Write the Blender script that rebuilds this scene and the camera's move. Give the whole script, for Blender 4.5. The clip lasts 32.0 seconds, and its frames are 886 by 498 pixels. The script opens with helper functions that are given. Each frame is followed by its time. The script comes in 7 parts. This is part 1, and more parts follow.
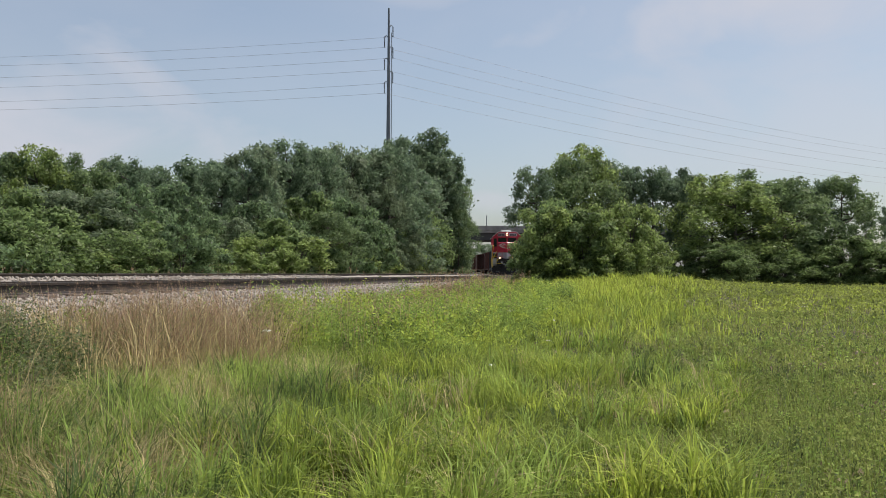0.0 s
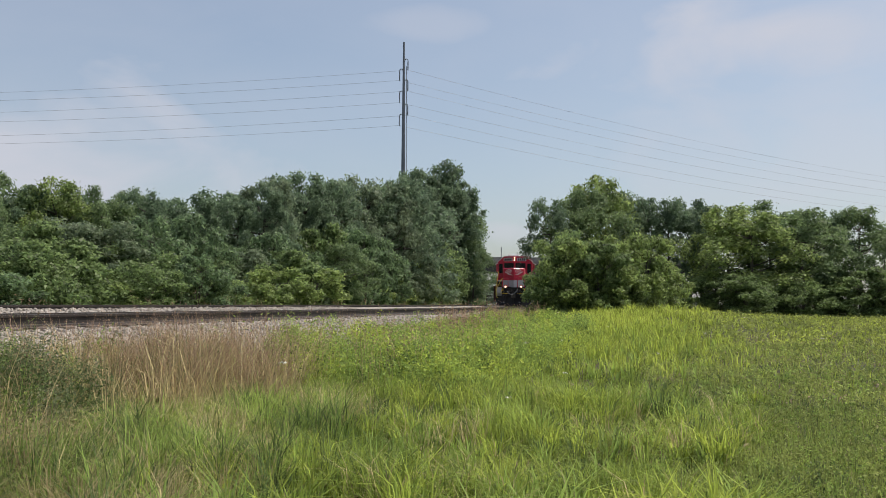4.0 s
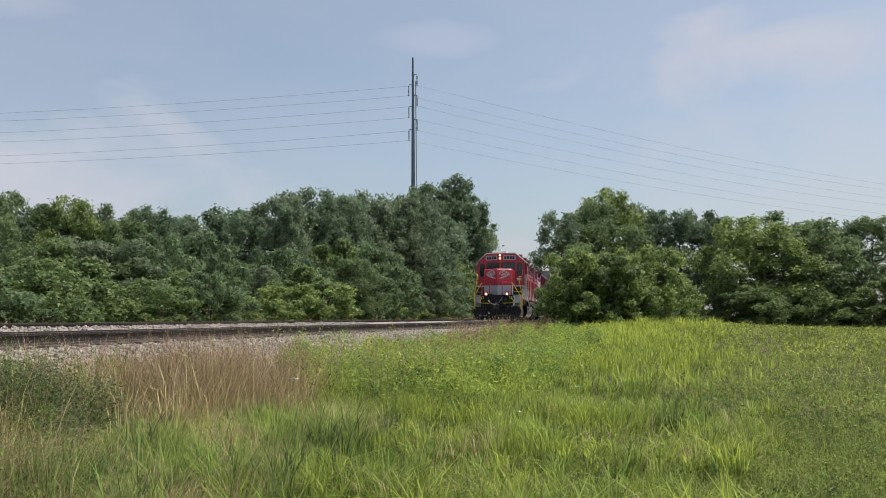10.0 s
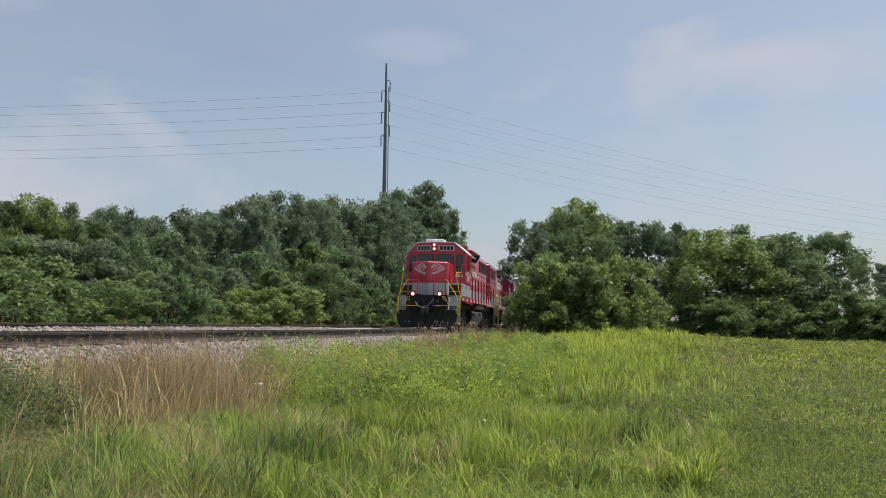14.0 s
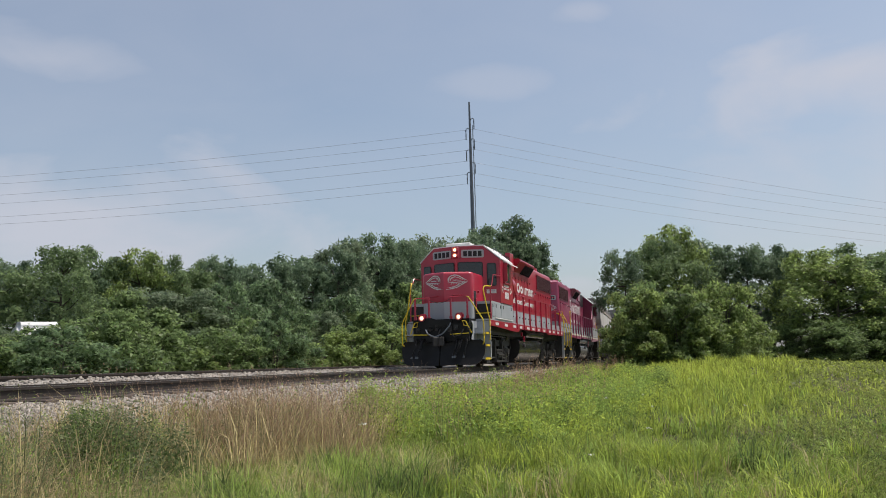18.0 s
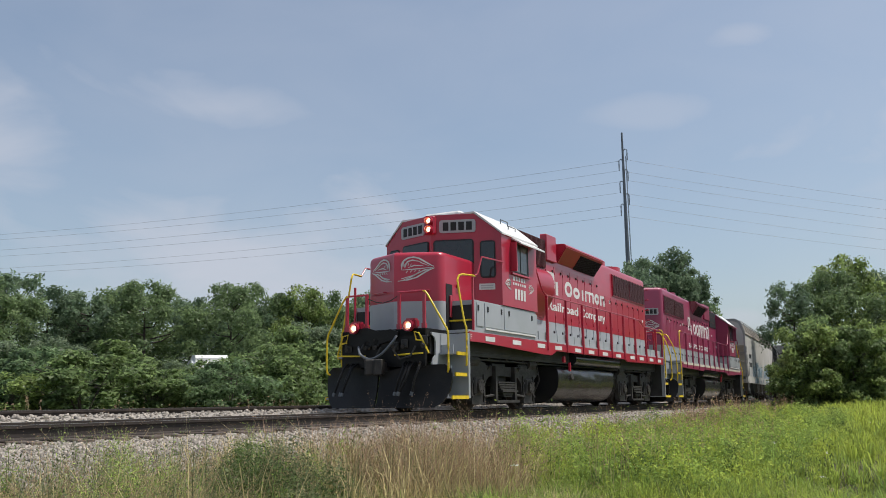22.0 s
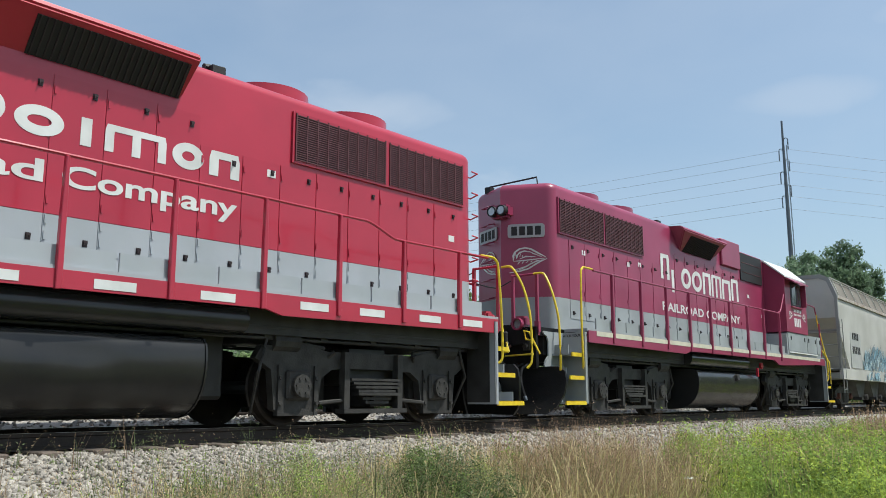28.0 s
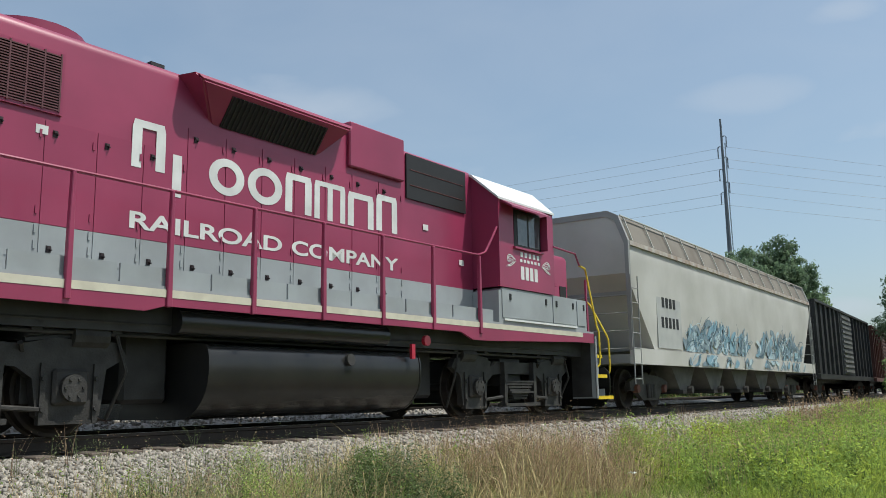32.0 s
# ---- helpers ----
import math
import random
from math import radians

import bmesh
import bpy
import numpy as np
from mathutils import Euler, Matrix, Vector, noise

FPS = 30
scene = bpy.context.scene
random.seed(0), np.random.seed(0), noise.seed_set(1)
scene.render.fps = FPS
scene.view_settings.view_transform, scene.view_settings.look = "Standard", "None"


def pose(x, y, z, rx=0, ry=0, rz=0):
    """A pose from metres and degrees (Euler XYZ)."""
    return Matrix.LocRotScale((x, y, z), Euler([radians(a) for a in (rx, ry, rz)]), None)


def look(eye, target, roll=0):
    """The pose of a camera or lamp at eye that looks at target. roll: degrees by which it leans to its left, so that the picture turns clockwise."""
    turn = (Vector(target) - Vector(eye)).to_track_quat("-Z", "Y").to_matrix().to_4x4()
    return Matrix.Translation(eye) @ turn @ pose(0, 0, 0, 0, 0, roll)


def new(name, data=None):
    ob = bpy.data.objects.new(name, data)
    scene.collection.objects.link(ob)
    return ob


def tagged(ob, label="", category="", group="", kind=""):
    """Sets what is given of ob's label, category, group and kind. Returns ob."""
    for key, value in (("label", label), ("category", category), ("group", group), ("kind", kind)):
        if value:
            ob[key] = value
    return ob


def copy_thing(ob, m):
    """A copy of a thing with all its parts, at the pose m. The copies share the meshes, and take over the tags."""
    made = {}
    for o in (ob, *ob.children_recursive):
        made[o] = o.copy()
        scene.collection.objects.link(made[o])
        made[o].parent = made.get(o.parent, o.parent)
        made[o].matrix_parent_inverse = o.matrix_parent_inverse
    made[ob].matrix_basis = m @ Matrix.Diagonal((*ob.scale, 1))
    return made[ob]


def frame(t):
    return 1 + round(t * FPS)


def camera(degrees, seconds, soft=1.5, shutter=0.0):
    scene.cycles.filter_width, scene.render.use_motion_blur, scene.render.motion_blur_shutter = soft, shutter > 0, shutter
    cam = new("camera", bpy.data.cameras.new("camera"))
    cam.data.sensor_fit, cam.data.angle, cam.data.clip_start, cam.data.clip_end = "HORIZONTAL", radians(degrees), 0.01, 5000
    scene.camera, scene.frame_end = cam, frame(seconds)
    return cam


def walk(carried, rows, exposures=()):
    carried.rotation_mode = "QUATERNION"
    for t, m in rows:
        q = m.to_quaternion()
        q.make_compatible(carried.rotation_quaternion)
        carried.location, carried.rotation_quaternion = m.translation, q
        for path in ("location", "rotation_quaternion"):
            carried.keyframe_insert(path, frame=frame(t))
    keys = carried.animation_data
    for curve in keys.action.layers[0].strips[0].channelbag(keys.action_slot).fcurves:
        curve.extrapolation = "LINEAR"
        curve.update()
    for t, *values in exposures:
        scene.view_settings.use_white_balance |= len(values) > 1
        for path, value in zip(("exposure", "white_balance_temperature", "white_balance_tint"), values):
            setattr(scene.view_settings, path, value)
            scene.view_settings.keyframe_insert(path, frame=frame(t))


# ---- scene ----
# The camera stands in a field beside a curved railway line; z = 0 is the rail head, y runs along the line.
cam = camera(54.76, 32.0, soft=0.3)
PATH = [
    (0.0, pose(0.040, 0.069, 0.164, 91.62, -0.16, 15.07)),
    (0.5, pose(0.049, 0.054, 0.169, 92.20, 0.09, 14.81)),
    (1.0, pose(0.056, 0.050, 0.172, 92.94, 0.04, 14.74)),
    (1.5, pose(0.052, 0.043, 0.168, 93.04, -0.02, 15.03)),
    (2.0, pose(0.039, 0.044, 0.164, 93.23, -0.18, 15.36)),
    (2.5, pose(0.029, 0.040, 0.167, 93.22, -0.27, 15.73)),
    (3.0, pose(0.031, 0.033, 0.166, 93.29, -0.34, 15.86)),
    (3.5, pose(0.030, 0.050, 0.169, 93.52, -0.25, 15.99)),
    (5.5, pose(0.033, 0.040, 0.168, 93.98, -0.02, 15.98)),
    (6.0, pose(0.034, 0.043, 0.164, 93.99, -0.13, 15.88)),
    (6.5, pose(0.030, 0.014, 0.170, 93.96, -0.18, 15.89)),
    (7.0, pose(0.030, 0.038, 0.170, 94.08, -0.12, 15.71)),
    (7.5, pose(0.033, 0.008, 0.172, 94.19, -0.15, 15.65)),
    (8.0, pose(0.030, 0.021, 0.169, 94.03, -0.19, 15.62)),
    (8.5, pose(0.032, 0.025, 0.164, 93.99, 0.12, 15.84)),
    (9.0, pose(0.033, 0.042, 0.164, 94.07, 0.34, 16.20)),
    (9.5, pose(0.035, 0.042, 0.166, 94.27, 0.43, 16.53)),
    (10.0, pose(0.038, 0.036, 0.170, 94.67, 0.37, 16.81)),
    (10.5, pose(0.046, 0.045, 0.176, 95.19, 0.09, 16.20)),
    (11.0, pose(0.056, 0.019, 0.168, 94.86, -0.78, 15.42)),
    (11.5, pose(0.082, 0.027, 0.159, 94.10, -1.57, 15.52)),
    (12.0, pose(0.088, 0.024, 0.173, 94.58, -1.49, 15.11)),
    (12.5, pose(0.066, 0.014, 0.190, 94.89, -1.23, 15.07)),
    (13.0, pose(0.047, 0.030, 0.183, 95.11, -0.64, 14.85)),
    (13.5, pose(0.045, 0.070, 0.177, 95.14, -0.63, 14.68)),
    (15.5, pose(0.054, 0.078, 0.173, 95.11, -0.30, 15.44)),
    (16.0, pose(0.058, 0.063, 0.175, 95.43, -0.05, 16.15)),
    (16.5, pose(0.052, 0.048, 0.176, 96.06, 0.18, 17.31)),
    (17.0, pose(0.042, 0.038, 0.174, 96.55, 0.50, 18.32)),
    (17.5, pose(0.031, 0.036, 0.170, 97.45, 0.72, 19.40)),
    (18.0, pose(0.011, 0.010, 0.172, 97.59, 1.48, 21.01)),
    (18.5, pose(-0.004, -0.002, 0.171, 97.77, 1.30, 21.57)),
    (19.0, pose(-0.006, -0.014, 0.170, 97.42, 0.84, 22.40)),
    (19.5, pose(0.004, -0.008, 0.177, 97.27, 0.56, 23.36)),
    (20.0, pose(0.016, 0.013, 0.172, 97.39, 0.64, 24.61)),
    (20.5, pose(0.022, -0.020, 0.175, 97.59, 1.00, 25.21)),
    (21.0, pose(0.008, -0.015, 0.194, 98.26, 1.11, 26.98)),
    (21.5, pose(0.027, 0.036, 0.195, 99.14, 0.51, 29.57)),
    (22.0, pose(0.026, 0.064, 0.230, 100.03, 0.61, 31.21)),
    (22.5, pose(0.028, 0.080, 0.204, 100.17, 0.95, 32.44)),
    (23.0, pose(0.013, 0.088, 0.208, 100.38, 1.65, 34.64)),
    (23.5, pose(0.010, 0.085, 0.167, 100.64, 1.02, 35.95)),
    (24.0, pose(-0.005, 0.071, 0.171, 101.19, 0.04, 37.53)),
    (24.5, pose(-0.030, 0.050, 0.222, 101.86, 0.46, 39.33)),
    (26.5, pose(-0.068, -0.011, 0.308, 100.95, 0.96, 43.67)),
    (27.0, pose(-0.091, -0.056, 0.326, 101.00, 0.70, 43.66)),
    (27.5, pose(-0.091, -0.084, 0.362, 100.89, 0.47, 42.74)),
    (28.0, pose(-0.082, -0.102, 0.340, 100.00, 0.03, 41.12)),
    (28.5, pose(-0.076, -0.101, 0.324, 99.60, 0.32, 39.25)),
    (29.0, pose(-0.083, -0.113, 0.344, 98.97, 0.02, 37.42)),
    (29.5, pose(-0.082, -0.121, 0.379, 99.05, 0.37, 36.06)),
    (30.0, pose(-0.076, -0.125, 0.376, 99.03, 0.47, 35.09)),
    (30.5, pose(-0.072, -0.130, 0.348, 99.04, 0.29, 35.12)),
    (31.0, pose(-0.062, -0.139, 0.334, 99.37, 0.46, 35.62)),
    (31.5, pose(-0.058, -0.139, 0.349, 99.75, 0.93, 36.20)),
    (32.0, pose(-0.057, -0.146, 0.374, 99.74, 0.92, 37.61)),
]
walk(cam, PATH, [(0, -0.08, 6700, 14), (9, -0.08, 6650, 14), (13, -0.18, 6600, 14), (20, -0.15, 6550, 14), (22, -0.15, 6450, 12), (24, -0.2, 6250, 9), (27, 0.0, 6100, 5), (29, 0.12, 6150, 5), (32, -0.08, 6200, 5)])

# ---------------------------------------------------------------- light
SUN_EL, SUN_AZ = radians(64), radians(60)   # azimuth clockwise from +y
world = bpy.data.worlds.new("sky")
scene.world = world
world.use_nodes = True
wn = world.node_tree
wn.nodes.clear()
w_out = wn.nodes.new("ShaderNodeOutputWorld")
w_bg = wn.nodes.new("ShaderNodeBackground")
w_sky = wn.nodes.new("ShaderNodeTexSky")
w_sky.sky_type = "NISHITA"
w_sky.sun_disc = False
w_sky.sun_elevation, w_sky.sun_rotation = SUN_EL, SUN_AZ
w_sky.air_density, w_sky.dust_density, w_sky.ozone_density = 1.0, 2.2, 1.0
w_bg.inputs["Strength"].default_value = 0.14
# summer haze with drifting cloud banks: bearing and height in degrees, half widths, strength
CLOUDS = ((43, 9.0, 12, 5.2, 0.85), (46, 18.9, 9, 2.3, 0.60), (-5, 17.0, 12, 3.0, 0.85), (-9, 9.5, 15, 6.0, 0.55), (17, 18.4, 4.5, 1.3, 0.45), (12, 5.0, 2.2, 0.9, 0.6), (10.5, 22.6, 3.2, 1.0, 0.5),
          (72, 14, 14, 5, 0.7), (95, 24, 18, 7, 0.7), (-45, 20, 20, 8, 0.7), (-90, 14, 25, 7, 0.7), (150, 20, 28, 8, 0.7), (-150, 30, 25, 9, 0.6), (30, 48, 22, 8, 0.6), (-60, 55, 25, 9, 0.6))
w_tc = wn.nodes.new("ShaderNodeTexCoord")
w_xyz = wn.nodes.new("ShaderNodeSeparateXYZ")
wn.links.new(w_tc.outputs["Generated"], w_xyz.inputs[0])


def sky_math(op, a, b=None, c=None):
    """A math node of the sky on sockets or numbers."""
    nd = wn.nodes.new("ShaderNodeMath")
    nd.operation = op
    for i, v in enumerate((a, b, c)):
        if v is None:
            continue
        if isinstance(v, (int, float)):
            nd.inputs[i].default_value = v
        else:
            wn.links.new(v, nd.inputs[i])
    return nd.outputs[0]


w_n1 = wn.nodes.new("ShaderNodeTexNoise")
w_n1.inputs["Scale"].default_value, w_n1.inputs["Detail"].default_value, w_n1.inputs["Roughness"].default_value = 5.0, 7, 0.5
w_n1.inputs["Distortion"].default_value = 0.4
w_map = wn.nodes.new("ShaderNodeMapping")
w_map.inputs["Scale"].default_value = (1.0, 1.0, 2.2)
wn.links.new(w_tc.outputs["Generated"], w_map.inputs["Vector"])
wn.links.new(w_map.outputs[0], w_n1.inputs["Vector"])
w_az = sky_math("MULTIPLY", sky_math("ARCTAN2", sky_math("MULTIPLY", w_xyz.outputs[0], -1.0), w_xyz.outputs[1]), 57.2958)
w_el = sky_math("MULTIPLY", sky_math("ARCSINE", w_xyz.outputs[2]), 57.2958)
w_rag = sky_math("MULTIPLY_ADD", w_n1.outputs["Fac"], 3.0, -1.5)
w_cover = sky_math("MULTIPLY_ADD", w_n1.outputs["Fac"], 0.30, 0.12)
for _a, _e, _ra, _re, _k in CLOUDS:
    _u = sky_math("DIVIDE", sky_math("SUBTRACT", w_az, _a), _ra)
    _v = sky_math("DIVIDE", sky_math("SUBTRACT", w_el, _e), _re)
    _r2 = sky_math("SQRT", sky_math("ADD", sky_math("MULTIPLY", _u, _u), sky_math("MULTIPLY", _v, _v)))
    _mr = wn.nodes.new("ShaderNodeMapRange")
    _mr.interpolation_type = "SMOOTHSTEP"
    _mr.inputs["From Min"].default_value, _mr.inputs["From Max"].default_value = 1.75, 0.15
    _mr.inputs["To Min"].default_value, _mr.inputs["To Max"].default_value = 0.0, _k
    wn.links.new(sky_math("ADD", _r2, w_rag), _mr.inputs["Value"])
    w_cover = sky_math("MAXIMUM", w_cover, _mr.outputs[0])
w_mix = wn.nodes.new("ShaderNodeMix")
w_mix.data_type = "RGBA"
w_mix.inputs["B"].default_value = (4.45, 4.72, 5.28, 1)
wn.links.new(w_cover, w_mix.inputs["Factor"])
w_tint = wn.nodes.new("ShaderNodeVectorMath")
w_tint.operation = "MULTIPLY"
w_tint.inputs[1].default_value = (0.98, 1.04, 1.0)      # summer haze
wn.links.new(w_sky.outputs[0], w_tint.inputs[0])
wn.links.new(w_tint.outputs[0], w_mix.inputs["A"])
wn.links.new(w_mix.outputs["Result"], w_bg.inputs["Color"])
wn.links.new(w_bg.outputs[0], w_out.inputs["Surface"])

sun_data = bpy.data.lights.new("sun", "SUN")
sun_data.energy, sun_data.angle, sun_data.color = 4.8, radians(0.8), (1.0, 0.95, 0.87)
sun = new("sun", sun_data)
_d = Vector((math.sin(SUN_AZ) * math.cos(SUN_EL), math.cos(SUN_AZ) * math.cos(SUN_EL), math.sin(SUN_EL)))
sun.matrix_world = look(_d * 100, (0, 0, 0))
scene.view_settings.exposure = 0.0

# ---------------------------------------------------------------- materials
def mat(name, col, rough=0.6, metal=0.0, col2=None, scale=8.0, bump=0.0, bscale=40.0, detail=5.0, spec=0.5, island=0.0, obj=0.0, coat=0.0, trans=0.0):
    """Noise-mottled paint, metal, stone or leaf: col to col2, with bump; island and obj vary the brightness piece by piece."""
    m = bpy.data.materials.new(name)
    m.use_nodes = True
    n, l = m.node_tree.nodes, m.node_tree.links
    b = n["Principled BSDF"]
    b.inputs["Roughness"].default_value, b.inputs["Metallic"].default_value = rough, metal
    b.inputs["Specular IOR Level"].default_value = spec
    b.inputs["Coat Weight"].default_value = coat
    b.inputs["Coat Roughness"].default_value = 0.12
    tc = n.new("ShaderNodeTexCoord")
    c2 = col2 or tuple(v * 0.8 for v in col)
    noi = n.new("ShaderNodeTexNoise")
    noi.inputs["Scale"].default_value, noi.inputs["Detail"].default_value = scale, detail
    l.new(tc.outputs["Object"], noi.inputs["Vector"])
    ramp = n.new("ShaderNodeValToRGB")
    ramp.color_ramp.elements[0].position, ramp.color_ramp.elements[1].position = 0.35, 0.65
    ramp.color_ramp.elements[0].color, ramp.color_ramp.elements[1].color = (*c2, 1), (*col, 1)
    l.new(noi.outputs["Fac"], ramp.inputs["Fac"])
    last = ramp.outputs["Color"]
    if island or obj:
        src = n.new("ShaderNodeNewGeometry").outputs["Random Per Island"] if island else n.new("ShaderNodeObjectInfo").outputs["Random"]
        k = island or obj
        mr = n.new("ShaderNodeMapRange")
        mr.inputs["To Min"].default_value, mr.inputs["To Max"].default_value = 1 - k, 1 + k
        l.new(src, mr.inputs["Value"])
        mx = n.new("ShaderNodeVectorMath")
        mx.operation = "SCALE"
        l.new(last, mx.inputs[0])
        l.new(mr.outputs[0], mx.inputs["Scale"])
        last = mx.outputs["Vector"]
    l.new(last, b.inputs["Base Color"])
    if bump:
        nb = n.new("ShaderNodeTexNoise")
        nb.inputs["Scale"].default_value, nb.inputs["Detail"].default_value = bscale, 4
        l.new(tc.outputs["Object"], nb.inputs["Vector"])
        bp = n.new("ShaderNodeBump")
        bp.inputs["Strength"].default_value, bp.inputs["Distance"].default_value = bump, 0.02
        l.new(nb.outputs["Fac"], bp.inputs["Height"])
        l.new(bp.outputs["Normal"], b.inputs["Normal"])
    if trans:
        tr = n.new("ShaderNodeBsdfTranslucent")
        l.new(last, tr.inputs["Color"])
        ad = n.new("ShaderNodeMixShader")
        ad.inputs["Fac"].default_value = trans
        l.new(b.outputs[0], ad.inputs[1])
        l.new(tr.outputs[0], ad.inputs[2])
        l.new(ad.outputs[0], n["Material Output"].inputs["Surface"])
    return m


def glow(name, col, strength):
    m = bpy.data.materials.new(name)
    m.use_nodes = True
    b = m.node_tree.nodes["Principled BSDF"]
    b.inputs["Base Color"].default_value = (*col, 1)
    b.inputs["Emission Color"].default_value = (*col, 1)
    b.inputs["Emission Strength"].default_value = strength
    return m


M = {}
M["red"] = mat("red_paint", (0.43, 0.021, 0.048), 0.30, col2=(0.38, 0.019, 0.043), scale=1.2, coat=0.3)
M["maroon"] = mat("faded_maroon_paint", (0.305, 0.036, 0.092), 0.38, col2=(0.245, 0.028, 0.074), scale=0.9, coat=0.15)
M["gray"] = mat("light_gray_paint", (0.38, 0.40, 0.425), 0.42, col2=(0.34, 0.36, 0.38), scale=1.5)
M["gray2"] = mat("weathered_gray_paint", (0.33, 0.35, 0.36), 0.5, col2=(0.27, 0.285, 0.29), scale=1.5)
M["white"] = mat("white_paint", (0.72, 0.72, 0.70), 0.5, col2=(0.58, 0.58, 0.56), scale=2.5)
M["cream"] = mat("aged_white_stripe", (0.62, 0.58, 0.46), 0.5, col2=(0.52, 0.48, 0.38), scale=4)
M["yellow"] = mat("yellow_paint", (0.75, 0.56, 0.02), 0.45, col2=(0.62, 0.44, 0.02), scale=10)
M["black"] = mat("black_underframe", (0.050, 0.048, 0.047), 0.5, col2=(0.032, 0.031, 0.030), scale=3, bump=0.15, spec=0.3)
M["tank"] = mat("black_tank_paint", (0.020, 0.020, 0.021), 0.22, col2=(0.028, 0.027, 0.026), scale=1.5, bump=0.25, bscale=2.2, spec=0.4)
M["board"] = mat("number_board_face", (0.40, 0.41, 0.42), 0.4, col2=(0.36, 0.37, 0.38), scale=3)
M["grime"] = mat("grimy_steel", (0.048, 0.045, 0.042), 0.6, col2=(0.028, 0.026, 0.024), scale=6, bump=0.3, spec=0.35)
M["dark"] = mat("dark_grille", (0.014, 0.013, 0.014), 0.6)
M["glass"] = mat("dark_window_glass", (0.02, 0.024, 0.026), 0.06, spec=0.7)
M["amber"] = glow("amber_lamp", (1.0, 0.46, 0.20), 0.45)
M["lamp"] = glow("lit_lamp", (1.0, 0.56, 0.36), 0.6)
M["bulb"] = glow("lit_bulb", (1.0, 0.80, 0.54), 5.0)
M["steel"] = mat("rail_steel", (0.040, 0.030, 0.025), 0.75, col2=(0.026, 0.020, 0.017), scale=5, bump=0.2)
M["railtop"] = mat("worn_rail_top", (0.45, 0.43, 0.41), 0.3, metal=0.9, scale=3)
M["tie"] = mat("weathered_tie_wood", (0.13, 0.10, 0.08), 0.85, col2=(0.07, 0.055, 0.045), scale=7, bump=0.5, obj=0.25)
M["stone"] = mat("limestone_ballast", (0.34, 0.308, 0.268), 0.9, col2=(0.24, 0.216, 0.186), scale=9, bump=0.4, island=0.4)
M["stone_oily"] = mat("soiled_ballast", (0.27, 0.245, 0.215), 0.9, col2=(0.15, 0.135, 0.12), scale=7, bump=0.4, island=0.5)
M["bed"] = mat("ballast_bed", (0.36, 0.33, 0.29), 0.95, col2=(0.20, 0.18, 0.155), scale=22, bump=0.9, bscale=26, detail=9)
M["soil"] = mat("field_soil", (0.085, 0.070, 0.042), 0.95, col2=(0.035, 0.036, 0.018), scale=1.2, bump=0.5, bscale=12, detail=9)
M["bark"] = mat("grey_brown_bark", (0.10, 0.085, 0.07), 0.9, col2=(0.055, 0.045, 0.038), scale=10, bump=0.6)
M["hopper"] = mat("dirty_white_hopper_paint", (0.50, 0.485, 0.45), 0.6, col2=(0.40, 0.385, 0.35), scale=0.7)
M["hopper_end"] = mat("gray_hopper_paint", (0.30, 0.30, 0.29), 0.6, col2=(0.23, 0.23, 0.22), scale=1.0)
M["concrete"] = mat("weathered_concrete", (0.32, 0.31, 0.29), 0.85, col2=(0.22, 0.21, 0.20), scale=0.8, bump=0.3)
M["galv"] = mat("weathered_steel_pole", (0.16, 0.18, 0.20), 0.5, metal=0.5, scale=2)
M["boxcar"] = mat("black_boxcar_paint", (0.02, 0.022, 0.024), 0.55, col2=(0.035, 0.034, 0.033), scale=1)
M["rust"] = mat("oxide_red_paint", (0.13, 0.05, 0.035), 0.7, col2=(0.09, 0.035, 0.028), scale=1.2)

# ---------------------------------------------------------------- line of the track
P0, KAP = -9.963, -0.001728


def track(s, n=0.0):
    """A point n metres right of the track's axis at s metres along it, and the turn of the line there."""
    th = -KAP * s
    return P0 + KAP * s * s / 2 + n * math.cos(th), s - KAP * KAP * s ** 3 / 6 + n * math.sin(th), math.degrees(th)


def smooth(a, b, v):
    v = min(1.0, max(0.0, (v - a) / (b - a)))
    return v * v * (3 - 2 * v)


def lateral(x, y):
    """How far right of the track's axis a place lies."""
    return x - (P0 + KAP * y * y / 2)


def ground_z(x, y):
    n = lateral(x, y)
    field = -1.28 + 0.85 * smooth(9, 50, y) + -0.22 * smooth(0.5, 9, x) * smooth(15, 45, y)
    field += 0.28 * math.exp(-((x + 1.2) / 3.6) ** 2 - ((y - 41) / 9) ** 2)
    near = -0.45 + (field + 0.45) * smooth(1.6, 4.1, n)
    far = -0.45 - 0.45 * smooth(-6.0, -8.5, n) + 0.9 * smooth(-13, -40, n)
    z = near if n > -2 else far
    return z + 0.05 * noise.noise((x * 0.35, y * 0.35, 0.0)) * smooth(3.4, 5, abs(n + 2))


def link(name, bm, material, parent=None):
    me = bpy.data.meshes.new(name)
    bm.to_mesh(me)
    bm.free()
    me.materials.append(material)
    ob = new(name, me)
    ob.parent = parent
    return ob


def grid_axis(lo, hi, fine_lo, fine_hi, step):
    a = list(np.arange(fine_lo, fine_hi + step, step))
    d, v = step, fine_hi
    while v < hi:
        d *= 1.35
        v += d
        a.append(v)
    d, v = step, fine_lo
    while v > lo:
        d *= 1.35
        v -= d
        a.insert(0, v)
    return a


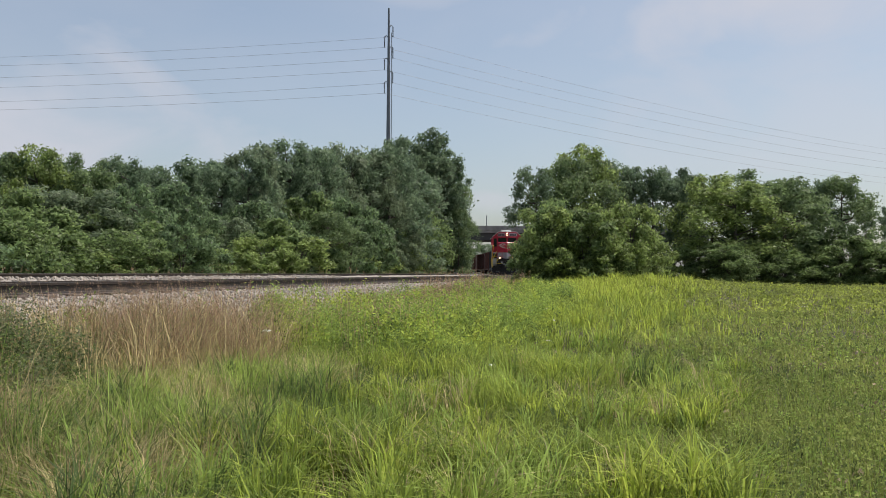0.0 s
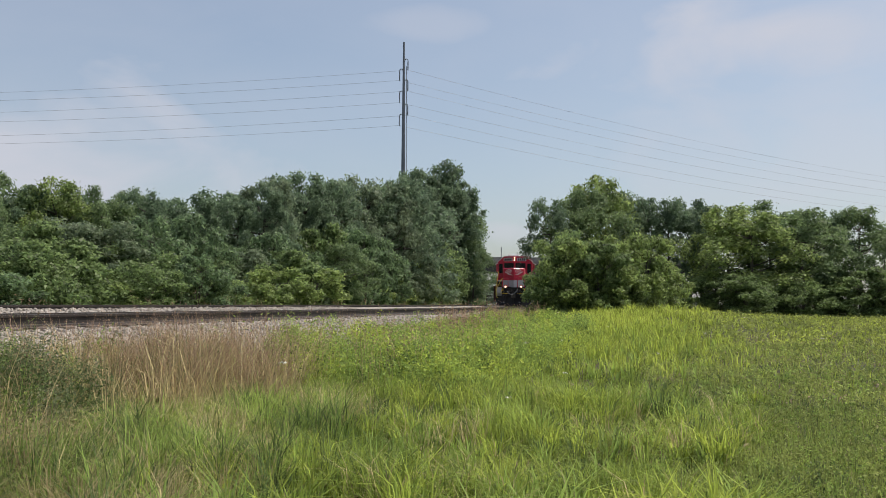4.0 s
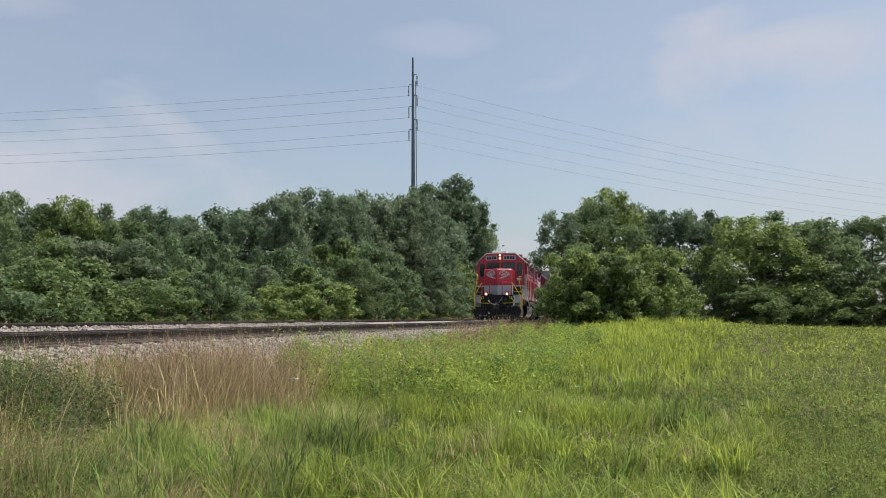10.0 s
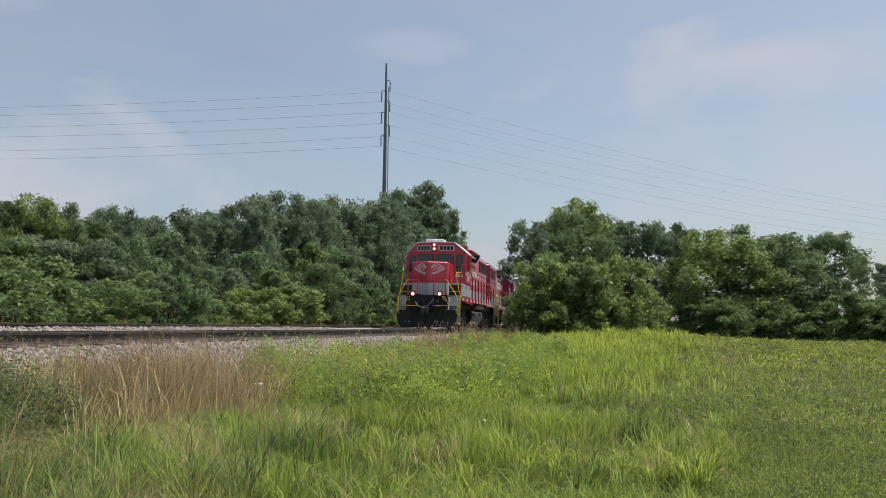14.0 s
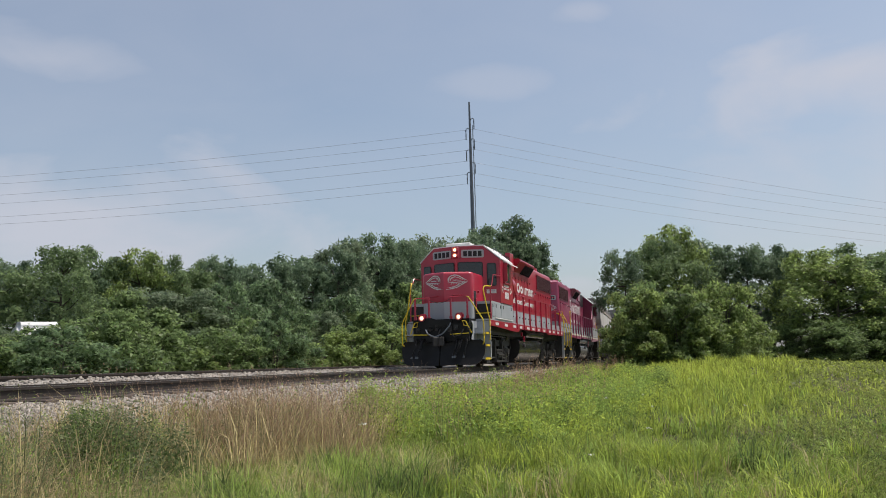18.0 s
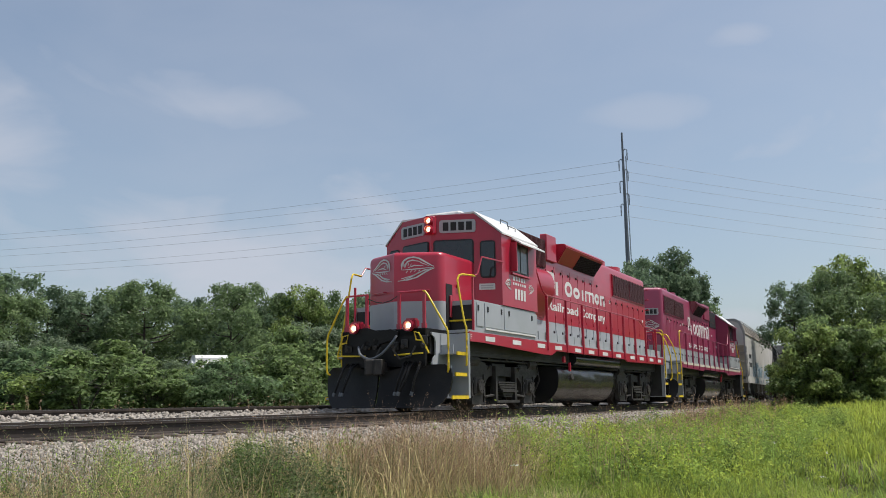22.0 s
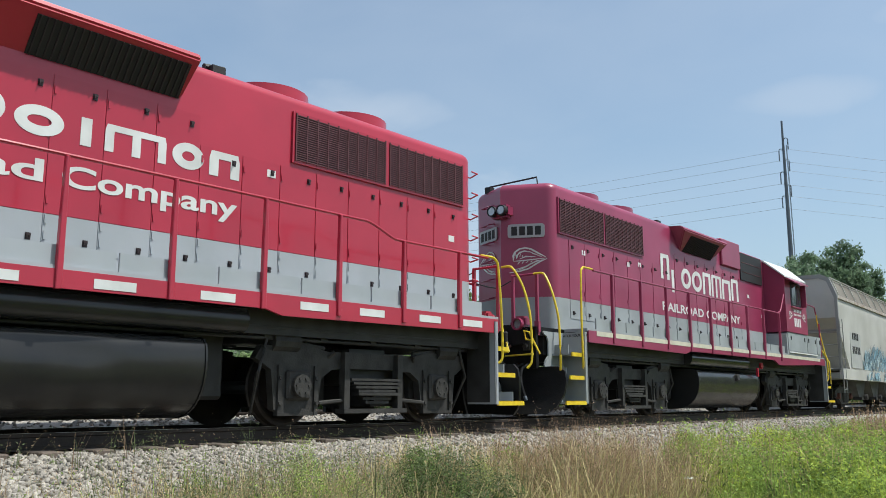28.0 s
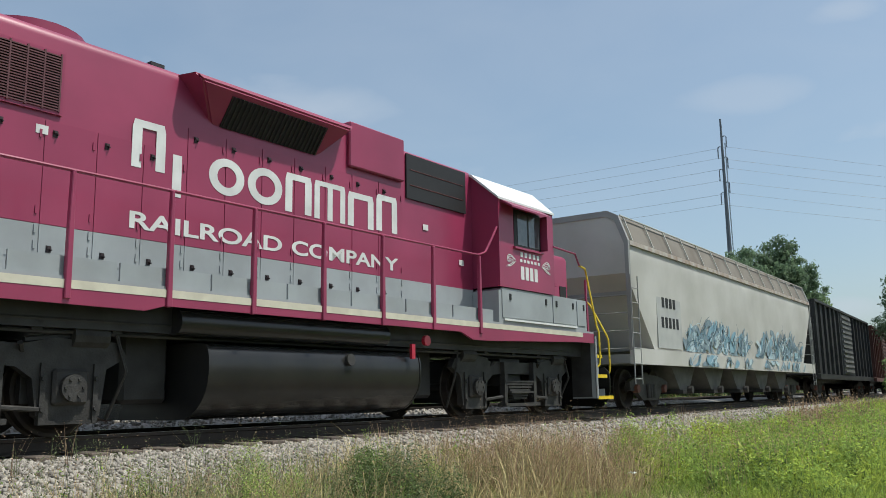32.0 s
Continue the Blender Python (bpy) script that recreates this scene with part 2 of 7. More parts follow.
def build_ground():
    xs, ys = grid_axis(-2500, 2500, -45, 40, 0.6), grid_axis(-2500, 2500, -12, 80, 0.8)
    verts = [(x, y, ground_z(x, y) if abs(x) < 300 and -200 < y < 400 else -0.3) for y in ys for x in xs]
    w = len(xs)
    faces = [(j * w + i, j * w + i + 1, (j + 1) * w + i + 1, (j + 1) * w + i) for j in range(len(ys) - 1) for i in range(w - 1)]
    me = bpy.data.meshes.new("ground")
    me.from_pydata(verts, [], faces)
    me.materials.append(M["soil"])
    for p in me.polygons:
        p.use_smooth = True
    return tagged(new("ground", me), "grassy field soil beside a railway embankment", "ground", kind="structure")


build_ground()


def sweep(name, outline, s0, s1, step, material, parent=None):
    """A strip or bar with the outline (n, z) along the line of the track."""
    rows, k = [], len(outline)
    ss = np.arange(s0, s1 + step / 2, step)
    for s in ss:
        for n, z in outline:
            x, y, _ = track(s, n)
            rows.append((x, y, z))
    return rows, k, len(ss)


def swept(name, outline, s0, s1, step, material, closed=True, parent=None, wobble=0.0):
    rows, k, m = sweep(name, outline, s0, s1, step, material)
    if wobble:
        rows = [(x, y, z + wobble * noise.noise((x * 2.2, y * 2.2, 3.0))) for x, y, z in rows]
    faces = []
    for j in range(m - 1):
        for i in range(k if closed else k - 1):
            i2 = (i + 1) % k
            faces.append((j * k + i, j * k + i2, (j + 1) * k + i2, (j + 1) * k + i))
    if closed:
        faces += [tuple(range(k))[::-1], tuple((m - 1) * k + i for i in range(k))]
    me = bpy.data.meshes.new(name)
    me.from_pydata(rows, [], faces)
    me.materials.append(material)
    ob = new(name, me)
    ob.parent = parent
    return ob


BED = [(4.0, -1.16), (3.6, -1.0), (3.0, -0.76), (2.4, -0.53), (1.9, -0.33), (1.6, -0.25), (1.2, -0.225), (0.72, -0.20), (0.4, -0.17), (0, -0.165), (-0.4, -0.17), (-0.72, -0.185), (-1.3, -0.19), (-2.0, -0.10),
       (-2.6, 0.0), (-3.0, 0.035), (-3.3, 0.02), (-4.05, 0.01), (-4.8, 0.02), (-5.4, 0.0), (-6.0, -0.10), (-6.8, -0.5), (-7.6, -0.95)]
bed = swept("ballast_bed", BED[::-1], -60, 260, 0.5, M["bed"], False, wobble=0.03)
tagged(bed, "pale limestone ballast bed under two tracks", "ballast", kind="structure")


def bed_z(n):
    for (n0, z0), (n1, z1) in zip(BED, BED[1:]):
        if n1 <= n <= n0:
            return z1 + (z0 - z1) * (n - n1) / (n0 - n1)
    return -1.0


def rail(n, z, label):
    o = [(-0.037, 0), (-0.036, -0.035), (-0.010, -0.048), (-0.009, -0.14), (-0.075, -0.158), (-0.076, -0.172), (0.076, -0.172), (0.075, -0.158), (0.009, -0.14), (0.010, -0.048), (0.036, -0.035), (0.037, 0)]
    r = swept("rail", [(n + a, z + b) for a, b in o], -60, 260, 3.0, M["steel"])
    tagged(r, label, "rail", "rails of the line", "structure")
    t = swept("running_surface", [(n + a, z + b) for a, b in ((-0.024, 0.002), (0.024, 0.002), (0.024, -0.004), (-0.024, -0.004))], -60, 260, 3.0, M["railtop"], parent=r)
    return r


for _n, _z in ((0.7525, 0.0), (-0.7525, 0.0), (-3.33, 0.13), (-4.83, 0.13)):
    rail(_n, _z, "brown steel rail with a worn bright top" if _z == 0 else "rusty rail of the second track")

# ---------------------------------------------------------------- small mesh tools
def part(name, bm, material, parent, label="", kind=""):
    ob = link(name, bm, material, parent)
    return tagged(ob, label, kind=kind)


def box(bm, x0, x1, y0, y1, z0, z1, m=None):
    r = bmesh.ops.create_cube(bm, size=1, matrix=Matrix.Translation(((x0 + x1) / 2, (y0 + y1) / 2, (z0 + z1) / 2)) @ Matrix.Diagonal((x1 - x0, y1 - y0, z1 - z0, 1)))
    if m is not None:
        bmesh.ops.transform(bm, matrix=m, verts=r["verts"])
    return r["verts"]


def prism(bm, pts, lo, hi, axis, m=None):
    """A prism of the outline pts between lo and hi along axis 'x' (pts are y, z), 'y' (x, z) or 'z' (x, y)."""
    def at(p, h):
        return {"x": (h, p[0], p[1]), "y": (p[0], h, p[1]), "z": (p[0], p[1], h)}[axis]
    a = [bm.verts.new(at(p, lo)) for p in pts]
    b = [bm.verts.new(at(p, hi)) for p in pts]
    fs = [bm.faces.new(a), bm.faces.new(b[::-1])]
    for i in range(len(pts)):
        j = (i + 1) % len(pts)
        fs.append(bm.faces.new((a[i], b[i], b[j], a[j])))
    bmesh.ops.recalc_face_normals(bm, faces=fs)
    if m is not None:
        bmesh.ops.transform(bm, matrix=m, verts=a + b)
    return a + b


def rod(bm, p, q, r, seg=8):
    p, q = Vector(p), Vector(q)
    d = q - p
    m = Matrix.Translation((p + q) / 2) @ d.to_track_quat("Z", "Y").to_matrix().to_4x4()
    bmesh.ops.create_cone(bm, cap_ends=True, segments=seg, radius1=r, radius2=r, depth=d.length, matrix=m)


def collar(bm, p, q, r, hole, seg=20):
    """A ring with a hole through it, from p to q along y."""
    rows = []
    for y, rad in ((p[1], hole), (p[1], r), (q[1], r), (q[1], hole)):
        rows.append([bm.verts.new((p[0] + rad * math.cos(2 * math.pi * k / seg), y, p[2] + rad * math.sin(2 * math.pi * k / seg))) for k in range(seg)])
    for i in range(4):
        a, b = rows[i], rows[(i + 1) % 4]
        for k in range(seg):
            bm.faces.new((a[k], a[(k + 1) % seg], b[(k + 1) % seg], b[k]))
    bmesh.ops.recalc_face_normals(bm, faces=bm.faces)


def pipe(bm, pts, r, seg=7):
    tube(bm, pts, [r] * len(pts), seg)


def rounded(pts, n=5):
    """A smooth line through the points."""
    q = [Vector(p) for p in pts]
    out = []
    for i in range(len(q) - 1):
        a, b, c, d = q[max(i - 1, 0)], q[i], q[i + 1], q[min(i + 2, len(q) - 1)]
        k = min(1.0, (c - b).length / max(1e-6, (b - a).length), (c - b).length / max(1e-6, (d - c).length)) if 0 < i < len(q) - 2 else 0.6
        for j in range(n):
            t = j / n
            h = b * (2 * t ** 3 - 3 * t * t + 1) + c * (3 * t * t - 2 * t ** 3)
            h += (c - a) * 0.5 * k * (t ** 3 - 2 * t * t + t) + (d - b) * 0.5 * k * (t ** 3 - t * t)
            out.append(h)
    return out + [q[-1]]


def arc(cx, cy, r, a0, a1, n=5):
    return [(cx + r * math.cos(radians(a0 + (a1 - a0) * i / n)), cy + r * math.sin(radians(a0 + (a1 - a0) * i / n))) for i in range(n + 1)]


def soften(bm, w, seg=2, angle=40):
    es = [e for e in bm.edges if len(e.link_faces) == 2 and e.calc_face_angle(0) > radians(angle)]
    bmesh.ops.bevel(bm, geom=es, offset=w, segments=seg, affect="EDGES", clamp_overlap=True)


def smoothed(ob, angle=35):
    for p in ob.data.polygons:
        p.use_smooth = True
    ob.data.set_sharp_from_angle(angle=radians(angle))
    return ob


def tube(bm, pts, radii, seg=6):
    rings = []
    for i, p in enumerate(pts):
        p = Vector(p)
        d = (Vector(pts[min(i + 1, len(pts) - 1)]) - Vector(pts[max(i - 1, 0)])).normalized()
        q = d.to_track_quat("Z", "Y")
        rings.append([bm.verts.new(p + q @ Vector((radii[i] * math.cos(a), radii[i] * math.sin(a), 0))) for a in (2 * math.pi * k / seg for k in range(seg))])
    for a, b in zip(rings, rings[1:]):
        for k in range(seg):
            bm.faces.new((a[k], a[(k + 1) % seg], b[(k + 1) % seg], b[k]))
    bm.faces.new(rings[0][::-1])
    bm.faces.new(rings[-1])


# ---------------------------------------------------------------- wheels and trucks
def wheel_mesh(bm, x, y, r, out):
    """A rail wheel at x, y with its outer face towards out."""
    pr = [(0.0, 0.10), (0.09, 0.12), (0.10, r - 0.16), (0.02, r - 0.08), (0.0, r - 0.04), (0.0, r), (0.115, r + 0.004), (0.125, r + 0.028), (0.145, r + 0.028), (0.145, r - 0.06), (0.12, 0.1)]
    n = 28
    rings = []
    for k in range(n):
        a = 2 * math.pi * k / n
        rings.append([bm.verts.new((x - out * d, y + q * math.cos(a), r + q * math.sin(a))) for d, q in pr])
    for k in range(n):
        a, b = rings[k], rings[(k + 1) % n]
        for i in range(len(pr) - 1):
            bm.faces.new((a[i], a[i + 1], b[i + 1], b[i]))
    for i in (0, -1):
        bm.faces.new([rg[i] for rg in rings])
    bmesh.ops.recalc_face_normals(bm, faces=bm.faces)


M["wheel_steel"] = mat("dark_wheel_steel", (0.045, 0.036, 0.03), 0.6, col2=(0.025, 0.02, 0.018), scale=4, spec=0.25)


def loco_truck(parent, yc):
    t = new("truck")
    t.parent = parent
    for s in (-1, 1):
        bm = bmesh.new()
        f = [(-2.05, 0.86), (-1.95, 1.02), (-1.2, 1.05), (-0.85, 0.98), (0.85, 0.98), (1.2, 1.05), (1.95, 1.02), (2.05, 0.86), (1.80, 0.72), (1.74, 0.22), (1.60, 0.16),
             (1.14, 0.16), (1.02, 0.24), (0.96, 0.62), (0.78, 0.74), (0.5, 0.76), (-0.5, 0.76), (-0.78, 0.74), (-0.96, 0.62), (-1.02, 0.24), (-1.14, 0.16), (-1.60, 0.16), (-1.74, 0.22), (-1.80, 0.72)]
        prism(bm, [(y + yc, z) for y, z in f], s * 0.98, s * 1.10, "x")
        for yy in (-1.6, 1.6):
            rod(bm, (s * 1.04, yc + yy * 1.12, 1.08), (s * 1.04, yc + yy * 0.86, 1.08), 0.14, 12)
            rod(bm, (s * 1.04, yc + yy * 0.86, 1.08), (s * 1.04, yc + yy * 0.55, 1.02), 0.035, 6)
        part("side_frame", bm, M["grime"], t)
        bm = bmesh.new()
        for yy in (-0.62, 0.42):
            box(bm, s * 1.08, s * 1.19, yc + yy, yc + yy + 0.10, 0.16, 0.98)
        box(bm, s * 1.05, s * 1.24, yc - 0.66, yc + 0.56, 0.16, 0.22)
        part("spring_hanger", bm, M["grime"], t)
        for k in range(7):
            bm = bmesh.new()
            w = 0.50 - 0.045 * k
            box(bm, s * 1.06, s * 1.20, yc - w, yc + w, 0.60 - 0.052 * k, 0.635 - 0.052 * k)
            part("spring_leaf", bm, M["grime"], t)
        bm = bmesh.new()
        box(bm, s * 1.08, s * 1.27, yc - 0.42, yc + 0.42, 0.40, 0.44)
        part("spring_plank", bm, M["grime"], t)
        for yy in (-1.37, 1.37):
            bm = bmesh.new()
            box(bm, s * 1.02, s * 1.16, yc + yy - 0.20, yc + yy + 0.20, 0.34, 0.72)
            soften(bm, 0.03, 1)
            rod(bm, (s * 1.14, yc + yy, 0.52), (s * 1.22, yc + yy, 0.52), 0.145, 16)
            for k in range(6):
                a = k * math.pi / 3
                rod(bm, (s * 1.20, yc + yy + 0.10 * math.cos(a), 0.52 + 0.10 * math.sin(a)), (s * 1.235, yc + yy + 0.10 * math.cos(a), 0.52 + 0.10 * math.sin(a)), 0.018, 6)
            part("journal_box", bm, M["grime"], t)
            bm = bmesh.new()
            box(bm, s * 1.0, s * 1.12, yc + yy - 0.30, yc + yy + 0.30, 0.14, 0.18)
            box(bm, s * 1.05, s * 1.13, yc + yy - 0.33, yc + yy - 0.27, 0.14, 0.78)
            box(bm, s * 1.05, s * 1.13, yc + yy + 0.27, yc + yy + 0.33, 0.14, 0.78)
            for zz in (0.3, 0.62):
                rod(bm, (s * 1.12, yc + yy + 0.3, zz), (s * 1.155, yc + yy + 0.3, zz), 0.03, 6)
                rod(bm, (s * 1.12, yc + yy - 0.3, zz), (s * 1.155, yc + yy - 0.3, zz), 0.03, 6)
            part("pedestal", bm, M["grime"], t)
    for yy in (-1.37, 1.37):
        for s in (-1, 1):
            bm = bmesh.new()
            wheel_mesh(bm, s * 0.85, yc + yy, 0.508, s)
            part("wheel", bm, M["wheel_steel"], t)
        bm = bmesh.new()
        rod(bm, (-0.95, yc + yy, 0.508), (0.95, yc + yy, 0.508), 0.09, 10)
        part("axle", bm, M["grime"], t)
    for yy in (-0.78, 0.78):
        bm = bmesh.new()
        box(bm, -0.62, 0.62, yc + yy - 0.36, yc + yy + 0.36, 0.24, 0.86)
        soften(bm, 0.08, 2)
        part("traction_motor", bm, M["black"], t)
    for s in (-1, 1):
        for yy in (-0.98, 0.98):
            bm = bmesh.new()
            box(bm, *sorted((s * 0.74, s * 0.93)), yc + yy - 0.05, yc + yy + 0.05, 0.36, 0.72)
            rod(bm, (s * 0.9, yc + yy, 0.72), (s * 1.16, yc + yy * 0.8, 0.98), 0.03, 6)
            rod(bm, (s * 1.13, yc + yy * 1.05, 0.30), (s * 1.13, yc + yy * 0.5, 0.34), 0.028, 6)
            part("brake_rigging", bm, M["grime"], t)
        bm = bmesh.new()
        pipe(bm, [(s * 1.12, yc - 1.9, 1.1), (s * 1.14, yc - 2.02, 0.7), (s * 0.9, yc - 1.95, 0.18)], 0.022, 6)
        part("sand_pipe", bm, M["grime"], t)
        bm = bmesh.new()
        pipe(bm, [(s * 1.12, yc + 1.9, 1.1), (s * 1.14, yc + 2.02, 0.7), (s * 0.9, yc + 1.95, 0.18)], 0.022, 6)
        part("sand_pipe", bm, M["grime"], t)
    bm = bmesh.new()
    box(bm, -0.98, 0.98, yc - 0.35, yc + 0.35, 0.55, 1.05)
    part("bolster", bm, M["black"], t)
    return t


# ---------------------------------------------------------------- locomotive
M["pilot"] = mat("black_pilot_paint", (0.009, 0.009, 0.0095), 0.38, col2=(0.015, 0.0145, 0.014), scale=3, bump=0.25, spec=0.2)
M["latch"] = mat("worn_latch_steel", (0.045, 0.03, 0.032), 0.5, metal=0.3)
HW, HT, GZ, DZ = 0.93, 4.57, 2.28, 1.66     # hood half width and top, two-tone line, deck


def hood_shell(bm, z0, z1, ridge, corner, hw, back, top=0.0, side=0.14):
    """A hood with a shallow V end, its upright corners rounded; top: radius of the rounded roof edge."""
    sg = 1 if ridge > corner else -1
    fall = (corner - ridge) / hw
    slant = math.hypot(1, fall)
    def plan(d):
        w, rr = hw - d, ridge - sg * d * slant
        cc = rr + fall * w
        half = [(0.0, rr), (0.05, rr + fall * 0.07)]
        q = side
        p0, p1, p2 = (w - q / slant, cc - fall * q / slant), (w, cc), (w, cc - sg * q)
        for k in range(7):
            t = k / 6
            half.append(tuple((1 - t) ** 2 * a + 2 * t * (1 - t) * b + t * t * c for a, b, c in zip(p0, p1, p2)))
        half.append((w, back))
        return [(-x, y) for x, y in half[:0:-1]] + half
    levels = [(z0, 0.0)]
    if top:
        levels += [(z1 - top + top * math.sin(radians(a)), top * (1 - math.cos(radians(a)))) for a in (0, 18, 36, 54, 72, 90)]
    else:
        levels.append((z1, 0.0))
    rings = [[bm.verts.new((x, y, z)) for x, y in plan(d)] for z, d in levels]
    n = len(rings[0])
    for a, b in zip(rings, rings[1:]):
        for i in range(n):
            bm.faces.new((a[i], a[(i + 1) % n], b[(i + 1) % n], b[i]))
    bm.faces.new(rings[0][::-1])
    bm.faces.new(rings[-1])
    bmesh.ops.recalc_face_normals(bm, faces=bm.faces)


def lettering(text, size, m, material, parent, name="lettering"):
    """Raised letters in the plane of m's x and y."""
    cu = bpy.data.curves.new(name, "FONT")
    cu.body, cu.size, cu.extrude = text, size, 0.002
    ob = bpy.data.objects.new(name, cu)
    me = bpy.data.meshes.new_from_object(ob)
    bpy.data.objects.remove(ob)
    me.transform(m)
    me.materials.append(material)
    out = new(name, me)
    out.parent = parent
    return out


def facet(s, ridge, corner, hw):
    """Frame of a V end's facet: x along it from the ridge, y out of it, z up."""
    e1 = Vector((s * hw, corner - ridge, 0)).normalized()
    n = Vector((e1.y, -e1.x, 0)) * s
    if (n.y > 0) != (ridge > corner):
        n = -n
    m = Matrix((e1, n, Vector((0, 0, 1)))).transposed().to_4x4()
    m.translation = Vector((0, ridge, 0))
    return m


def emblem(bm, m, s, size):
    """A pointed leaf-shaped emblem: arch, point and a swoosh, as plain shapes."""
    def stroke(pts, w):
        left, right = [], []
        for i, p in enumerate(pts):
            a, b = pts[max(i - 1, 0)], pts[min(i + 1, len(pts) - 1)]
            d = Vector((b[0] - a[0], b[1] - a[1])).normalized()
            k = w * (0.35 if i in (0, len(pts) - 1) else 1.0) / 2
            left.append((p[0] - d.y * k, p[1] + d.x * k))
            right.append((p[0] + d.y * k, p[1] - d.x * k))
        prism(bm, [(x * size * s * 1.12, z * size * 0.88) for x, z in left + right[::-1]], 0.004, 0.008, "y", m)
    stroke([(-0.40, -0.04), (-0.40, 0.14), (-0.34, 0.28), (-0.22, 0.38), (-0.06, 0.41), (0.10, 0.36), (0.28, 0.22), (0.52, 0.05)], 0.055)
    for k in range(5):
        stroke([(-0.36 + 0.07 * k, 0.06 + 0.012 * k), (-0.335 + 0.07 * k, 0.22 + 0.02 * k - 0.012 * k * k)], 0.042)
    stroke([(0.02, 0.30), (0.16, 0.20), (0.40, 0.07)], 0.035)
    stroke([(0.44, -0.02), (0.22, -0.10), (0.02, -0.22), (-0.16, -0.34), (-0.36, -0.42)], 0.03)
    stroke([(-0.40, -0.06), (-0.2, -0.05), (0.1, -0.02), (0.50, 0.02)], 0.04)
    stroke([(-0.31, 0.02), (-0.30, 0.13), (-0.22, 0.25), (-0.08, 0.30), (0.06, 0.25)], 0.05)
    stroke([(-0.22, 0.02), (-0.05, 0.10), (0.22, 0.08)], 0.05)
    stroke([(0.54, 0.0), (0.34, -0.10), (0.18, -0.22), (0.02, -0.34), (-0.22, -0.42), (-0.52, -0.47)], 0.05)
    stroke([(0.30, -0.04), (0.10, -0.16), (-0.06, -0.27), (-0.42, -0.38)], 0.05)
    for k in range(4):
        x = -0.28 + 0.12 * k
        stroke([(x, -0.17 + 0.02 * k), (x + 0.05, -0.09 + 0.01 * k)], 0.07)


def board(parent, m, name="number_board"):
    bm = bmesh.new()
    w, h, r = 0.42, 0.15, 0.06
    prism(bm, arc(w - r, h - r, r, 0, 90, 3) + arc(-w + r, h - r, r, 90, 180, 3) + arc(-w + r, -h + r, r, 180, 270, 3) + arc(w - r, -h + r, r, 270, 360, 3), 0.0, 0.022, "y", m)
    b = part(name, bm, M["board"], parent, "gray number board with dark figures as bars")
    for k in range(4):
        bm = bmesh.new()
        x = -0.27 + 0.18 * k
        box(bm, x - 0.066, x + 0.066, 0.022, 0.027, -0.098, 0.098, m)
        soften(bm, 0.02, 1)
        part("figure_bar", bm, M["dark"], b)
    return b


# letters of the hood side: from, to and heights in metres behind the train's front end
WORD = [(7.04, 7.60, 3.22, 3.65), (7.56, 7.98, 3.05, 3.42), (8.38, 8.98, 3.09, 3.53), (9.07, 9.60, 3.10, 3.43), (9.70, 10.00, 3.10, 3.42), (10.07, 10.84, 3.10, 3.42), (10.92, 11.36, 3.10, 3.43), (11.44, 11.89, 3.10, 3.42)]
WORD_2 = [(23.91, 24.38, 3.15, 3.75), (24.40, 24.72, 2.88, 3.42), (25.05, 25.64, 3.04, 3.54), (25.70, 26.33, 3.03, 3.55), (26.39, 26.91, 3.01, 3.58), (26.97, 27.63, 3.00, 3.58), (27.69, 28.29, 3.00, 3.54), (28.36, 28.88, 3.02, 3.62)]


SHAPES = ("gate", "bar", "ring", "ring", "bar", "comb", "ring", "gate")
SHAPES_2 = ("gate", "bar", "ring", "ring", "gate", "comb", "gate", "gate")


def mark_shape(parent, kind, y0, y1, z0, z1, s):
    """A plain shape of the painted company mark between y0, y1 and z0, z1: a bar, a ring, a gate or a comb of bars."""
    w, h = y1 - y0, z1 - z0
    k = min(0.135, w * 0.30)
    lo, hi = sorted((s * (HW + 0.010), s * (HW + 0.014)))
    bm = bmesh.new()
    if kind == "ring":
        n = 28
        loops = [[(( y0 + y1) / 2 + (w / 2 - d) * math.cos(a), (z0 + z1) / 2 + (h / 2 - d * 0.8) * math.sin(a)) for a in (2 * math.pi * i / n for i in range(n))] for d in (0.0, k)]
        vs = [[[bm.verts.new((x, y, z)) for y, z in lp] for x in (lo, hi)] for lp in loops]
        for i in range(n):
            j = (i + 1) % n
            for a, b in ((vs[0][0], vs[0][1]), (vs[0][1], vs[1][1]), (vs[1][1], vs[1][0]), (vs[1][0], vs[0][0])):
                bm.faces.new((a[i], a[j], b[j], b[i]))
        bmesh.ops.recalc_face_normals(bm, faces=bm.faces)
    elif kind == "bar":
        m_ = (y0 + y1) / 2
        prism(bm, [(m_ - k * 0.7, z0), (m_ + k * 0.7, z0), (m_ + k * 0.7, z1), (m_ - k * 0.7, z1)], lo, hi, "x")
    else:
        n = 2 if kind == "gate" else 3
        k = k if n == 2 else k * 0.8
        for i in range(n):
            a = y0 + (w - k) * i / (n - 1)
            prism(bm, [(a, z0), (a + k, z0), (a + k, z1 - k * 0.7), (a, z1 - k * 0.7)], lo, hi, "x")
        prism(bm, [(y0, z1 - k * 0.7), (y1, z1 - k * 0.7), (y1 - k * 0.2, z1), (y0 + k * 0.2, z1)], lo, hi, "x")
    part("company_mark", bm, M["white"], parent)


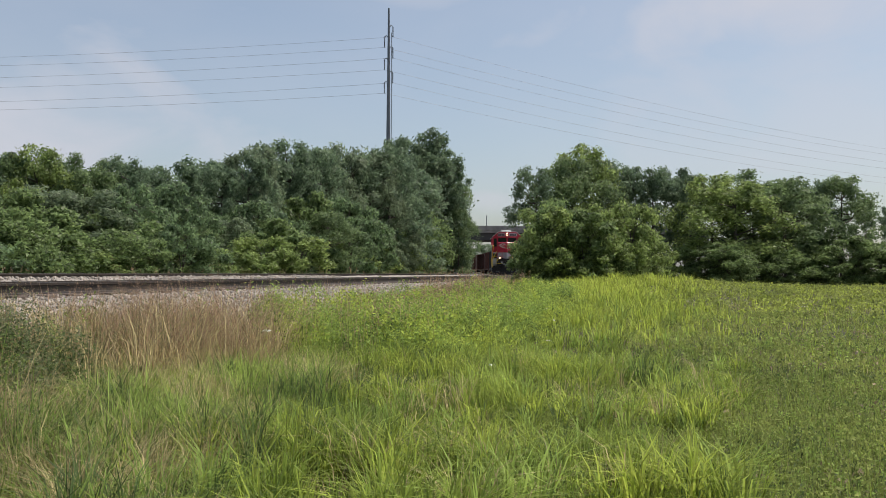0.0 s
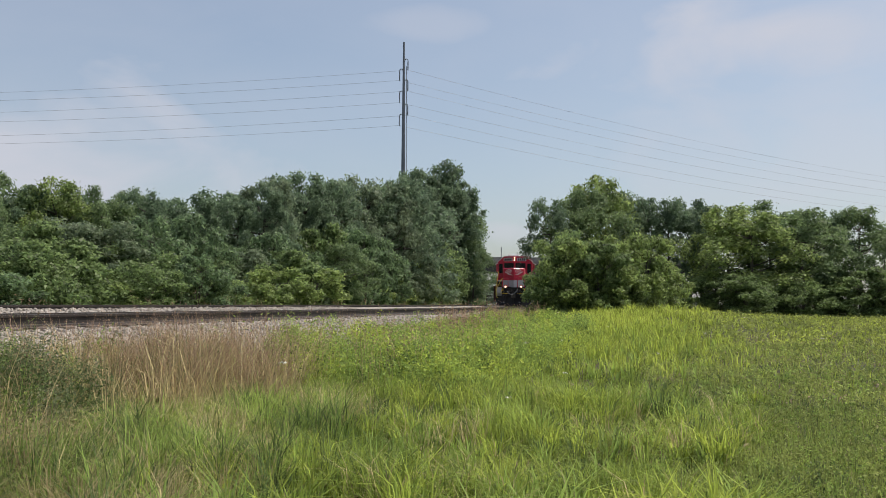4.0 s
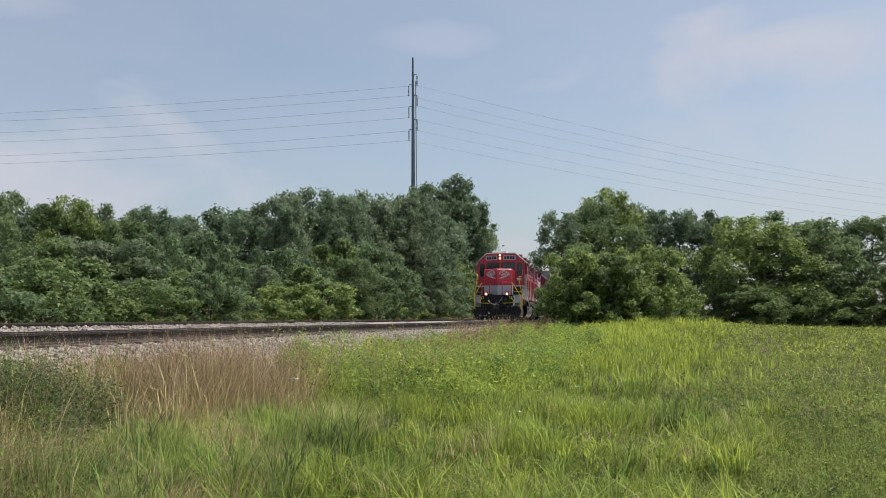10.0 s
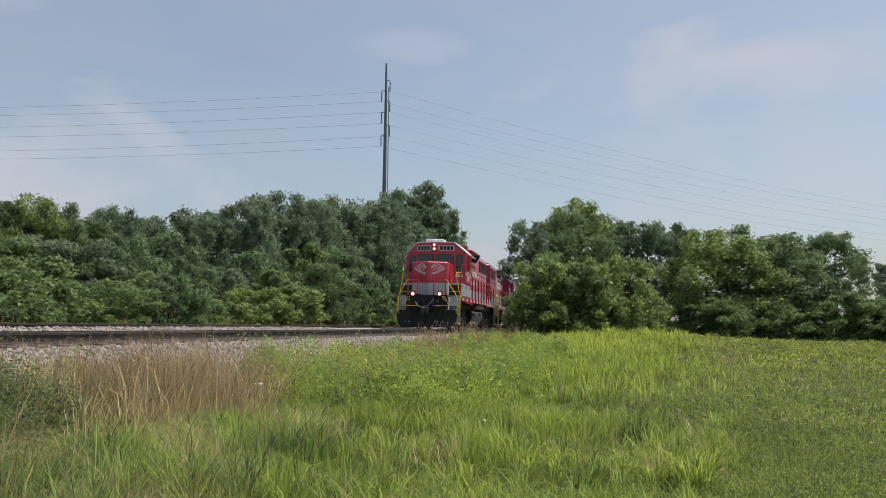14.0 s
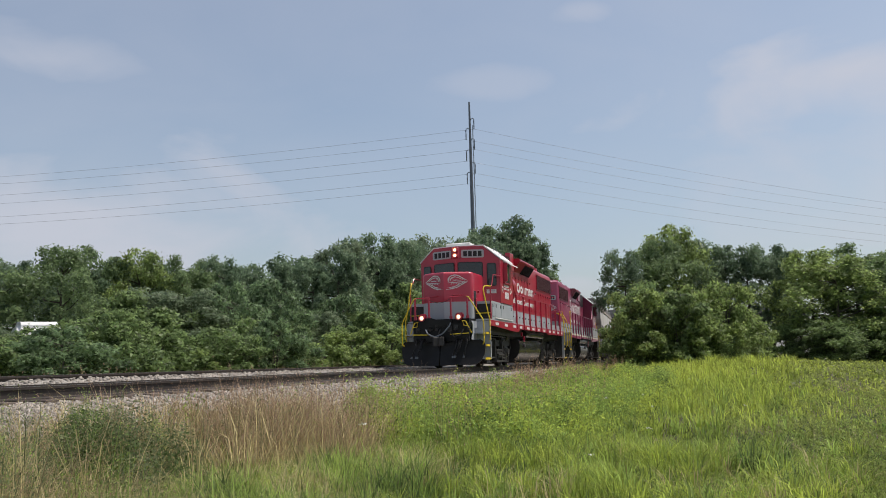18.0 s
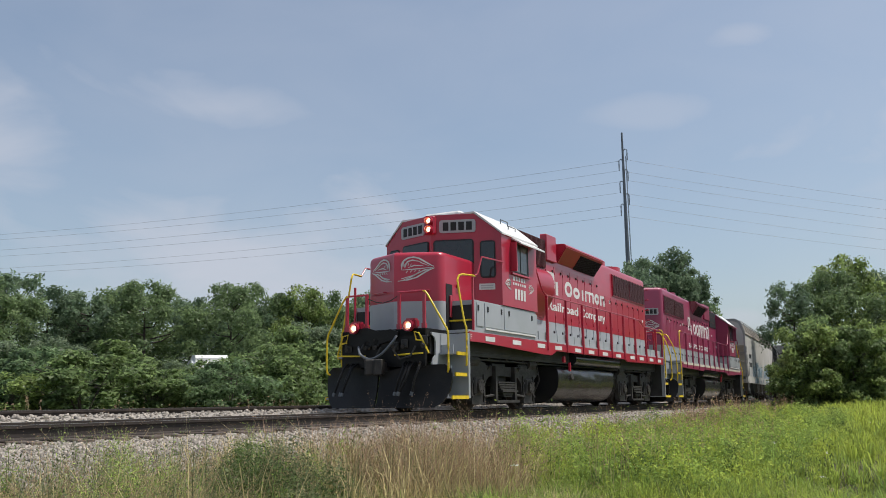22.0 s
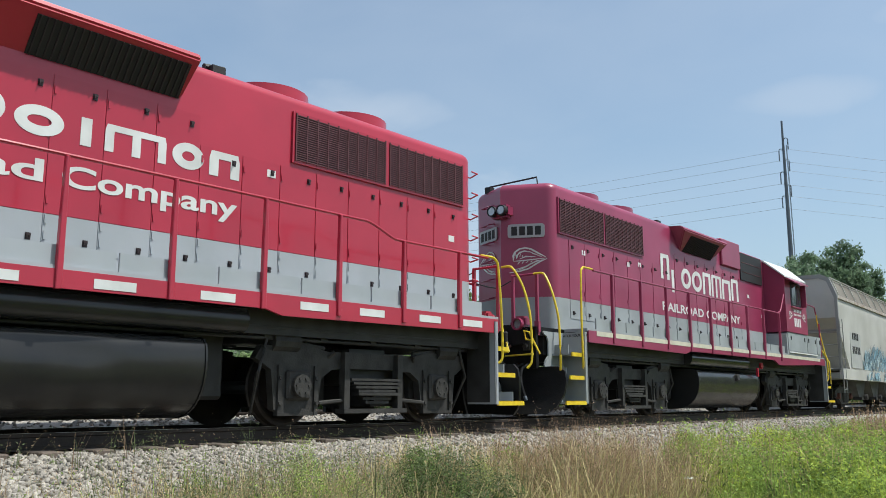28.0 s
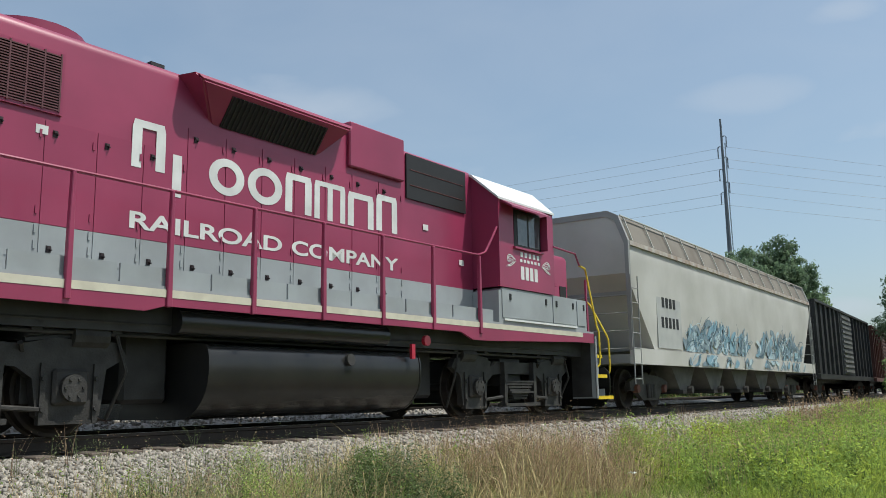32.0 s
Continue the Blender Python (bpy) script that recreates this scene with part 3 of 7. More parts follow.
def side_word(text, parent, s, y, width, z, tall, x):
    """White bold letters on the side s from y on, fitted to a width and a height."""
    cu = bpy.data.curves.new("lettering", "FONT")
    cu.body, cu.size, cu.extrude, cu.offset = text, 1.0, 0.004, 0.022
    ob = bpy.data.objects.new("lettering", cu)
    me = bpy.data.meshes.new_from_object(ob)
    bpy.data.objects.remove(ob)
    co = np.array([v.co[:] for v in me.vertices])
    x0, x1 = co[:, 0].min(), co[:, 0].max()
    zt = tall / 0.72
    for v in me.vertices:
        a, b, c = v.co
        v.co = (x + s * (0.002 + 0.4 * (c + 0.004)), y + s * (a - x0) / (x1 - x0) * width, z + b * zt)
    if s > 0:
        me.update()
    else:
        me.flip_normals()
    me.materials.append(M["white"])
    out = new("lettering", me)
    out.parent = parent
    return out


def letter_bars(parent, s, second):
    """The painting of the hood side: the company mark as plain shapes, and the words under it."""
    for (a, b, z0, z1), kind in zip(WORD_2 if second else WORD, SHAPES_2 if second else SHAPES):
        if second:
            y = sorted((s * (a - 27), s * (b - 27)))
        else:
            y = (a - 9, b - 9) if s > 0 else (10.15 - b, 10.15 - a)
        mark_shape(parent, kind, *y, z0, z1, s)
    for text, a0, a1, z, tall in (("RAILROAD", 23.92, 26.34, 2.405, 0.205), ("COMPANY", 26.53, 28.90, 2.405, 0.205)) if second else (("Railroad", 7.03, 9.42, 2.615, 0.24), ("Company", 9.62, 11.88, 2.615, 0.24)):
        y = s * (a0 - 27) if second else (a0 - 9 if s > 0 else 10.15 - a0)
        side_word(text, parent, s, y, a1 - a0, z, tall, s * (HW + 0.010))


def grille(parent, s, a0, a1, z0, z1, rows, upright, x=HW):
    bm = bmesh.new()
    box(bm, *sorted((s * x, s * (x + 0.02))), a0, a1, z0, z1)
    g = part("grille", bm, M["dark"], parent, "dark radiator grille of thin steel bars")
    bm = bmesh.new()
    for k in range(rows + 1):
        z = z0 + (z1 - z0) * k / rows
        box(bm, *sorted((s * (x + 0.018), s * (x + 0.045))), a0, a1, z - 0.0075, z + 0.0075)
    for k in range(upright + 1):
        y = a0 + (a1 - a0) * k / upright
        box(bm, *sorted((s * (x + 0.018), s * (x + 0.048))), y - 0.009, y + 0.009, z0 - 0.02, z1 + 0.03)
    part("grille_mesh", bm, M["grille_bar"], g, kind="stuff")
    bm = bmesh.new()
    for b in ((a0 - 0.05, a0, z0 - 0.05, z1 + 0.05), (a1, a1 + 0.05, z0 - 0.05, z1 + 0.05)):
        box(bm, *sorted((s * x, s * (x + 0.03))), *b)
    for b in ((a0, a1, z0 - 0.05, z0), (a0, a1, z1, z1 + 0.05)):
        box(bm, *sorted((s * x, s * (x + 0.03))), *b)
    return g, bm


def hand_rail(parent, s, paint, knee, z_hi, z_lo, a_knee):
    """Side handrail with its stanchions; it steps down at the knee."""
    posts = [5.57, 6.9, 8.15, 9.4, 10.65, 11.9, 13.13, 14.37, 15.62]
    x = s * 1.50
    for a in posts:
        top = z_hi if (a < a_knee) else z_lo
        bm = bmesh.new()
        prism(bm, [(a - 9 - 0.035, 1.42), (a - 9 + 0.035, 1.42), (a - 9 + 0.03, 2.2), (a - 9 + 0.02, top), (a - 9 - 0.02, top), (a - 9 - 0.03, 2.2)], *sorted((x - s * 0.02, x + s * 0.045)), "x")
        soften(bm, 0.008, 1)
        part("stanchion", bm, paint, parent)
    bm = bmesh.new()
    pts = [(x, 4.95 - 9, z_hi + 0.62 if knee else z_hi + 0.02), (x, 5.35 - 9, z_hi + 0.1), (x, 5.6 - 9, z_hi + 0.02)] if knee else [(x, 4.0 - 9, z_hi + 0.35), (x, 4.75 - 9, z_hi + 0.3), (x, 5.3 - 9, z_hi), (x, 5.6 - 9, z_hi)]
    if a_knee < 16:
        pts += [(x, a_knee - 9 - 0.25, z_hi), (x, a_knee - 9 + 0.15, z_lo + 0.05), (x, a_knee - 9 + 0.3, z_lo), (x, 16.35 - 9, z_lo)]
    else:
        pts.append((x, 16.35 - 9, z_hi))
    pipe(bm, rounded(pts, 4), 0.021, 8)
    smoothed(part("handrail", bm, paint, parent, "painted tubular handrail"))


def step_well(parent, s, end, paint):
    """Corner steps: side plate, risers and three yellow-edged treads. end: -1 at the cab end, 1 at the hood end."""
    w = new("step_well")
    w.parent = parent
    c = -1 if end < 0 else 1
    def Y(d):                      # d metres in from the end of the platform
        return (-8.68 + d) if end < 0 else (8.68 - (0.22 if paint is M["gray"] else 0.0) - d)
    bm = bmesh.new()
    box(bm, *sorted((s * 0.96, s * 1.53)), *sorted((Y(0.94), Y(0.98))), 0.27, 1.58)
    part("back_plate", bm, paint, w)
    bm = bmesh.new()
    box(bm, *sorted((s * 0.96, s * 1.42)), *sorted((Y(0.982), Y(0.992))), 0.30, 1.56)
    part("back_sheet", bm, M["black"], w, "black back of the step plate")
    bm = bmesh.new()
    box(bm, *sorted((s * 1.50, s * 1.53)), *sorted((Y(0.98), Y(0.90))), 0.27, 1.58)
    part("flange", bm, paint, w)
    bm = bmesh.new()
    prism(bm, [(Y(0.94), 1.58), (Y(0.94), 0.27), (Y(0.12), 0.27), (Y(0.12), 0.44), (Y(0.18), 0.58), (Y(0.28), 0.70), (Y(0.29), 0.96), (Y(0.34), 1.06), (Y(0.42), 1.13), (Y(0.43), 1.40), (Y(0.38), 1.49), (Y(0.28), 1.53), (Y(0.26), 1.58)], *sorted((s * 1.005, s * 1.035)), "x")
    part("inner_plate", bm, paint, w)
    for z, d, xo in ((0.27, 0.20, 1.50), (0.72, 0.40, 1.47), (1.14, 0.54, 1.44)):
        bm = bmesh.new()
        box(bm, *sorted((s * 1.035, s * xo)), *sorted((Y(d), Y(0.94))), z, z + 0.03)
        tr = part("tread", bm, paint, w)
        bm = bmesh.new()
        box(bm, *sorted((s * 1.035, s * (xo - 0.12))), *sorted((Y(d + 0.10), Y(d + 0.12))), z + 0.03, z + 0.20)
        part("riser", bm, paint, w)
        bm = bmesh.new()
        box(bm, *sorted((s * xo, s * (xo + 0.03))), *sorted((Y(d), Y(0.90))), z - 0.02, z + 0.035)
        n = 12
        for k in range(n):
            y = Y(d) + (Y(0.90) - Y(d)) * (k + 0.5) / n
            box(bm, *sorted((s * (xo + 0.002), s * (xo + 0.028))), y - 0.016, y + 0.016, z + 0.035, z + 0.052)
        part("tread_edge", bm, M["yellow"], tr, "yellow serrated step edge")
    for d, lab in ((-0.02, "front"), (0.90, "rear")):
        bm = bmesh.new()
        if d < 0:
            xo = 1.50 if s > 0 else 1.42
            pts = [(s * 0.90, Y(0.15), 2.41), (s * 0.97, Y(0.14), 2.39), (s * 1.04, Y(0.13), 2.30), (s * (xo - 0.03), Y(0.10), 1.62), (s * xo, Y(0.10), 1.52), (s * xo, Y(0.10), 0.86), (s * (xo - 0.05), Y(0.16), 0.78)]
        else:
            zt = 2.62 if end > 0 and paint is M["gray"] else 2.80
            if end < 0 and s < 0:
                zt = 3.02
            pts = [(s * 1.46, Y(1.42), zt + 0.02), (s * 1.38, Y(1.0), zt + 0.01), (s * 1.34, Y(0.90), zt - 0.02), (s * 1.33, Y(0.84), zt - 0.12), (s * 1.50, Y(0.80), 1.80), (s * 1.54, Y(0.80), 1.68), (s * 1.54, Y(0.80), 1.02), (s * 1.50, Y(0.86), 0.92)]
        if end > 0 and d < 0:
            pts = [(s * 0.98, Y(0.05), 2.62), (s * 1.20, Y(0.05), 2.60), (s * 1.40, Y(0.0), 2.25), (s * 1.53, Y(-0.01), 1.75), (s * 1.55, Y(-0.01), 1.0), (s * 1.50, Y(0.06), 0.86)]
        elif end > 0:
            pts = [(s * 1.50, Y(1.30), zt), (s * 1.50, Y(0.95), zt), (s * 1.51, Y(0.86), zt - 0.08), (s * 1.53, Y(0.80), 1.75), (s * 1.54, Y(0.80), 1.02), (s * 1.50, Y(0.86), 0.92)]
        pipe(bm, rounded(pts), 0.021, 8)
        smoothed(part("grab_rail", bm, M["yellow"], w, "bent yellow grab rail"))
    return w


def lamp_unit(parent, name, x, y, z, r, paint, face, lens, bezel):
    """A sealed-beam lamp facing along y (face -1 or 1)."""
    bm = bmesh.new()
    collar(bm, (x, y, z), (x, y + face * 0.125, z), r + 0.018, r - 0.004)
    ob = smoothed(part(name, bm, paint, parent))
    bm = bmesh.new()
    rod(bm, (x, y + face * 0.02, z), (x, y + face * (0.055 if lens is M["amber"] else 0.115), z), r, 18)
    part("lens", bm, lens, ob, bezel)
    if lens is M["amber"]:
        bm = bmesh.new()
        rod(bm, (x, y + face * 0.05, z), (x, y + face * 0.060, z), 0.050, 16)
        part("bulb", bm, M["bulb"], ob, "bright lamp filament")
    return ob


def locomotive(label, paint, lower, second):
    """A four-axle road-switcher; cab end towards -y. second: the weathered unit."""
    L = new("locomotive")
    bk = M["black"]
    # underframe
    bm = bmesh.new()
    box(bm, -1.2, 1.2, -7.70, 7.62, 1.15, DZ - 0.06)
    box(bm, -0.95, 0.95, -8.35, -7.70, 1.15, DZ - 0.06)
    box(bm, -0.95, 0.95, 7.62, 8.30, 1.15, DZ - 0.06)
    part("underframe", bm, bk, L)
    bm = bmesh.new()
    box(bm, -1.50, 1.50, -7.72, 7.62, DZ - 0.06, DZ)
    part("deck", bm, lower, L)
    for s in (-1, 1):
        bm = bmesh.new()
        o = [(-7.70, 1.42), (-7.0, 1.42), (-3.7, 1.31), (-3.2, 1.31), (-2.85, 1.43), (2.95, 1.43), (3.2, 1.36), (7.60, 1.40), (7.60, 1.62), (-7.70, 1.62)]
        prism(bm, o, *sorted((s * 1.47, s * 1.515)), "x")
        sill = part("side_sill", bm, paint, L)
        if second:
            bm = bmesh.new()
            box(bm, *sorted((s * 1.515, s * 1.520)), -7.2, 7.3, 1.53, 1.62)
            part("stripe", bm, M["cream"], sill, "aged cream stripe along the sill")
        else:
            for a in (2.05, 3.45, 4.90, 6.04, 7.48, 8.55, 9.77, 11.03, 12.48, 13.51, 14.70, 15.70):
                bm = bmesh.new()
                box(bm, *sorted((s * 1.515, s * 1.520)), a - 9, a - 8.53, 1.46, 1.56)
                part("reflector_strip", bm, M["white"], sill, "white reflective strip")
        for y0 in np.arange(-3.9, 7.2, 1.24):
            bm = bmesh.new()
            box(bm, *sorted((s * 1.44, s * 1.47)), y0, min(7.4, y0 + 1.20), 1.62, 1.87)
            part("kick_plate", bm, lower, L, "gray toe board along the walkway")
    # long hood
    back, end_c, end_r = 4.93 - 9, 16.62 - 9 + (0.18 if second else 0), 17.10 - 9 + (0.16 if second else 0)
    gs = 0.26 if second else 0.0
    bm = bmesh.new()
    hood_shell(bm, DZ, GZ, end_r, end_c, HW, back)
    hood_lo = smoothed(part("long_hood_base", bm, lower, L, "gray lower hood side"), 25)
    bm = bmesh.new()
    hood_shell(bm, GZ, HT - (0.02 if second else 0.065), end_r, end_c, HW, back, 0.15)
    hood = smoothed(part("long_hood", bm, paint, L, "tall painted engine hood"), 25)
    # doors along both sides
    widths = [0.60, 0.62, 0.58, 0.62, 0.60, 0.62, 0.60, 0.62, 0.60, 0.62, 0.60, 0.62, 0.60, 0.62, 0.60]
    for s in (-1, 1):
        y = 6.98 - 9
        for i, w in enumerate(widths):
            top = 3.82 if y < 2.0 else (3.45 if y < 3.6 else 3.46)
            for z0, z1, m_, par in ((GZ + 0.004, top, paint, hood), (1.90, GZ - 0.004, lower, hood_lo)):
                bm = bmesh.new()
                box(bm, *sorted((s * (HW - 0.01), s * (HW + 0.009))), y + 0.008, y + w - 0.008, z0, z1)
                d = part("door", bm, m_, par)
                bm = bmesh.new()
                zz = z1 - 0.13 if m_ is paint else 2.02
                box(bm, *sorted((s * (HW + 0.009), s * (HW + 0.018))), y + w - 0.15, y + w - 0.095, zz - 0.045, zz + 0.03)
                rod(bm, (s * (HW + 0.018), y + w - 0.14, zz - 0.02), (s * (HW + 0.05), y + w - 0.14, zz - 0.02), 0.010, 6)
                box(bm, *sorted((s * (HW + 0.018), s * (HW + 0.035))), y + w - 0.145, y + w - 0.10, zz - 0.005, zz + 0.02)
                part("latch", bm, M["latch"], d)
                for hz in (z0 + 0.10, z1 - 0.22 if m_ is paint else z1 - 0.10):
                    bm = bmesh.new()
                    box(bm, *sorted((s * (HW + 0.009), s * (HW + 0.022))), y + 0.02, y + 0.045, hz, hz + 0.09)
                    part("hinge", bm, m_, d)
            y += w + 0.012
    # radiator grilles, end of the hood
    for s in (-1, 1):
        for a0, a1 in ((12.78, 14.52), (14.62, 16.36)):
            g, fr = grille(hood, s, a0 - 9 + gs, min(a1 + gs, 16.62) - 9, 3.58, 4.21, 20, 9)
            part("frame", fr, paint, g)
        letter_bars(hood, s, second)
        # flared hatch, its face leaning out over the side
        f0, f1 = (7.80 - 9, 11.10 - 9) if not second else (8.35 - 9, 11.5 - 9)
        e0, e1 = (0.06, 0.10) if not second else (0.65, 0.60)
        bm = bmesh.new()
        top_in, top_out, lip, foot = 0.75, 1.20, 1.25, HW - 0.03
        rows = []
        for y_t, y_b in ((f0, f0 + e0), (f1, f1 - e1)):
            rows.append([bm.verts.new((s * top_in, y_t, 4.50)), bm.verts.new((s * top_out, y_t + (y_b - y_t) * 0.15, 4.49)), bm.verts.new((s * lip, y_t + (y_b - y_t) * 0.3, 4.40)), bm.verts.new((s * foot, y_b, 3.92)), bm.verts.new((s * top_in, y_b, 3.92))])
        for i in range(5):
            j = (i + 1) % 5
            bm.faces.new((rows[0][i], rows[0][j], rows[1][j], rows[1][i]))
        bm.faces.new(rows[0])
        bm.faces.new(rows[1][::-1])
        bmesh.ops.recalc_face_normals(bm, faces=bm.faces)
        soften(bm, 0.025, 2)
        fl = part("hatch_flare", bm, paint, hood)
        g0, g1 = (9.12 - 9, 10.96 - 9) if not second else (9.02 - 9, 10.80 - 9)
        sl = Vector((s * (lip - foot), 0, 0.48)).normalized()
        out = Vector((s * sl.z, 0, -abs(sl.x)))
        fm = Matrix((Vector((0, 1, 0)), out, sl)).transposed().to_4x4()
        fm.translation = Vector((s * foot, 0, 3.92))
        bm = bmesh.new()
        box(bm, g0, g1, -0.01, 0.012, 0.05, 0.50, fm)
        ao = part("air_opening", bm, M["dark"], fl, "dark cooling-air opening under the flare")
        # near-black louvers: shade under the flare painted into their colour
        for k in range(24):
            bm = bmesh.new()
            yy = g0 + (g1 - g0) * (k + 0.5) / 24
            box(bm, yy - 0.006, yy + 0.006, 0.012, 0.03, 0.05, 0.50, fm)
            part("louver", bm, M["shade"], ao)
        # box beside the flare
        bm = bmesh.new()
        box(bm, *sorted((s * 0.8, s * 1.0)), 6.98 - 9, (7.68 if not second else 8.32) - 9, 3.93, 4.66)
        soften(bm, 0.02, 1)
        part("filter_box", bm, paint, hood)
        # inertial grille behind the cab
        bm = bmesh.new()
        box(bm, *sorted((s * HW, s * (HW + 0.03))), 5.15 - 9, 6.88 - 9, 3.68, 4.46)
        ig = part("intake_grille", bm, M["dark"], hood, "dark intake grille with upright slats" if not second else "gray mesh intake screen")
        if not second:
            for k in range(20):
                bm = bmesh.new()
                yy = 5.2 - 9 + k * 0.0845
                prism(bm, [(s * (HW + 0.03), yy), (s * (HW + 0.085), yy + 0.02), (s * (HW + 0.085), yy + 0.035), (s * (HW + 0.03), yy + 0.045)], 3.70, 4.44, "z")
                part("slat", bm, M["slat"], ig)
            bm = bmesh.new()
            o = [(s * HW, 2.32), (s * (HW + 0.30), 2.85), (s * (HW + 0.34), 3.10)] + [(s * (HW + 0.34 * math.cos(radians(a))), 3.22 + 0.40 * math.sin(radians(a))) for a in (0, 15, 30, 45, 60, 75, 90)]
            prism(bm, o, 5.42 - 9, 6.75 - 9, "y")
            smoothed(part("blower_duct", bm, paint, hood), 50)
        else:
            for k in range(2):
                bm = bmesh.new()
                rod(bm, (s * (HW + 0.03), 5.25 - 9, 3.92 + 0.27 * k), (s * (HW + 0.03), 6.78 - 9, 3.92 + 0.27 * k), 0.01, 5)
                part("slat", bm, M["slat"], ig)
    for y in (12.95 - 9, 14.60 - 9):
        bm = bmesh.new()
        rod(bm, (0, y, HT - 0.1), (0, y, HT + 0.17), 0.64, 28)
        fan = smoothed(part("roof_fan", bm, paint, hood))
        bm = bmesh.new()
        rod(bm, (0, y, HT + 0.17), (0, y, HT + 0.185), 0.54, 24)
        part("fan_guard", bm, M["dark"], fan)
    bm = bmesh.new()
    rod(bm, (0, 10.4 - 9, HT - 0.1), (0, 10.4 - 9, HT + 0.16), 0.2, 12)
    part("exhaust_stack", bm, M["dark"], hood)
    bm = bmesh.new()
    box(bm, 0.55, 0.75, 11.55 - 9, 11.75 - 9, HT - 0.05, HT + 0.06)
    rod(bm, (0.62, 11.5 - 9, HT + 0.04), (0.62, 11.8 - 9, HT + 0.08), 0.05, 8)
    box(bm, -0.75, -0.55, 11.55 - 9, 11.75 - 9, HT - 0.05, HT + 0.06)
    part("lifting_lug", bm, M["dark"], hood)
    # V end of the long hood: boards, lamps, emblem, ladder
    for s in (-1, 1):
        m = facet(s, end_r, end_c, HW)
        board(hood, m @ Matrix.Translation((0.50, 0, 3.58)) @ Matrix.Diagonal((0.86, 1, 0.9, 1)))
        bm = bmesh.new()
        emblem(bm, m @ Matrix.Translation((0.52, 0, 3.02)), 1, 0.62)
        part("emblem", bm, M["white"], hood, "white pointed emblem")
        dp = 0.09 if not second else 0.11
        for k in range(7 if s > 0 or not second else 0):
            z = 1.95 + 0.37 * k
            bm = bmesh.new()
            x0 = 0.30 if second else 0.84
            pipe(bm, [m @ Vector((x0, -0.02, z)), m @ Vector((x0, dp, z - 0.03)), m @ Vector((x0 + 0.30, dp, z - 0.03)), m @ Vector((x0 + 0.30, -0.02, z))], 0.014, 5)
            part("ladder_rung", bm, paint, hood)
    bm = bmesh.new()
    lamp_y = end_r if second else end_r - 0.12
    box(bm, -0.22, 0.22, end_r - 0.25, lamp_y + 0.10, 3.85, 4.11)
    soften(bm, 0.05, 2)
    hl = part("headlight_housing", bm, paint, hood)
    for x in (-0.11, 0.11):
        lamp_unit(hl, "headlight", x, lamp_y + 0.04, 3.98, 0.085, M["dark"], 1, M["lens"], "unlit clear lens")
    if second:
        bm = bmesh.new()
        pipe(bm, [(0.5, end_r - 0.35, HT - 0.06), (0.5, end_r - 0.35, HT + 0.06), (-0.6, end_r - 0.4, HT + 0.10), (-0.62, end_r - 0.4, HT - 0.06)], 0.018)
        box(bm, 0.44, 0.58, end_r - 0.42, end_r - 0.28, HT - 0.08, HT + 0.05)
        part("roof_conduit", bm, M["dark"], hood)
    # cab
    cab_f, cab_c, cab_b = 2.40 - 9, 2.93 - 9, 4.93 - 9
    CW, EV = 1.53, 3.98
    bm = bmesh.new()
    prof = [(-CW, 2.31), (CW, 2.31), (CW, EV - 0.05), (0.95, 4.42), (-0.95, 4.42), (-CW, EV - 0.05)]
    n = len(prof)
    fr = [bm.verts.new((x, cab_f + (cab_c - cab_f) * min(1, abs(x) / CW), z)) for x, z in prof]
    mid_lo, mid_hi = bm.verts.new((0, cab_f, 2.31)), bm.verts.new((0, cab_f, 4.42))
    bkv = [bm.verts.new((x, cab_b, z)) for x, z in prof]
    bm.faces.new((fr[0], mid_lo, mid_hi, fr[4], fr[5]))
    bm.faces.new((mid_lo, fr[1], fr[2], fr[3], mid_hi))
    bm.faces.new(bkv)
    for i in range(n):
        j = (i + 1) % n
        if i == 0:
            bm.faces.new((fr[0], bkv[0], bkv[1], fr[1], mid_lo))
        elif i == 3:
            bm.faces.new((fr[3], bkv[3], bkv[4], fr[4], mid_hi))
        else:
            bm.faces.new((fr[i], bkv[i], bkv[j], fr[j]))
    bmesh.ops.recalc_face_normals(bm, faces=bm.faces)
    cab = part("cab", bm, paint, L, "painted driver's cab with number boards")
    bm = bmesh.new()
    roof = [(-CW - 0.03, EV - 0.06), (-CW - 0.03, EV - 0.02), (-0.96, 4.47), (0.96, 4.47), (CW + 0.03, EV - 0.02), (CW + 0.03, EV - 0.06), (0.95, 4.425), (-0.95, 4.425)]
    v = prism(bm, roof, cab_f - 0.02, cab_b + 0.05, "y")
    for q in v:
        if q.co.y < cab_f:
            q.co.y += (cab_c - cab_f) * min(1, abs(q.co.x) / CW)
    part("cab_roof", bm, M["white"], cab, "white cab roof with sloped sides")
    bm = bmesh.new()
    if second:
        box(bm, -0.3, 0.3, cab_b - 1.2, cab_b - 0.6, 4.45, 4.55)
    else:
        box(bm, -0.62, 0.35, cab_b - 1.75, cab_b - 0.95, 4.46, 4.66)
        soften(bm, 0.04, 1)
    part("air_conditioner", bm, M["white"], cab, "white roof unit")
    bm = bmesh.new()
    pipe(bm, [(1.10, cab_b - 1.1, 4.36), (1.10, cab_b - 1.1, 4.46), (1.10, cab_b - 0.7, 4.46), (1.10, cab_b - 0.7, 4.36)], 0.012, 5)
    pipe(bm, [(1.30, cab_b - 1.1, 4.20), (1.30, cab_b - 1.1, 4.28), (1.30, cab_b - 0.7, 4.28), (1.30, cab_b - 0.7, 4.20)], 0.012, 5)
    part("roof_grab", bm, M["galv"], cab)
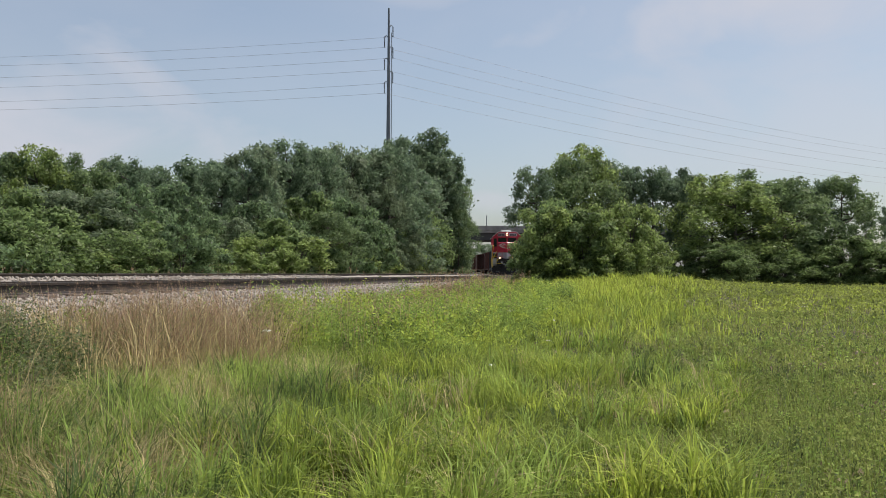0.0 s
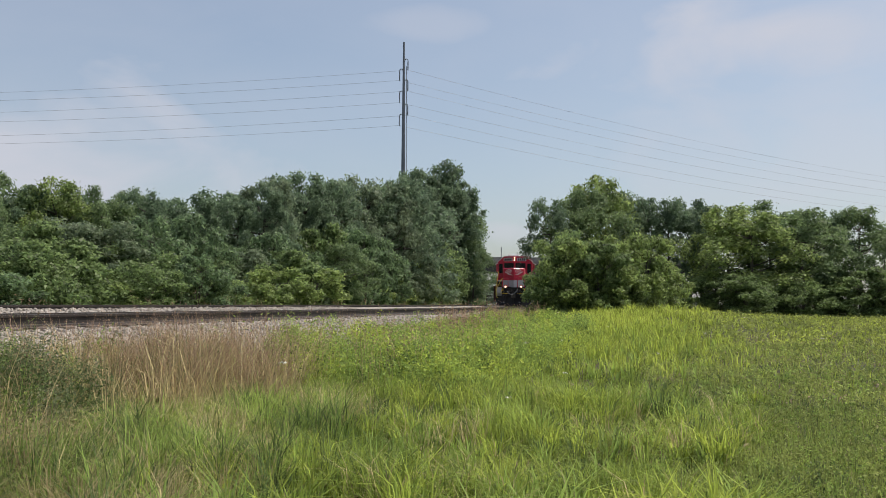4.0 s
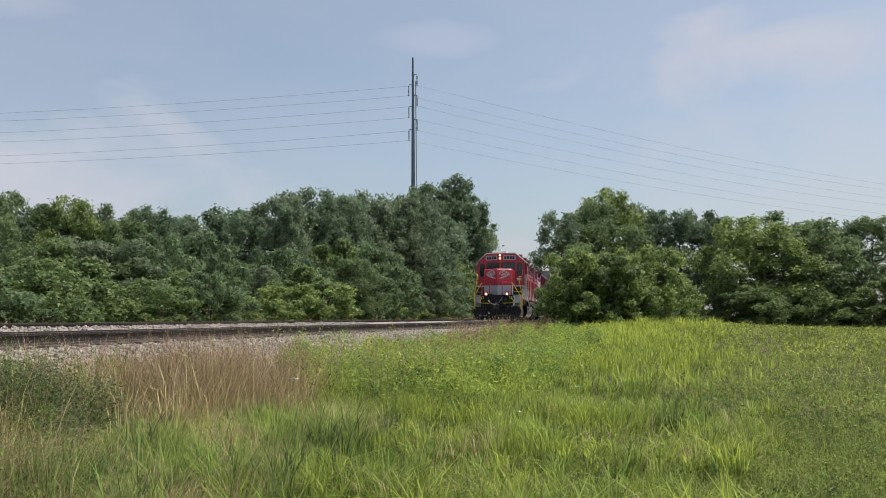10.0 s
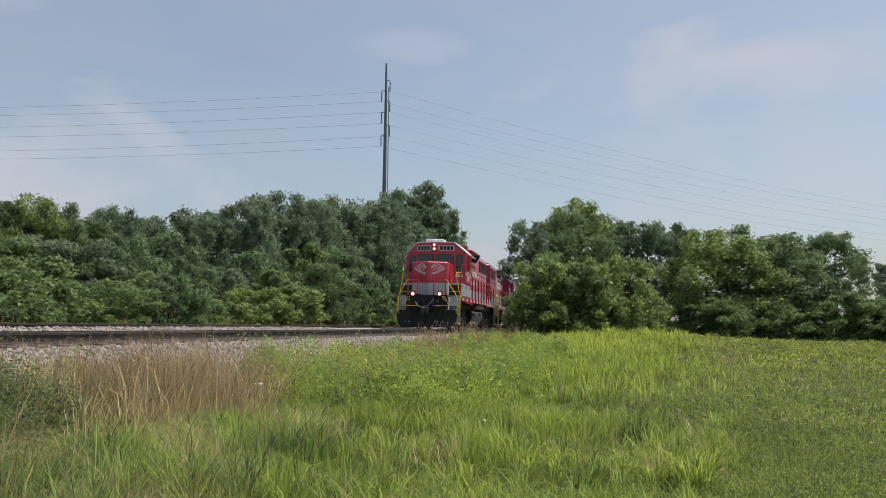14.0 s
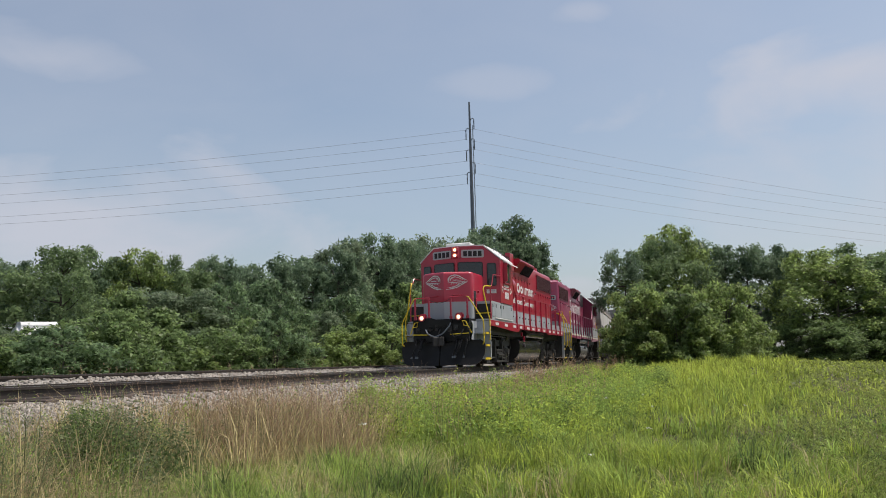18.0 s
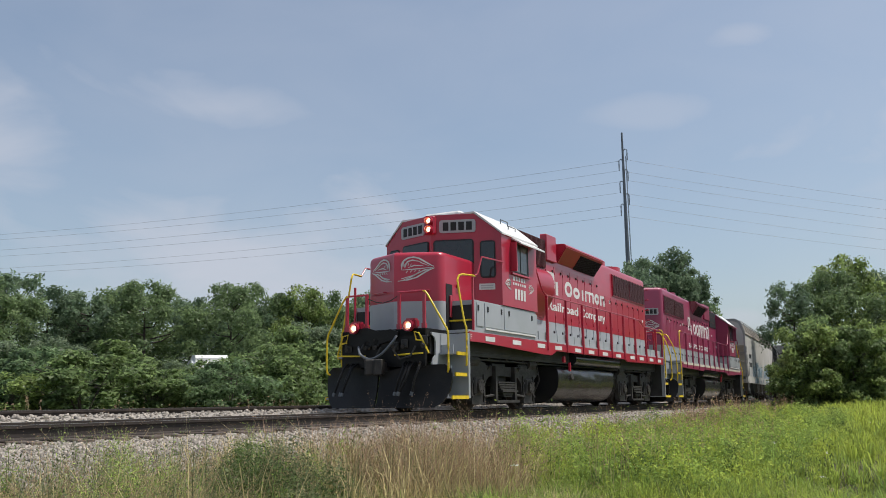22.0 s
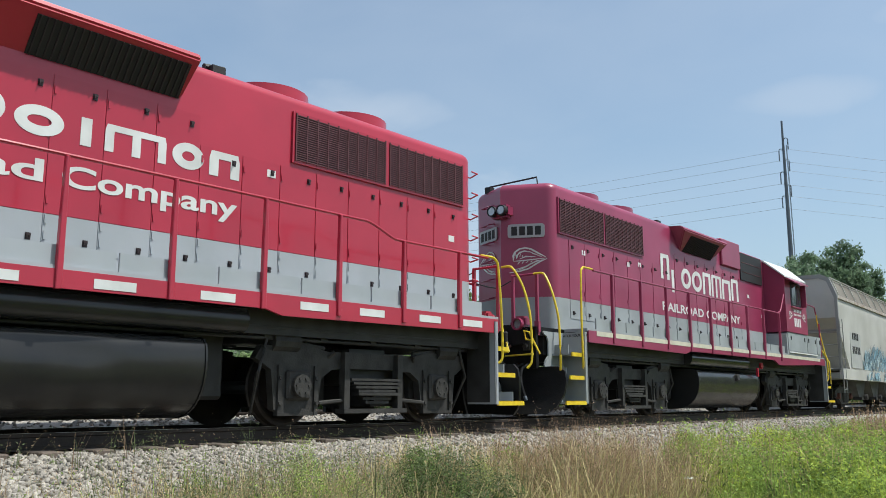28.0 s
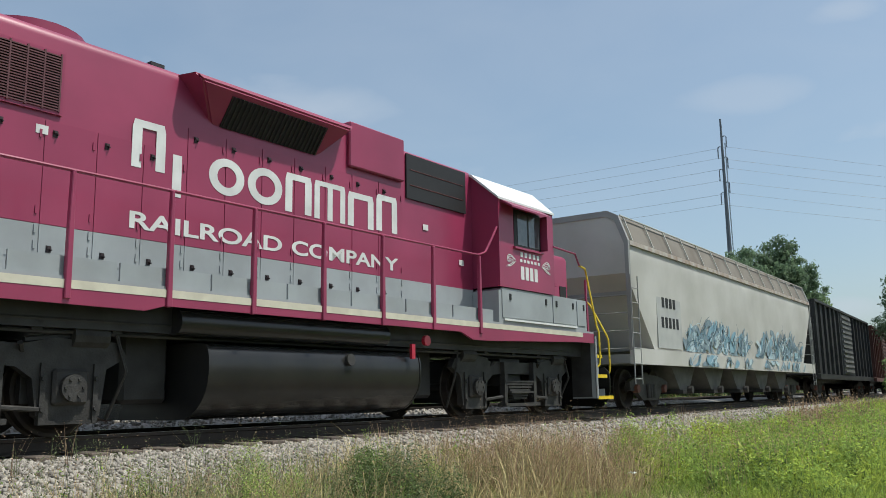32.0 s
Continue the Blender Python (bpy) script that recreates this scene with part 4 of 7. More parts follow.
    for s in (-1, 1):
        m = facet(s, cab_f, cab_c, CW)
        board(cab, m @ Matrix.Translation((0.62, 0, 4.14)))
        for x0, x1, z0, z1 in ((0.06, 0.99, 3.24, 3.83), (1.13, 1.48, 2.93, 3.78)):
            bm = bmesh.new()
            r = 0.07
            prism(bm, arc(x1 - r, z1 - r, r, 0, 90, 3) + arc(x0 + r, z1 - r, r, 90, 180, 3) + arc(x0 + r, z0 + r, r, 180, 270, 3) + arc(x1 - r, z0 + r, r, 270, 360, 3), 0.002, 0.02, "y", m)
            w = part("window_gasket", bm, M["dark"], cab)
            bm = bmesh.new()
            q = 0.03
            prism(bm, arc(x1 - r, z1 - r, r - q, 0, 90, 3) + arc(x0 + r, z1 - r, r - q, 90, 180, 3) + arc(x0 + r, z0 + r, r - q, 180, 270, 3) + arc(x1 - r, z0 + r, r - q, 270, 360, 3), 0.02, 0.026, "y", m)
            part("pane", bm, M["glass"], w, "dark reflecting windscreen")
        # side window with awning and wind deflector
        x = s * CW
        bm = bmesh.new()
        box(bm, *sorted((x - s * 0.02, x + s * 0.008)), 3.45 - 9, 4.42 - 9, 3.10, 3.82)
        w = part("window_frame", bm, M["dark"], cab)
        for y0, y1 in ((3.50, 3.90), (3.96, 4.30)):
            bm = bmesh.new()
            box(bm, *sorted((x + s * 0.008, x + s * 0.014)), y0 - 9, y1 - 9, 3.15, 3.76)
            part("pane", bm, M["glass_lit"], w, "sliding side window")
        bm = bmesh.new()
        box(bm, *sorted((x, x + s * 0.05)), 3.40 - 9, 4.45 - 9, 3.06, 3.10)
        box(bm, *sorted((x, x + s * 0.16)), 3.40 - 9, 3.44 - 9, 3.12, 3.80)
        part("wind_deflector", bm, paint, w)
        bm = bmesh.new()
        prism(bm, [(x - s * 0.03, EV - 0.03), (x + s * 0.26, EV - 0.20), (x + s * 0.26, EV - 0.235), (x - s * 0.03, EV - 0.07)], 3.45 - 9, 4.86 - 9, "y")
        part("awning", bm, M["white"] if not second else paint, cab, "sun awning over the side window")
        # cab side lettering as bars
        for k in range(4):
            bm = bmesh.new()
            box(bm, *sorted((x, x + s * 0.006)), 3.60 - 9 + k * 0.165, 3.715 - 9 + k * 0.165, 2.50, 2.75)
            part("figure_bar", bm, M["white"], cab)
        for z, h, n_, y0, w_ in ((2.83, 0.07, 6, 3.5, 0.13), (2.93, 0.11, 5, 3.52, 0.15)):
            for k in range(n_):
                bm = bmesh.new()
                box(bm, *sorted((x, x + s * 0.006)), y0 - 9 + k * w_, y0 - 9 + k * w_ + w_ * 0.6, z, z + h * 0.8)
                part("lettering_bar", bm, M["white"], cab)
        for yy, d in ((3.25, 1), (4.55, -1)):
            bm = bmesh.new()
            mm = Matrix.Translation((x, yy - 9, 2.82)) @ Matrix.Rotation(radians(90) * -s, 4, "Z")
            emblem(bm, mm, d, 0.30)
            part("emblem", bm, M["white"], cab)
        # battery box, with lids
        bm = bmesh.new()
        prism(bm, [(1.58 - 9, DZ), (4.95 - 9, DZ), (4.95 - 9, 2.24), (4.8 - 9, 2.30), (1.58 - 9, 2.30)], *sorted((s * 0.9, s * 1.50)), "x")
        bb = part("battery_box", bm, lower, L, "gray battery box below the cab")
        # dark sheet over the box's front: the stepwell's shade as colour
        bm = bmesh.new()
        box(bm, *sorted((s * 0.93, s * 1.46)), 1.566 - 9, 1.576 - 9, DZ + 0.02, 2.20)
        part("step_recess", bm, M["dark"], bb, "dark sheet that paints the shade on the box's end")
        bm = bmesh.new()
        box(bm, *sorted((s * 0.95, s * 1.46)), 1.49 - 9, 1.565 - 9, 1.86, 1.89)
        part("step_edge", bm, M["yellow"], bb, "yellow step edge")
        bm = bmesh.new()
        box(bm, *sorted((s * 1.47, s * 1.51)), 1.52 - 9, 1.56 - 9, DZ, 2.76)
        part("rail_post", bm, paint, bb)
        for y0, y1 in ((1.66, 2.0), (2.05, 3.0), (3.04, 4.85)):
            bm = bmesh.new()
            box(bm, *sorted((s * 1.50, s * 1.515)), y0 - 9, y1 - 9, 1.76, 2.26)
            lid = part("lid", bm, lower, bb)
            bm = bmesh.new()
            for k in range(2 if y1 - y0 > 0.5 else 1):
                yy = y0 + (y1 - y0) * (0.12 + 0.72 * k) - 9
                box(bm, *sorted((s * 1.515, s * 1.53)), yy, yy + 0.05, 2.08, 2.2)
            part("latch", bm, M["dark"], lid)
        bm = bmesh.new()
        box(bm, *sorted((s * 1.50, s * 1.53)), 2.05 - 9, 4.8 - 9, 1.70, 1.735)
        part("lid_rail", bm, M["white"], bb)
    m = facet(1, cab_f, cab_c, CW)
    bm = bmesh.new()
    box(bm, 1.10, 1.46, 0.002, 0.008, 2.66, 2.80, m)
    pl = part("placard", bm, M["white"], cab, "small white notice with dark lines")
    for k in range(2):
        bm = bmesh.new()
        box(bm, 1.14, 1.42, 0.008, 0.011, 2.69 + 0.05 * k, 2.715 + 0.05 * k, m)
        part("lettering_bar", bm, M["board"], pl)
    for s in (-1, 1):
        side = Matrix(((0, 0, s, 0), (s, 0, 0, 0), (0, 1, 0, 0), (0, 0, 0, 1)))
        if not second:
            lettering("F", 0.16, Matrix.Translation((s * 1.519, -7.66 if s > 0 else -7.55, 1.46)) @ side, M["white"], L)
        else:
            lettering("WATCH YOUR STEP", 0.066, Matrix.Translation((s * 1.245 + 0.27, 7.746, 1.50)) @ Matrix(((-1, 0, 0, 0), (0, 0, 1, 0), (0, 1, 0, 0), (0, 0, 0, 1))), M["dark"], L)
        for a, z in ((15.7, 3.22), (13.75, 3.22), (13.2, 3.28), (6.35, 3.2), (5.3, 2.7)) if second else ((12.4, 3.25), (16.1, 2.9)):
            bm = bmesh.new()
            box(bm, *sorted((s * (HW + 0.009), s * (HW + 0.014))), a - 9.07, a - 8.93, z, z + 0.10)
            part("door_label", bm, M["white"], hood, "small white warning label")
    # headlight above the windscreen, lit on the leading unit
    bm = bmesh.new()
    box(bm, -0.13, 0.13, cab_f - 0.07, cab_f + 0.15, 3.97, 4.40)
    soften(bm, 0.03, 1)
    hl = part("headlight_housing", bm, paint, cab)
    for z in (4.08, 4.28):
        lamp_unit(hl, "headlight", 0, cab_f - 0.04, z, 0.085, paint, -1, M["lens"] if second else M["amber"], "clear lens" if second else "lit amber lens")
    # short hood
    nr, nc = 0.82 - 9, 1.25 - 9
    for z0, z1, m_, nm in ((DZ, GZ, lower, "short_hood_base"), (GZ, 3.34, paint, "short_hood")):
        bm = bmesh.new()
        hood_shell(bm, z0, z1, nr, nc, HW, cab_c + 0.3, 0.11 if nm == "short_hood" else 0.0, 0.13)
        ob = smoothed(part(nm, bm, m_, L, "low nose with a shallow V front"), 25)
        if nm == "short_hood":
            nose = ob
    for s in (-1, 1):
        m = facet(s, nr, nc, HW)
        bm = bmesh.new()
        emblem(bm, m @ Matrix.Translation((0.46, 0, 2.98)), 1, 0.66)
        part("emblem", bm, M["white"], nose, "white pointed emblem")
        # no opening is cut: a dark sheet paints the doorway's shaded depth
        bm = bmesh.new()
        box(bm, *sorted((s * HW, s * (HW + 0.012))), 1.39 - 9, 1.66 - 9, DZ + 0.02, 2.66)
        door = part("nose_door", bm, M["dark"], nose, "doorway in the nose side, its shaded depth painted as a dark sheet")
        bm = bmesh.new()
        box(bm, *sorted((s * (HW + 0.012), s * (HW + 0.05))), 1.50 - 9, 1.60 - 9, 1.95, 2.42)
        soften(bm, 0.015, 1)
        part("hand_brake", bm, paint, door)
        bm = bmesh.new()
        box(bm, *sorted((s * HW, s * (HW + 0.06))), 1.86 - 9, 1.95 - 9, 2.62, 2.69)
        part("marker_lamp", bm, paint, nose)
        bm = bmesh.new()
        pipe(bm, [m @ Vector((0.30, 0, 2.50)), m @ Vector((0.30, 0.07, 2.50)), m @ Vector((0.75, 0.07, 2.50)), m @ Vector((0.75, 0, 2.50))], 0.013, 5)
        part("grab_iron", bm, paint, nose)
    # platform ends
    for end in (-1, 1):
        ye = end * (8.40 if end > 0 and not second else 8.62)
        bm = bmesh.new()
        box(bm, -1.0, 1.0, *sorted((ye - end * 1.1, ye)), DZ - 0.16, DZ - 0.005)
        part("end_platform", bm, M["pilot"], L)
        bm = bmesh.new()
        box(bm, -1.0, 1.0, *sorted((ye - end * 0.06, ye)), 0.9, DZ - 0.02)
        box(bm, -0.95, 0.95, *sorted((ye - end * 0.16, ye - end * 0.10)), 0.75, 1.45)
        part("pilot_plate", bm, M["pilot"], L)
        # snow plough
        bm = bmesh.new()
        yp = ye - end * 0.05
        rows = ((0.09, 1.20, 0.06), (0.20, 1.36, 0.01), (0.42, 1.47, -0.06), (0.68, 1.50, -0.10), (0.84, 1.47, -0.11), (0.93, 1.36, -0.10))
        for side in (-1, 1):
            grid = []
            for z, w, d in rows:
                line = []
                for k in range(6):
                    x = side * (0.02 + (w - 0.02) * k / 5)
                    yf = yp + end * (0.30 - 0.34 * abs(x) / 1.5 + d)
                    zz = z - (0.16 if z > 0.9 else 0.12 if z > 0.8 else 0.0) * max(0.0, 1 - k / 2.5)
                    line.append((bm.verts.new((x, yf, zz)), bm.verts.new((x, yf - end * 0.05, zz))))
                grid.append(line)
            n, m = len(grid), 6
            for i in range(n - 1):
                for k in range(m - 1):
                    for q in (0, 1):
                        bm.faces.new((grid[i][k][q], grid[i][k + 1][q], grid[i + 1][k + 1][q], grid[i + 1][k][q]))
                for k in (0, m - 1):
                    bm.faces.new((grid[i][k][0], grid[i + 1][k][0], grid[i + 1][k][1], grid[i][k][1]))
            for k in range(m - 1):
                for i in (0, n - 1):
                    bm.faces.new((grid[i][k][0], grid[i][k + 1][0], grid[i][k + 1][1], grid[i][k][1]))
        bmesh.ops.recalc_face_normals(bm, faces=bm.faces)
        smoothed(part("snow_plough", bm, M["pilot"], L, "black steel snow plough"))
        # worn walkway flap between the ends
        bm = bmesh.new()
        prism(bm, [(-0.84, 1.36), (-0.40, 1.30), (0.10, 1.40), (0.36, 1.46), (0.40, 1.60), (0.22, 1.66), (-0.08, 1.63), (-0.34, 1.71), (-0.62, 1.70), (-0.84, 1.62)], *sorted((ye + end * 0.02, ye + end * 0.05)), "y")
        part("walkway_flap", bm, M["pilot"], L, "black walkway flap with an uneven edge")
        # coupler
        yk, ye = ye, end * 8.62
        bm = bmesh.new()
        box(bm, -0.11, 0.11, *sorted((ye - end * 0.5, ye + end * 0.22)), 0.78, 1.0)
        prism(bm, [(-0.17, ye + end * 0.16), (0.16, ye + end * 0.16), (0.2, ye + end * 0.34), (0.05, ye + end * 0.38), (-0.02, ye + end * 0.30), (-0.16, ye + end * 0.40), (-0.2, ye + end * 0.36)], 0.74, 1.05, "z")
        soften(bm, 0.02, 1)
        part("coupler", bm, M["grime"], L)
        ye = yk
        for k, x in enumerate((-0.85, -0.72, -0.6, 0.55, 0.66, 0.78, 0.9)):
            bm = bmesh.new()
            sw = 0.05 * math.sin(k * 2.3)
            pipe(bm, rounded([(x, ye + end * 0.02, 0.98), (x + 0.03 + sw, ye + end * 0.20, 0.88), (x - 0.02 + sw, ye + end * 0.30, 0.62), (x - 0.12 + sw * 2, ye + end * 0.32, 0.36)]), 0.026, 7)
            h = part("air_hose", bm, M["pilot"], L)
            bm = bmesh.new()
            rod(bm, (x - 0.105 + sw * 1.9, ye + end * 0.318, 0.40), (x - 0.13 + sw * 2, ye + end * 0.325, 0.33), 0.032, 8)
            part("hose_coupling", bm, M["galv"], h)
        bm = bmesh.new()
        pipe(bm, rounded([(0.36, ye + end * 0.04, 1.52), (0.33, ye + end * 0.14, 1.40), (0.12, ye + end * 0.22, 1.16), (-0.14, ye + end * 0.24, 1.06), (-0.40, ye + end * 0.22, 1.16), (-0.52, ye + end * 0.10, 1.32)]), 0.026, 7)
        part("jumper_cable", bm, M["galv"] if not second else M["rust"], L, "sagging cable between sockets")
        for k in range(6):
            bm = bmesh.new()
            x = -0.9 + 0.34 * k + (0.12 if k % 2 else 0)
            box(bm, x, x + 0.16, *sorted((ye, ye + end * 0.05)), 1.22 + 0.05 * (k % 3), 1.40 + 0.05 * (k % 3))
            soften(bm, 0.02, 1)
            rod(bm, (x + 0.08, ye + end * 0.05, 1.31), (x + 0.08, ye + end * 0.11, 1.29), 0.045, 8)
            part("socket_box", bm, M["grime"], L)
        for x in (-0.42, 0.40):
            bm = bmesh.new()
            pipe(bm, [(x, ye + end * 0.05, 1.38), (x - 0.05, ye + end * 0.14, 1.22), (x + 0.12, ye + end * 0.18, 1.04), (x + 0.34, ye + end * 0.14, 1.10), (x + 0.42, ye + end * 0.06, 1.30)], 0.022, 6)
            part("hanging_cable", bm, M["grime"], L)
        for s in (-1, 1):
            bm = bmesh.new()
            pipe(bm, [(s * 0.35, ye + end * 0.10, 1.13), (s * 1.02, ye + end * 0.12, 1.15)], 0.018, 6)
            part("cut_lever", bm, M["yellow"], L, "yellow uncoupling lever")
            bm = bmesh.new()
            pipe(bm, [(s * 1.10, ye + end * 0.03, 1.15), (s * 0.92, ye + end * 0.10, 1.55), (s * 0.80, ye + end * 0.08, 1.58), (s * 0.84, ye + end * 0.08, 1.42), (s * 1.0, ye + end * 0.08, 1.40)], 0.02, 6)
            part("lever_handle", bm, M["yellow"], L)
            # end handrail posts
            x_in, x_out = (0.45, 0.98) if end > 0 else (0.34, 0.93) if s > 0 else (0.45, 0.95)
            z_top = 2.62 if end > 0 else 2.40
            for x in (x_in, x_out):
                bm = bmesh.new()
                box(bm, s * x - 0.028, s * x + 0.028, *sorted((ye - end * 0.12, ye - end * 0.07)), 1.5, z_top)
                box(bm, s * x - 0.045, s * x + 0.045, *sorted((ye - end * 0.13, ye - end * 0.06)), 1.56, 1.76)
                part("end_post", bm, paint, L)
            bm = bmesh.new()
            pipe(bm, [(s * (x_in - 0.03), ye - end * 0.09, z_top + 0.01), (s * (x_out + 0.02), ye - end * 0.09, z_top + 0.01)], 0.022)
            part("end_rail", bm, paint, L)
            step_well(L, s, end, M["gray"] if not second else M["gray2"])
        bm = bmesh.new()
        pipe(bm, [(-0.45, ye - end * 0.09, z_top - 0.06), (-0.22, ye - end * 0.09, z_top - 0.15), (-0.05, ye - end * 0.09, z_top - 0.18), (0.14, ye - end * 0.09, z_top - 0.14), (x_in, ye - end * 0.09, z_top - 0.04)], 0.011, 5)
        part("safety_chain", bm, M["dark"], L)
        # ditch lights
        for s in (-1, 1):
            bm = bmesh.new()
            box(bm, s * 0.66 - 0.13, s * 0.66 + 0.13, *sorted((ye - end * 0.18, ye + end * 0.05)), DZ, 1.86)
            soften(bm, 0.04, 2)
            hb = part("ditch_light", bm, paint, L, "ditch light in a painted housing")
            lit = end < 0 and not second
            bm = bmesh.new()
            collar(bm, (s * 0.66, ye + end * 0.03, 1.71), (s * 0.66, ye + end * 0.125, 1.71), 0.116, 0.088)
            part("bezel", bm, paint, hb)
            bm = bmesh.new()
            rod(bm, (s * 0.66, ye + end * 0.04, 1.71), (s * 0.66, ye + end * 0.075, 1.71), 0.090, 20)
            part("lens", bm, M["lamp"] if lit else M["lens"], hb, "lit warm lens" if lit else "clear lens")
            if lit:
                bm = bmesh.new()
                rod(bm, (s * 0.66, ye + end * 0.07, 1.71), (s * 0.66, ye + end * 0.080, 1.71), 0.052, 16)
                part("bulb", bm, M["bulb"], hb, "bright lamp filament")
    # equipment between the tank and the trucks
    for y0, y1 in ((-3.05, -2.45), (2.30, 2.95)):
        bm = bmesh.new()
        box(bm, -0.72, 0.72, y0, y1, 0.34, 1.2)
        soften(bm, 0.05, 1)
        part("equipment_box", bm, bk, L)
    # tank, reservoirs
    bm = bmesh.new()
    half = [(0.0, 1.06), (0.9, 1.06), (1.18, 1.055), (1.27, 1.03), (1.32, 0.97), (1.342, 0.88), (1.348, 0.78), (1.345, 0.68), (1.325, 0.56), (1.285, 0.45), (1.22, 0.35), (1.13, 0.26), (1.02, 0.19), (0.88, 0.145), (0.7, 0.13), (0.0, 0.13)]
    o = half + [(-x, z) for x, z in half[-2:0:-1]]
    ty0, ty1 = (7.06 - 9, 11.17 - 9) if second else (6.62 - 9, 11.26 - 9)
    dents = () if second else ((8.55, 0.93, 0.34, 0.10, 0.035), (9.25, 0.92, 0.40, 0.11, 0.05), (9.85, 0.84, 0.30, 0.10, 0.035), (10.6, 0.5, 0.5, 0.2, 0.02))
    rings = []
    for yy in np.linspace(ty0, ty1, 61):
        ring = []
        for x, z in o:
            d = sum(q * math.exp(-((yy + 9 - a) / w) ** 2 - ((z - c) / v) ** 2) for a, c, w, v, q in dents) + (0.006 * math.sin(yy * 3.1) if 0.3 < z < 0.95 else 0)
            ring.append(bm.verts.new((x - math.copysign(d, x) if abs(x) > 0.5 else x, yy, z)))
        rings.append(ring)
    for a, b in zip(rings, rings[1:]):
        for i in range(len(o)):
            j = (i + 1) % len(o)
            bm.faces.new((a[i], a[j], b[j], b[i]))
    bm.faces.new(rings[0][::-1])
    bm.faces.new(rings[-1])
    bmesh.ops.recalc_face_normals(bm, faces=bm.faces)
    tank = smoothed(part("fuel_tank", bm, M["tank"], L, "large glossy black fuel tank" if second else "large dented glossy black fuel tank"), 60)
    for yy in (ty0, ty1):
        bm = bmesh.new()
        prism(bm, [(x * 1.008, 0.59 + (z - 0.59) * 1.012) for x, z in o], yy - 0.012, yy + 0.012, "y")
        part("end_seam", bm, M["tank"], tank, "welded seam round the tank's end")
    fill_a, fill_z = (8.70, 0.90) if second else (7.55, 0.81)
    for s in (-1, 1):
        bm = bmesh.new()
        rod(bm, (s * 1.24, 7.85 - 9, 1.29), (s * 1.24, (11.62 if second else 11.80) - 9, 1.29), 0.165, 20)
        smoothed(part("air_reservoir", bm, M["tank"], L, "black air reservoir"))
        bm = bmesh.new()
        rod(bm, (s * 1.31, fill_a - 9, fill_z), (s * 1.39, fill_a - 9, fill_z + 0.01), 0.085, 16)
        part("filler_cap", bm, M["grime"], tank)
        bm = bmesh.new()
        rod(bm, (s * 1.36, 6.95 - 9, 1.25), (s * 1.42, 6.95 - 9, 1.25), 0.085, 10)
        part("cutoff_cap", bm, M["red"], L, "red emergency cut-off cap")
        bm = bmesh.new()
        box(bm, *sorted((s * 1.38, s * 1.43)), 7.28 - 9, 7.36 - 9, 0.95, 1.18)
        part("gauge", bm, M["red"], tank)
        hand_rail(L, s, paint, True, 2.78, 2.60, 13.9 if not second else 20)
        bm = bmesh.new()
        pipe(bm, [(s * 1.46, 1.70 - 9, 2.82 if s > 0 else 3.04), (s * 1.48, 1.78 - 9, 2.86 if s > 0 else 3.06), (s * 1.5, 1.97 - 9, 3.26), (s * 1.54, 2.96 - 9, 3.28)], 0.02)
        part("cab_handrail", bm, paint, L)
        for y in np.arange(-7.0, 7.4, 0.93):
            if abs(y) < 2.4:
                continue
            bm = bmesh.new()
            box(bm, *sorted((s * 0.9, s * 1.14)), y, y + 0.12, 1.12, 1.38)
            rod(bm, (s * 1.14, y + 0.06, 1.22), (s * 1.20, y + 0.06, 1.22), 0.045, 7)
            part("pipe_bracket", bm, bk, L)
        bm = bmesh.new()
        pipe(bm, [(s * 1.18, -7.2, 1.24), (s * 1.18, 7.2, 1.24)], 0.03)
        pipe(bm, [(s * 1.10, -7.2, 1.10), (s * 1.10, 7.2, 1.12)], 0.025)
        part("brake_pipe", bm, bk, L)
    loco_truck(L, -5.18)
    loco_truck(L, 5.18)
    return tagged(L, label, "locomotive")


# louver steel with the flare's shade in its colour
M["shade"] = mat("shaded_louver_steel", (0.035, 0.024, 0.026), 0.6)
M["grille_bar"] = mat("grille_bar_steel", (0.13, 0.05, 0.055), 0.5, metal=0.3)
M["slat"] = mat("shutter_slat", (0.16, 0.055, 0.055), 0.5, metal=0.3)
M["lens"] = mat("clear_lens", (0.5, 0.5, 0.5), 0.1, metal=0.6)
M["glass_lit"] = mat("cab_window_glass", (0.10, 0.11, 0.12), 0.05, spec=0.8)

LOCO1 = locomotive("red and gray diesel locomotive with lit headlights on the track", M["red"], M["gray"], False)
LOCO2 = locomotive("faded maroon and gray diesel locomotive coupled behind another", M["maroon"], M["gray2"], True)


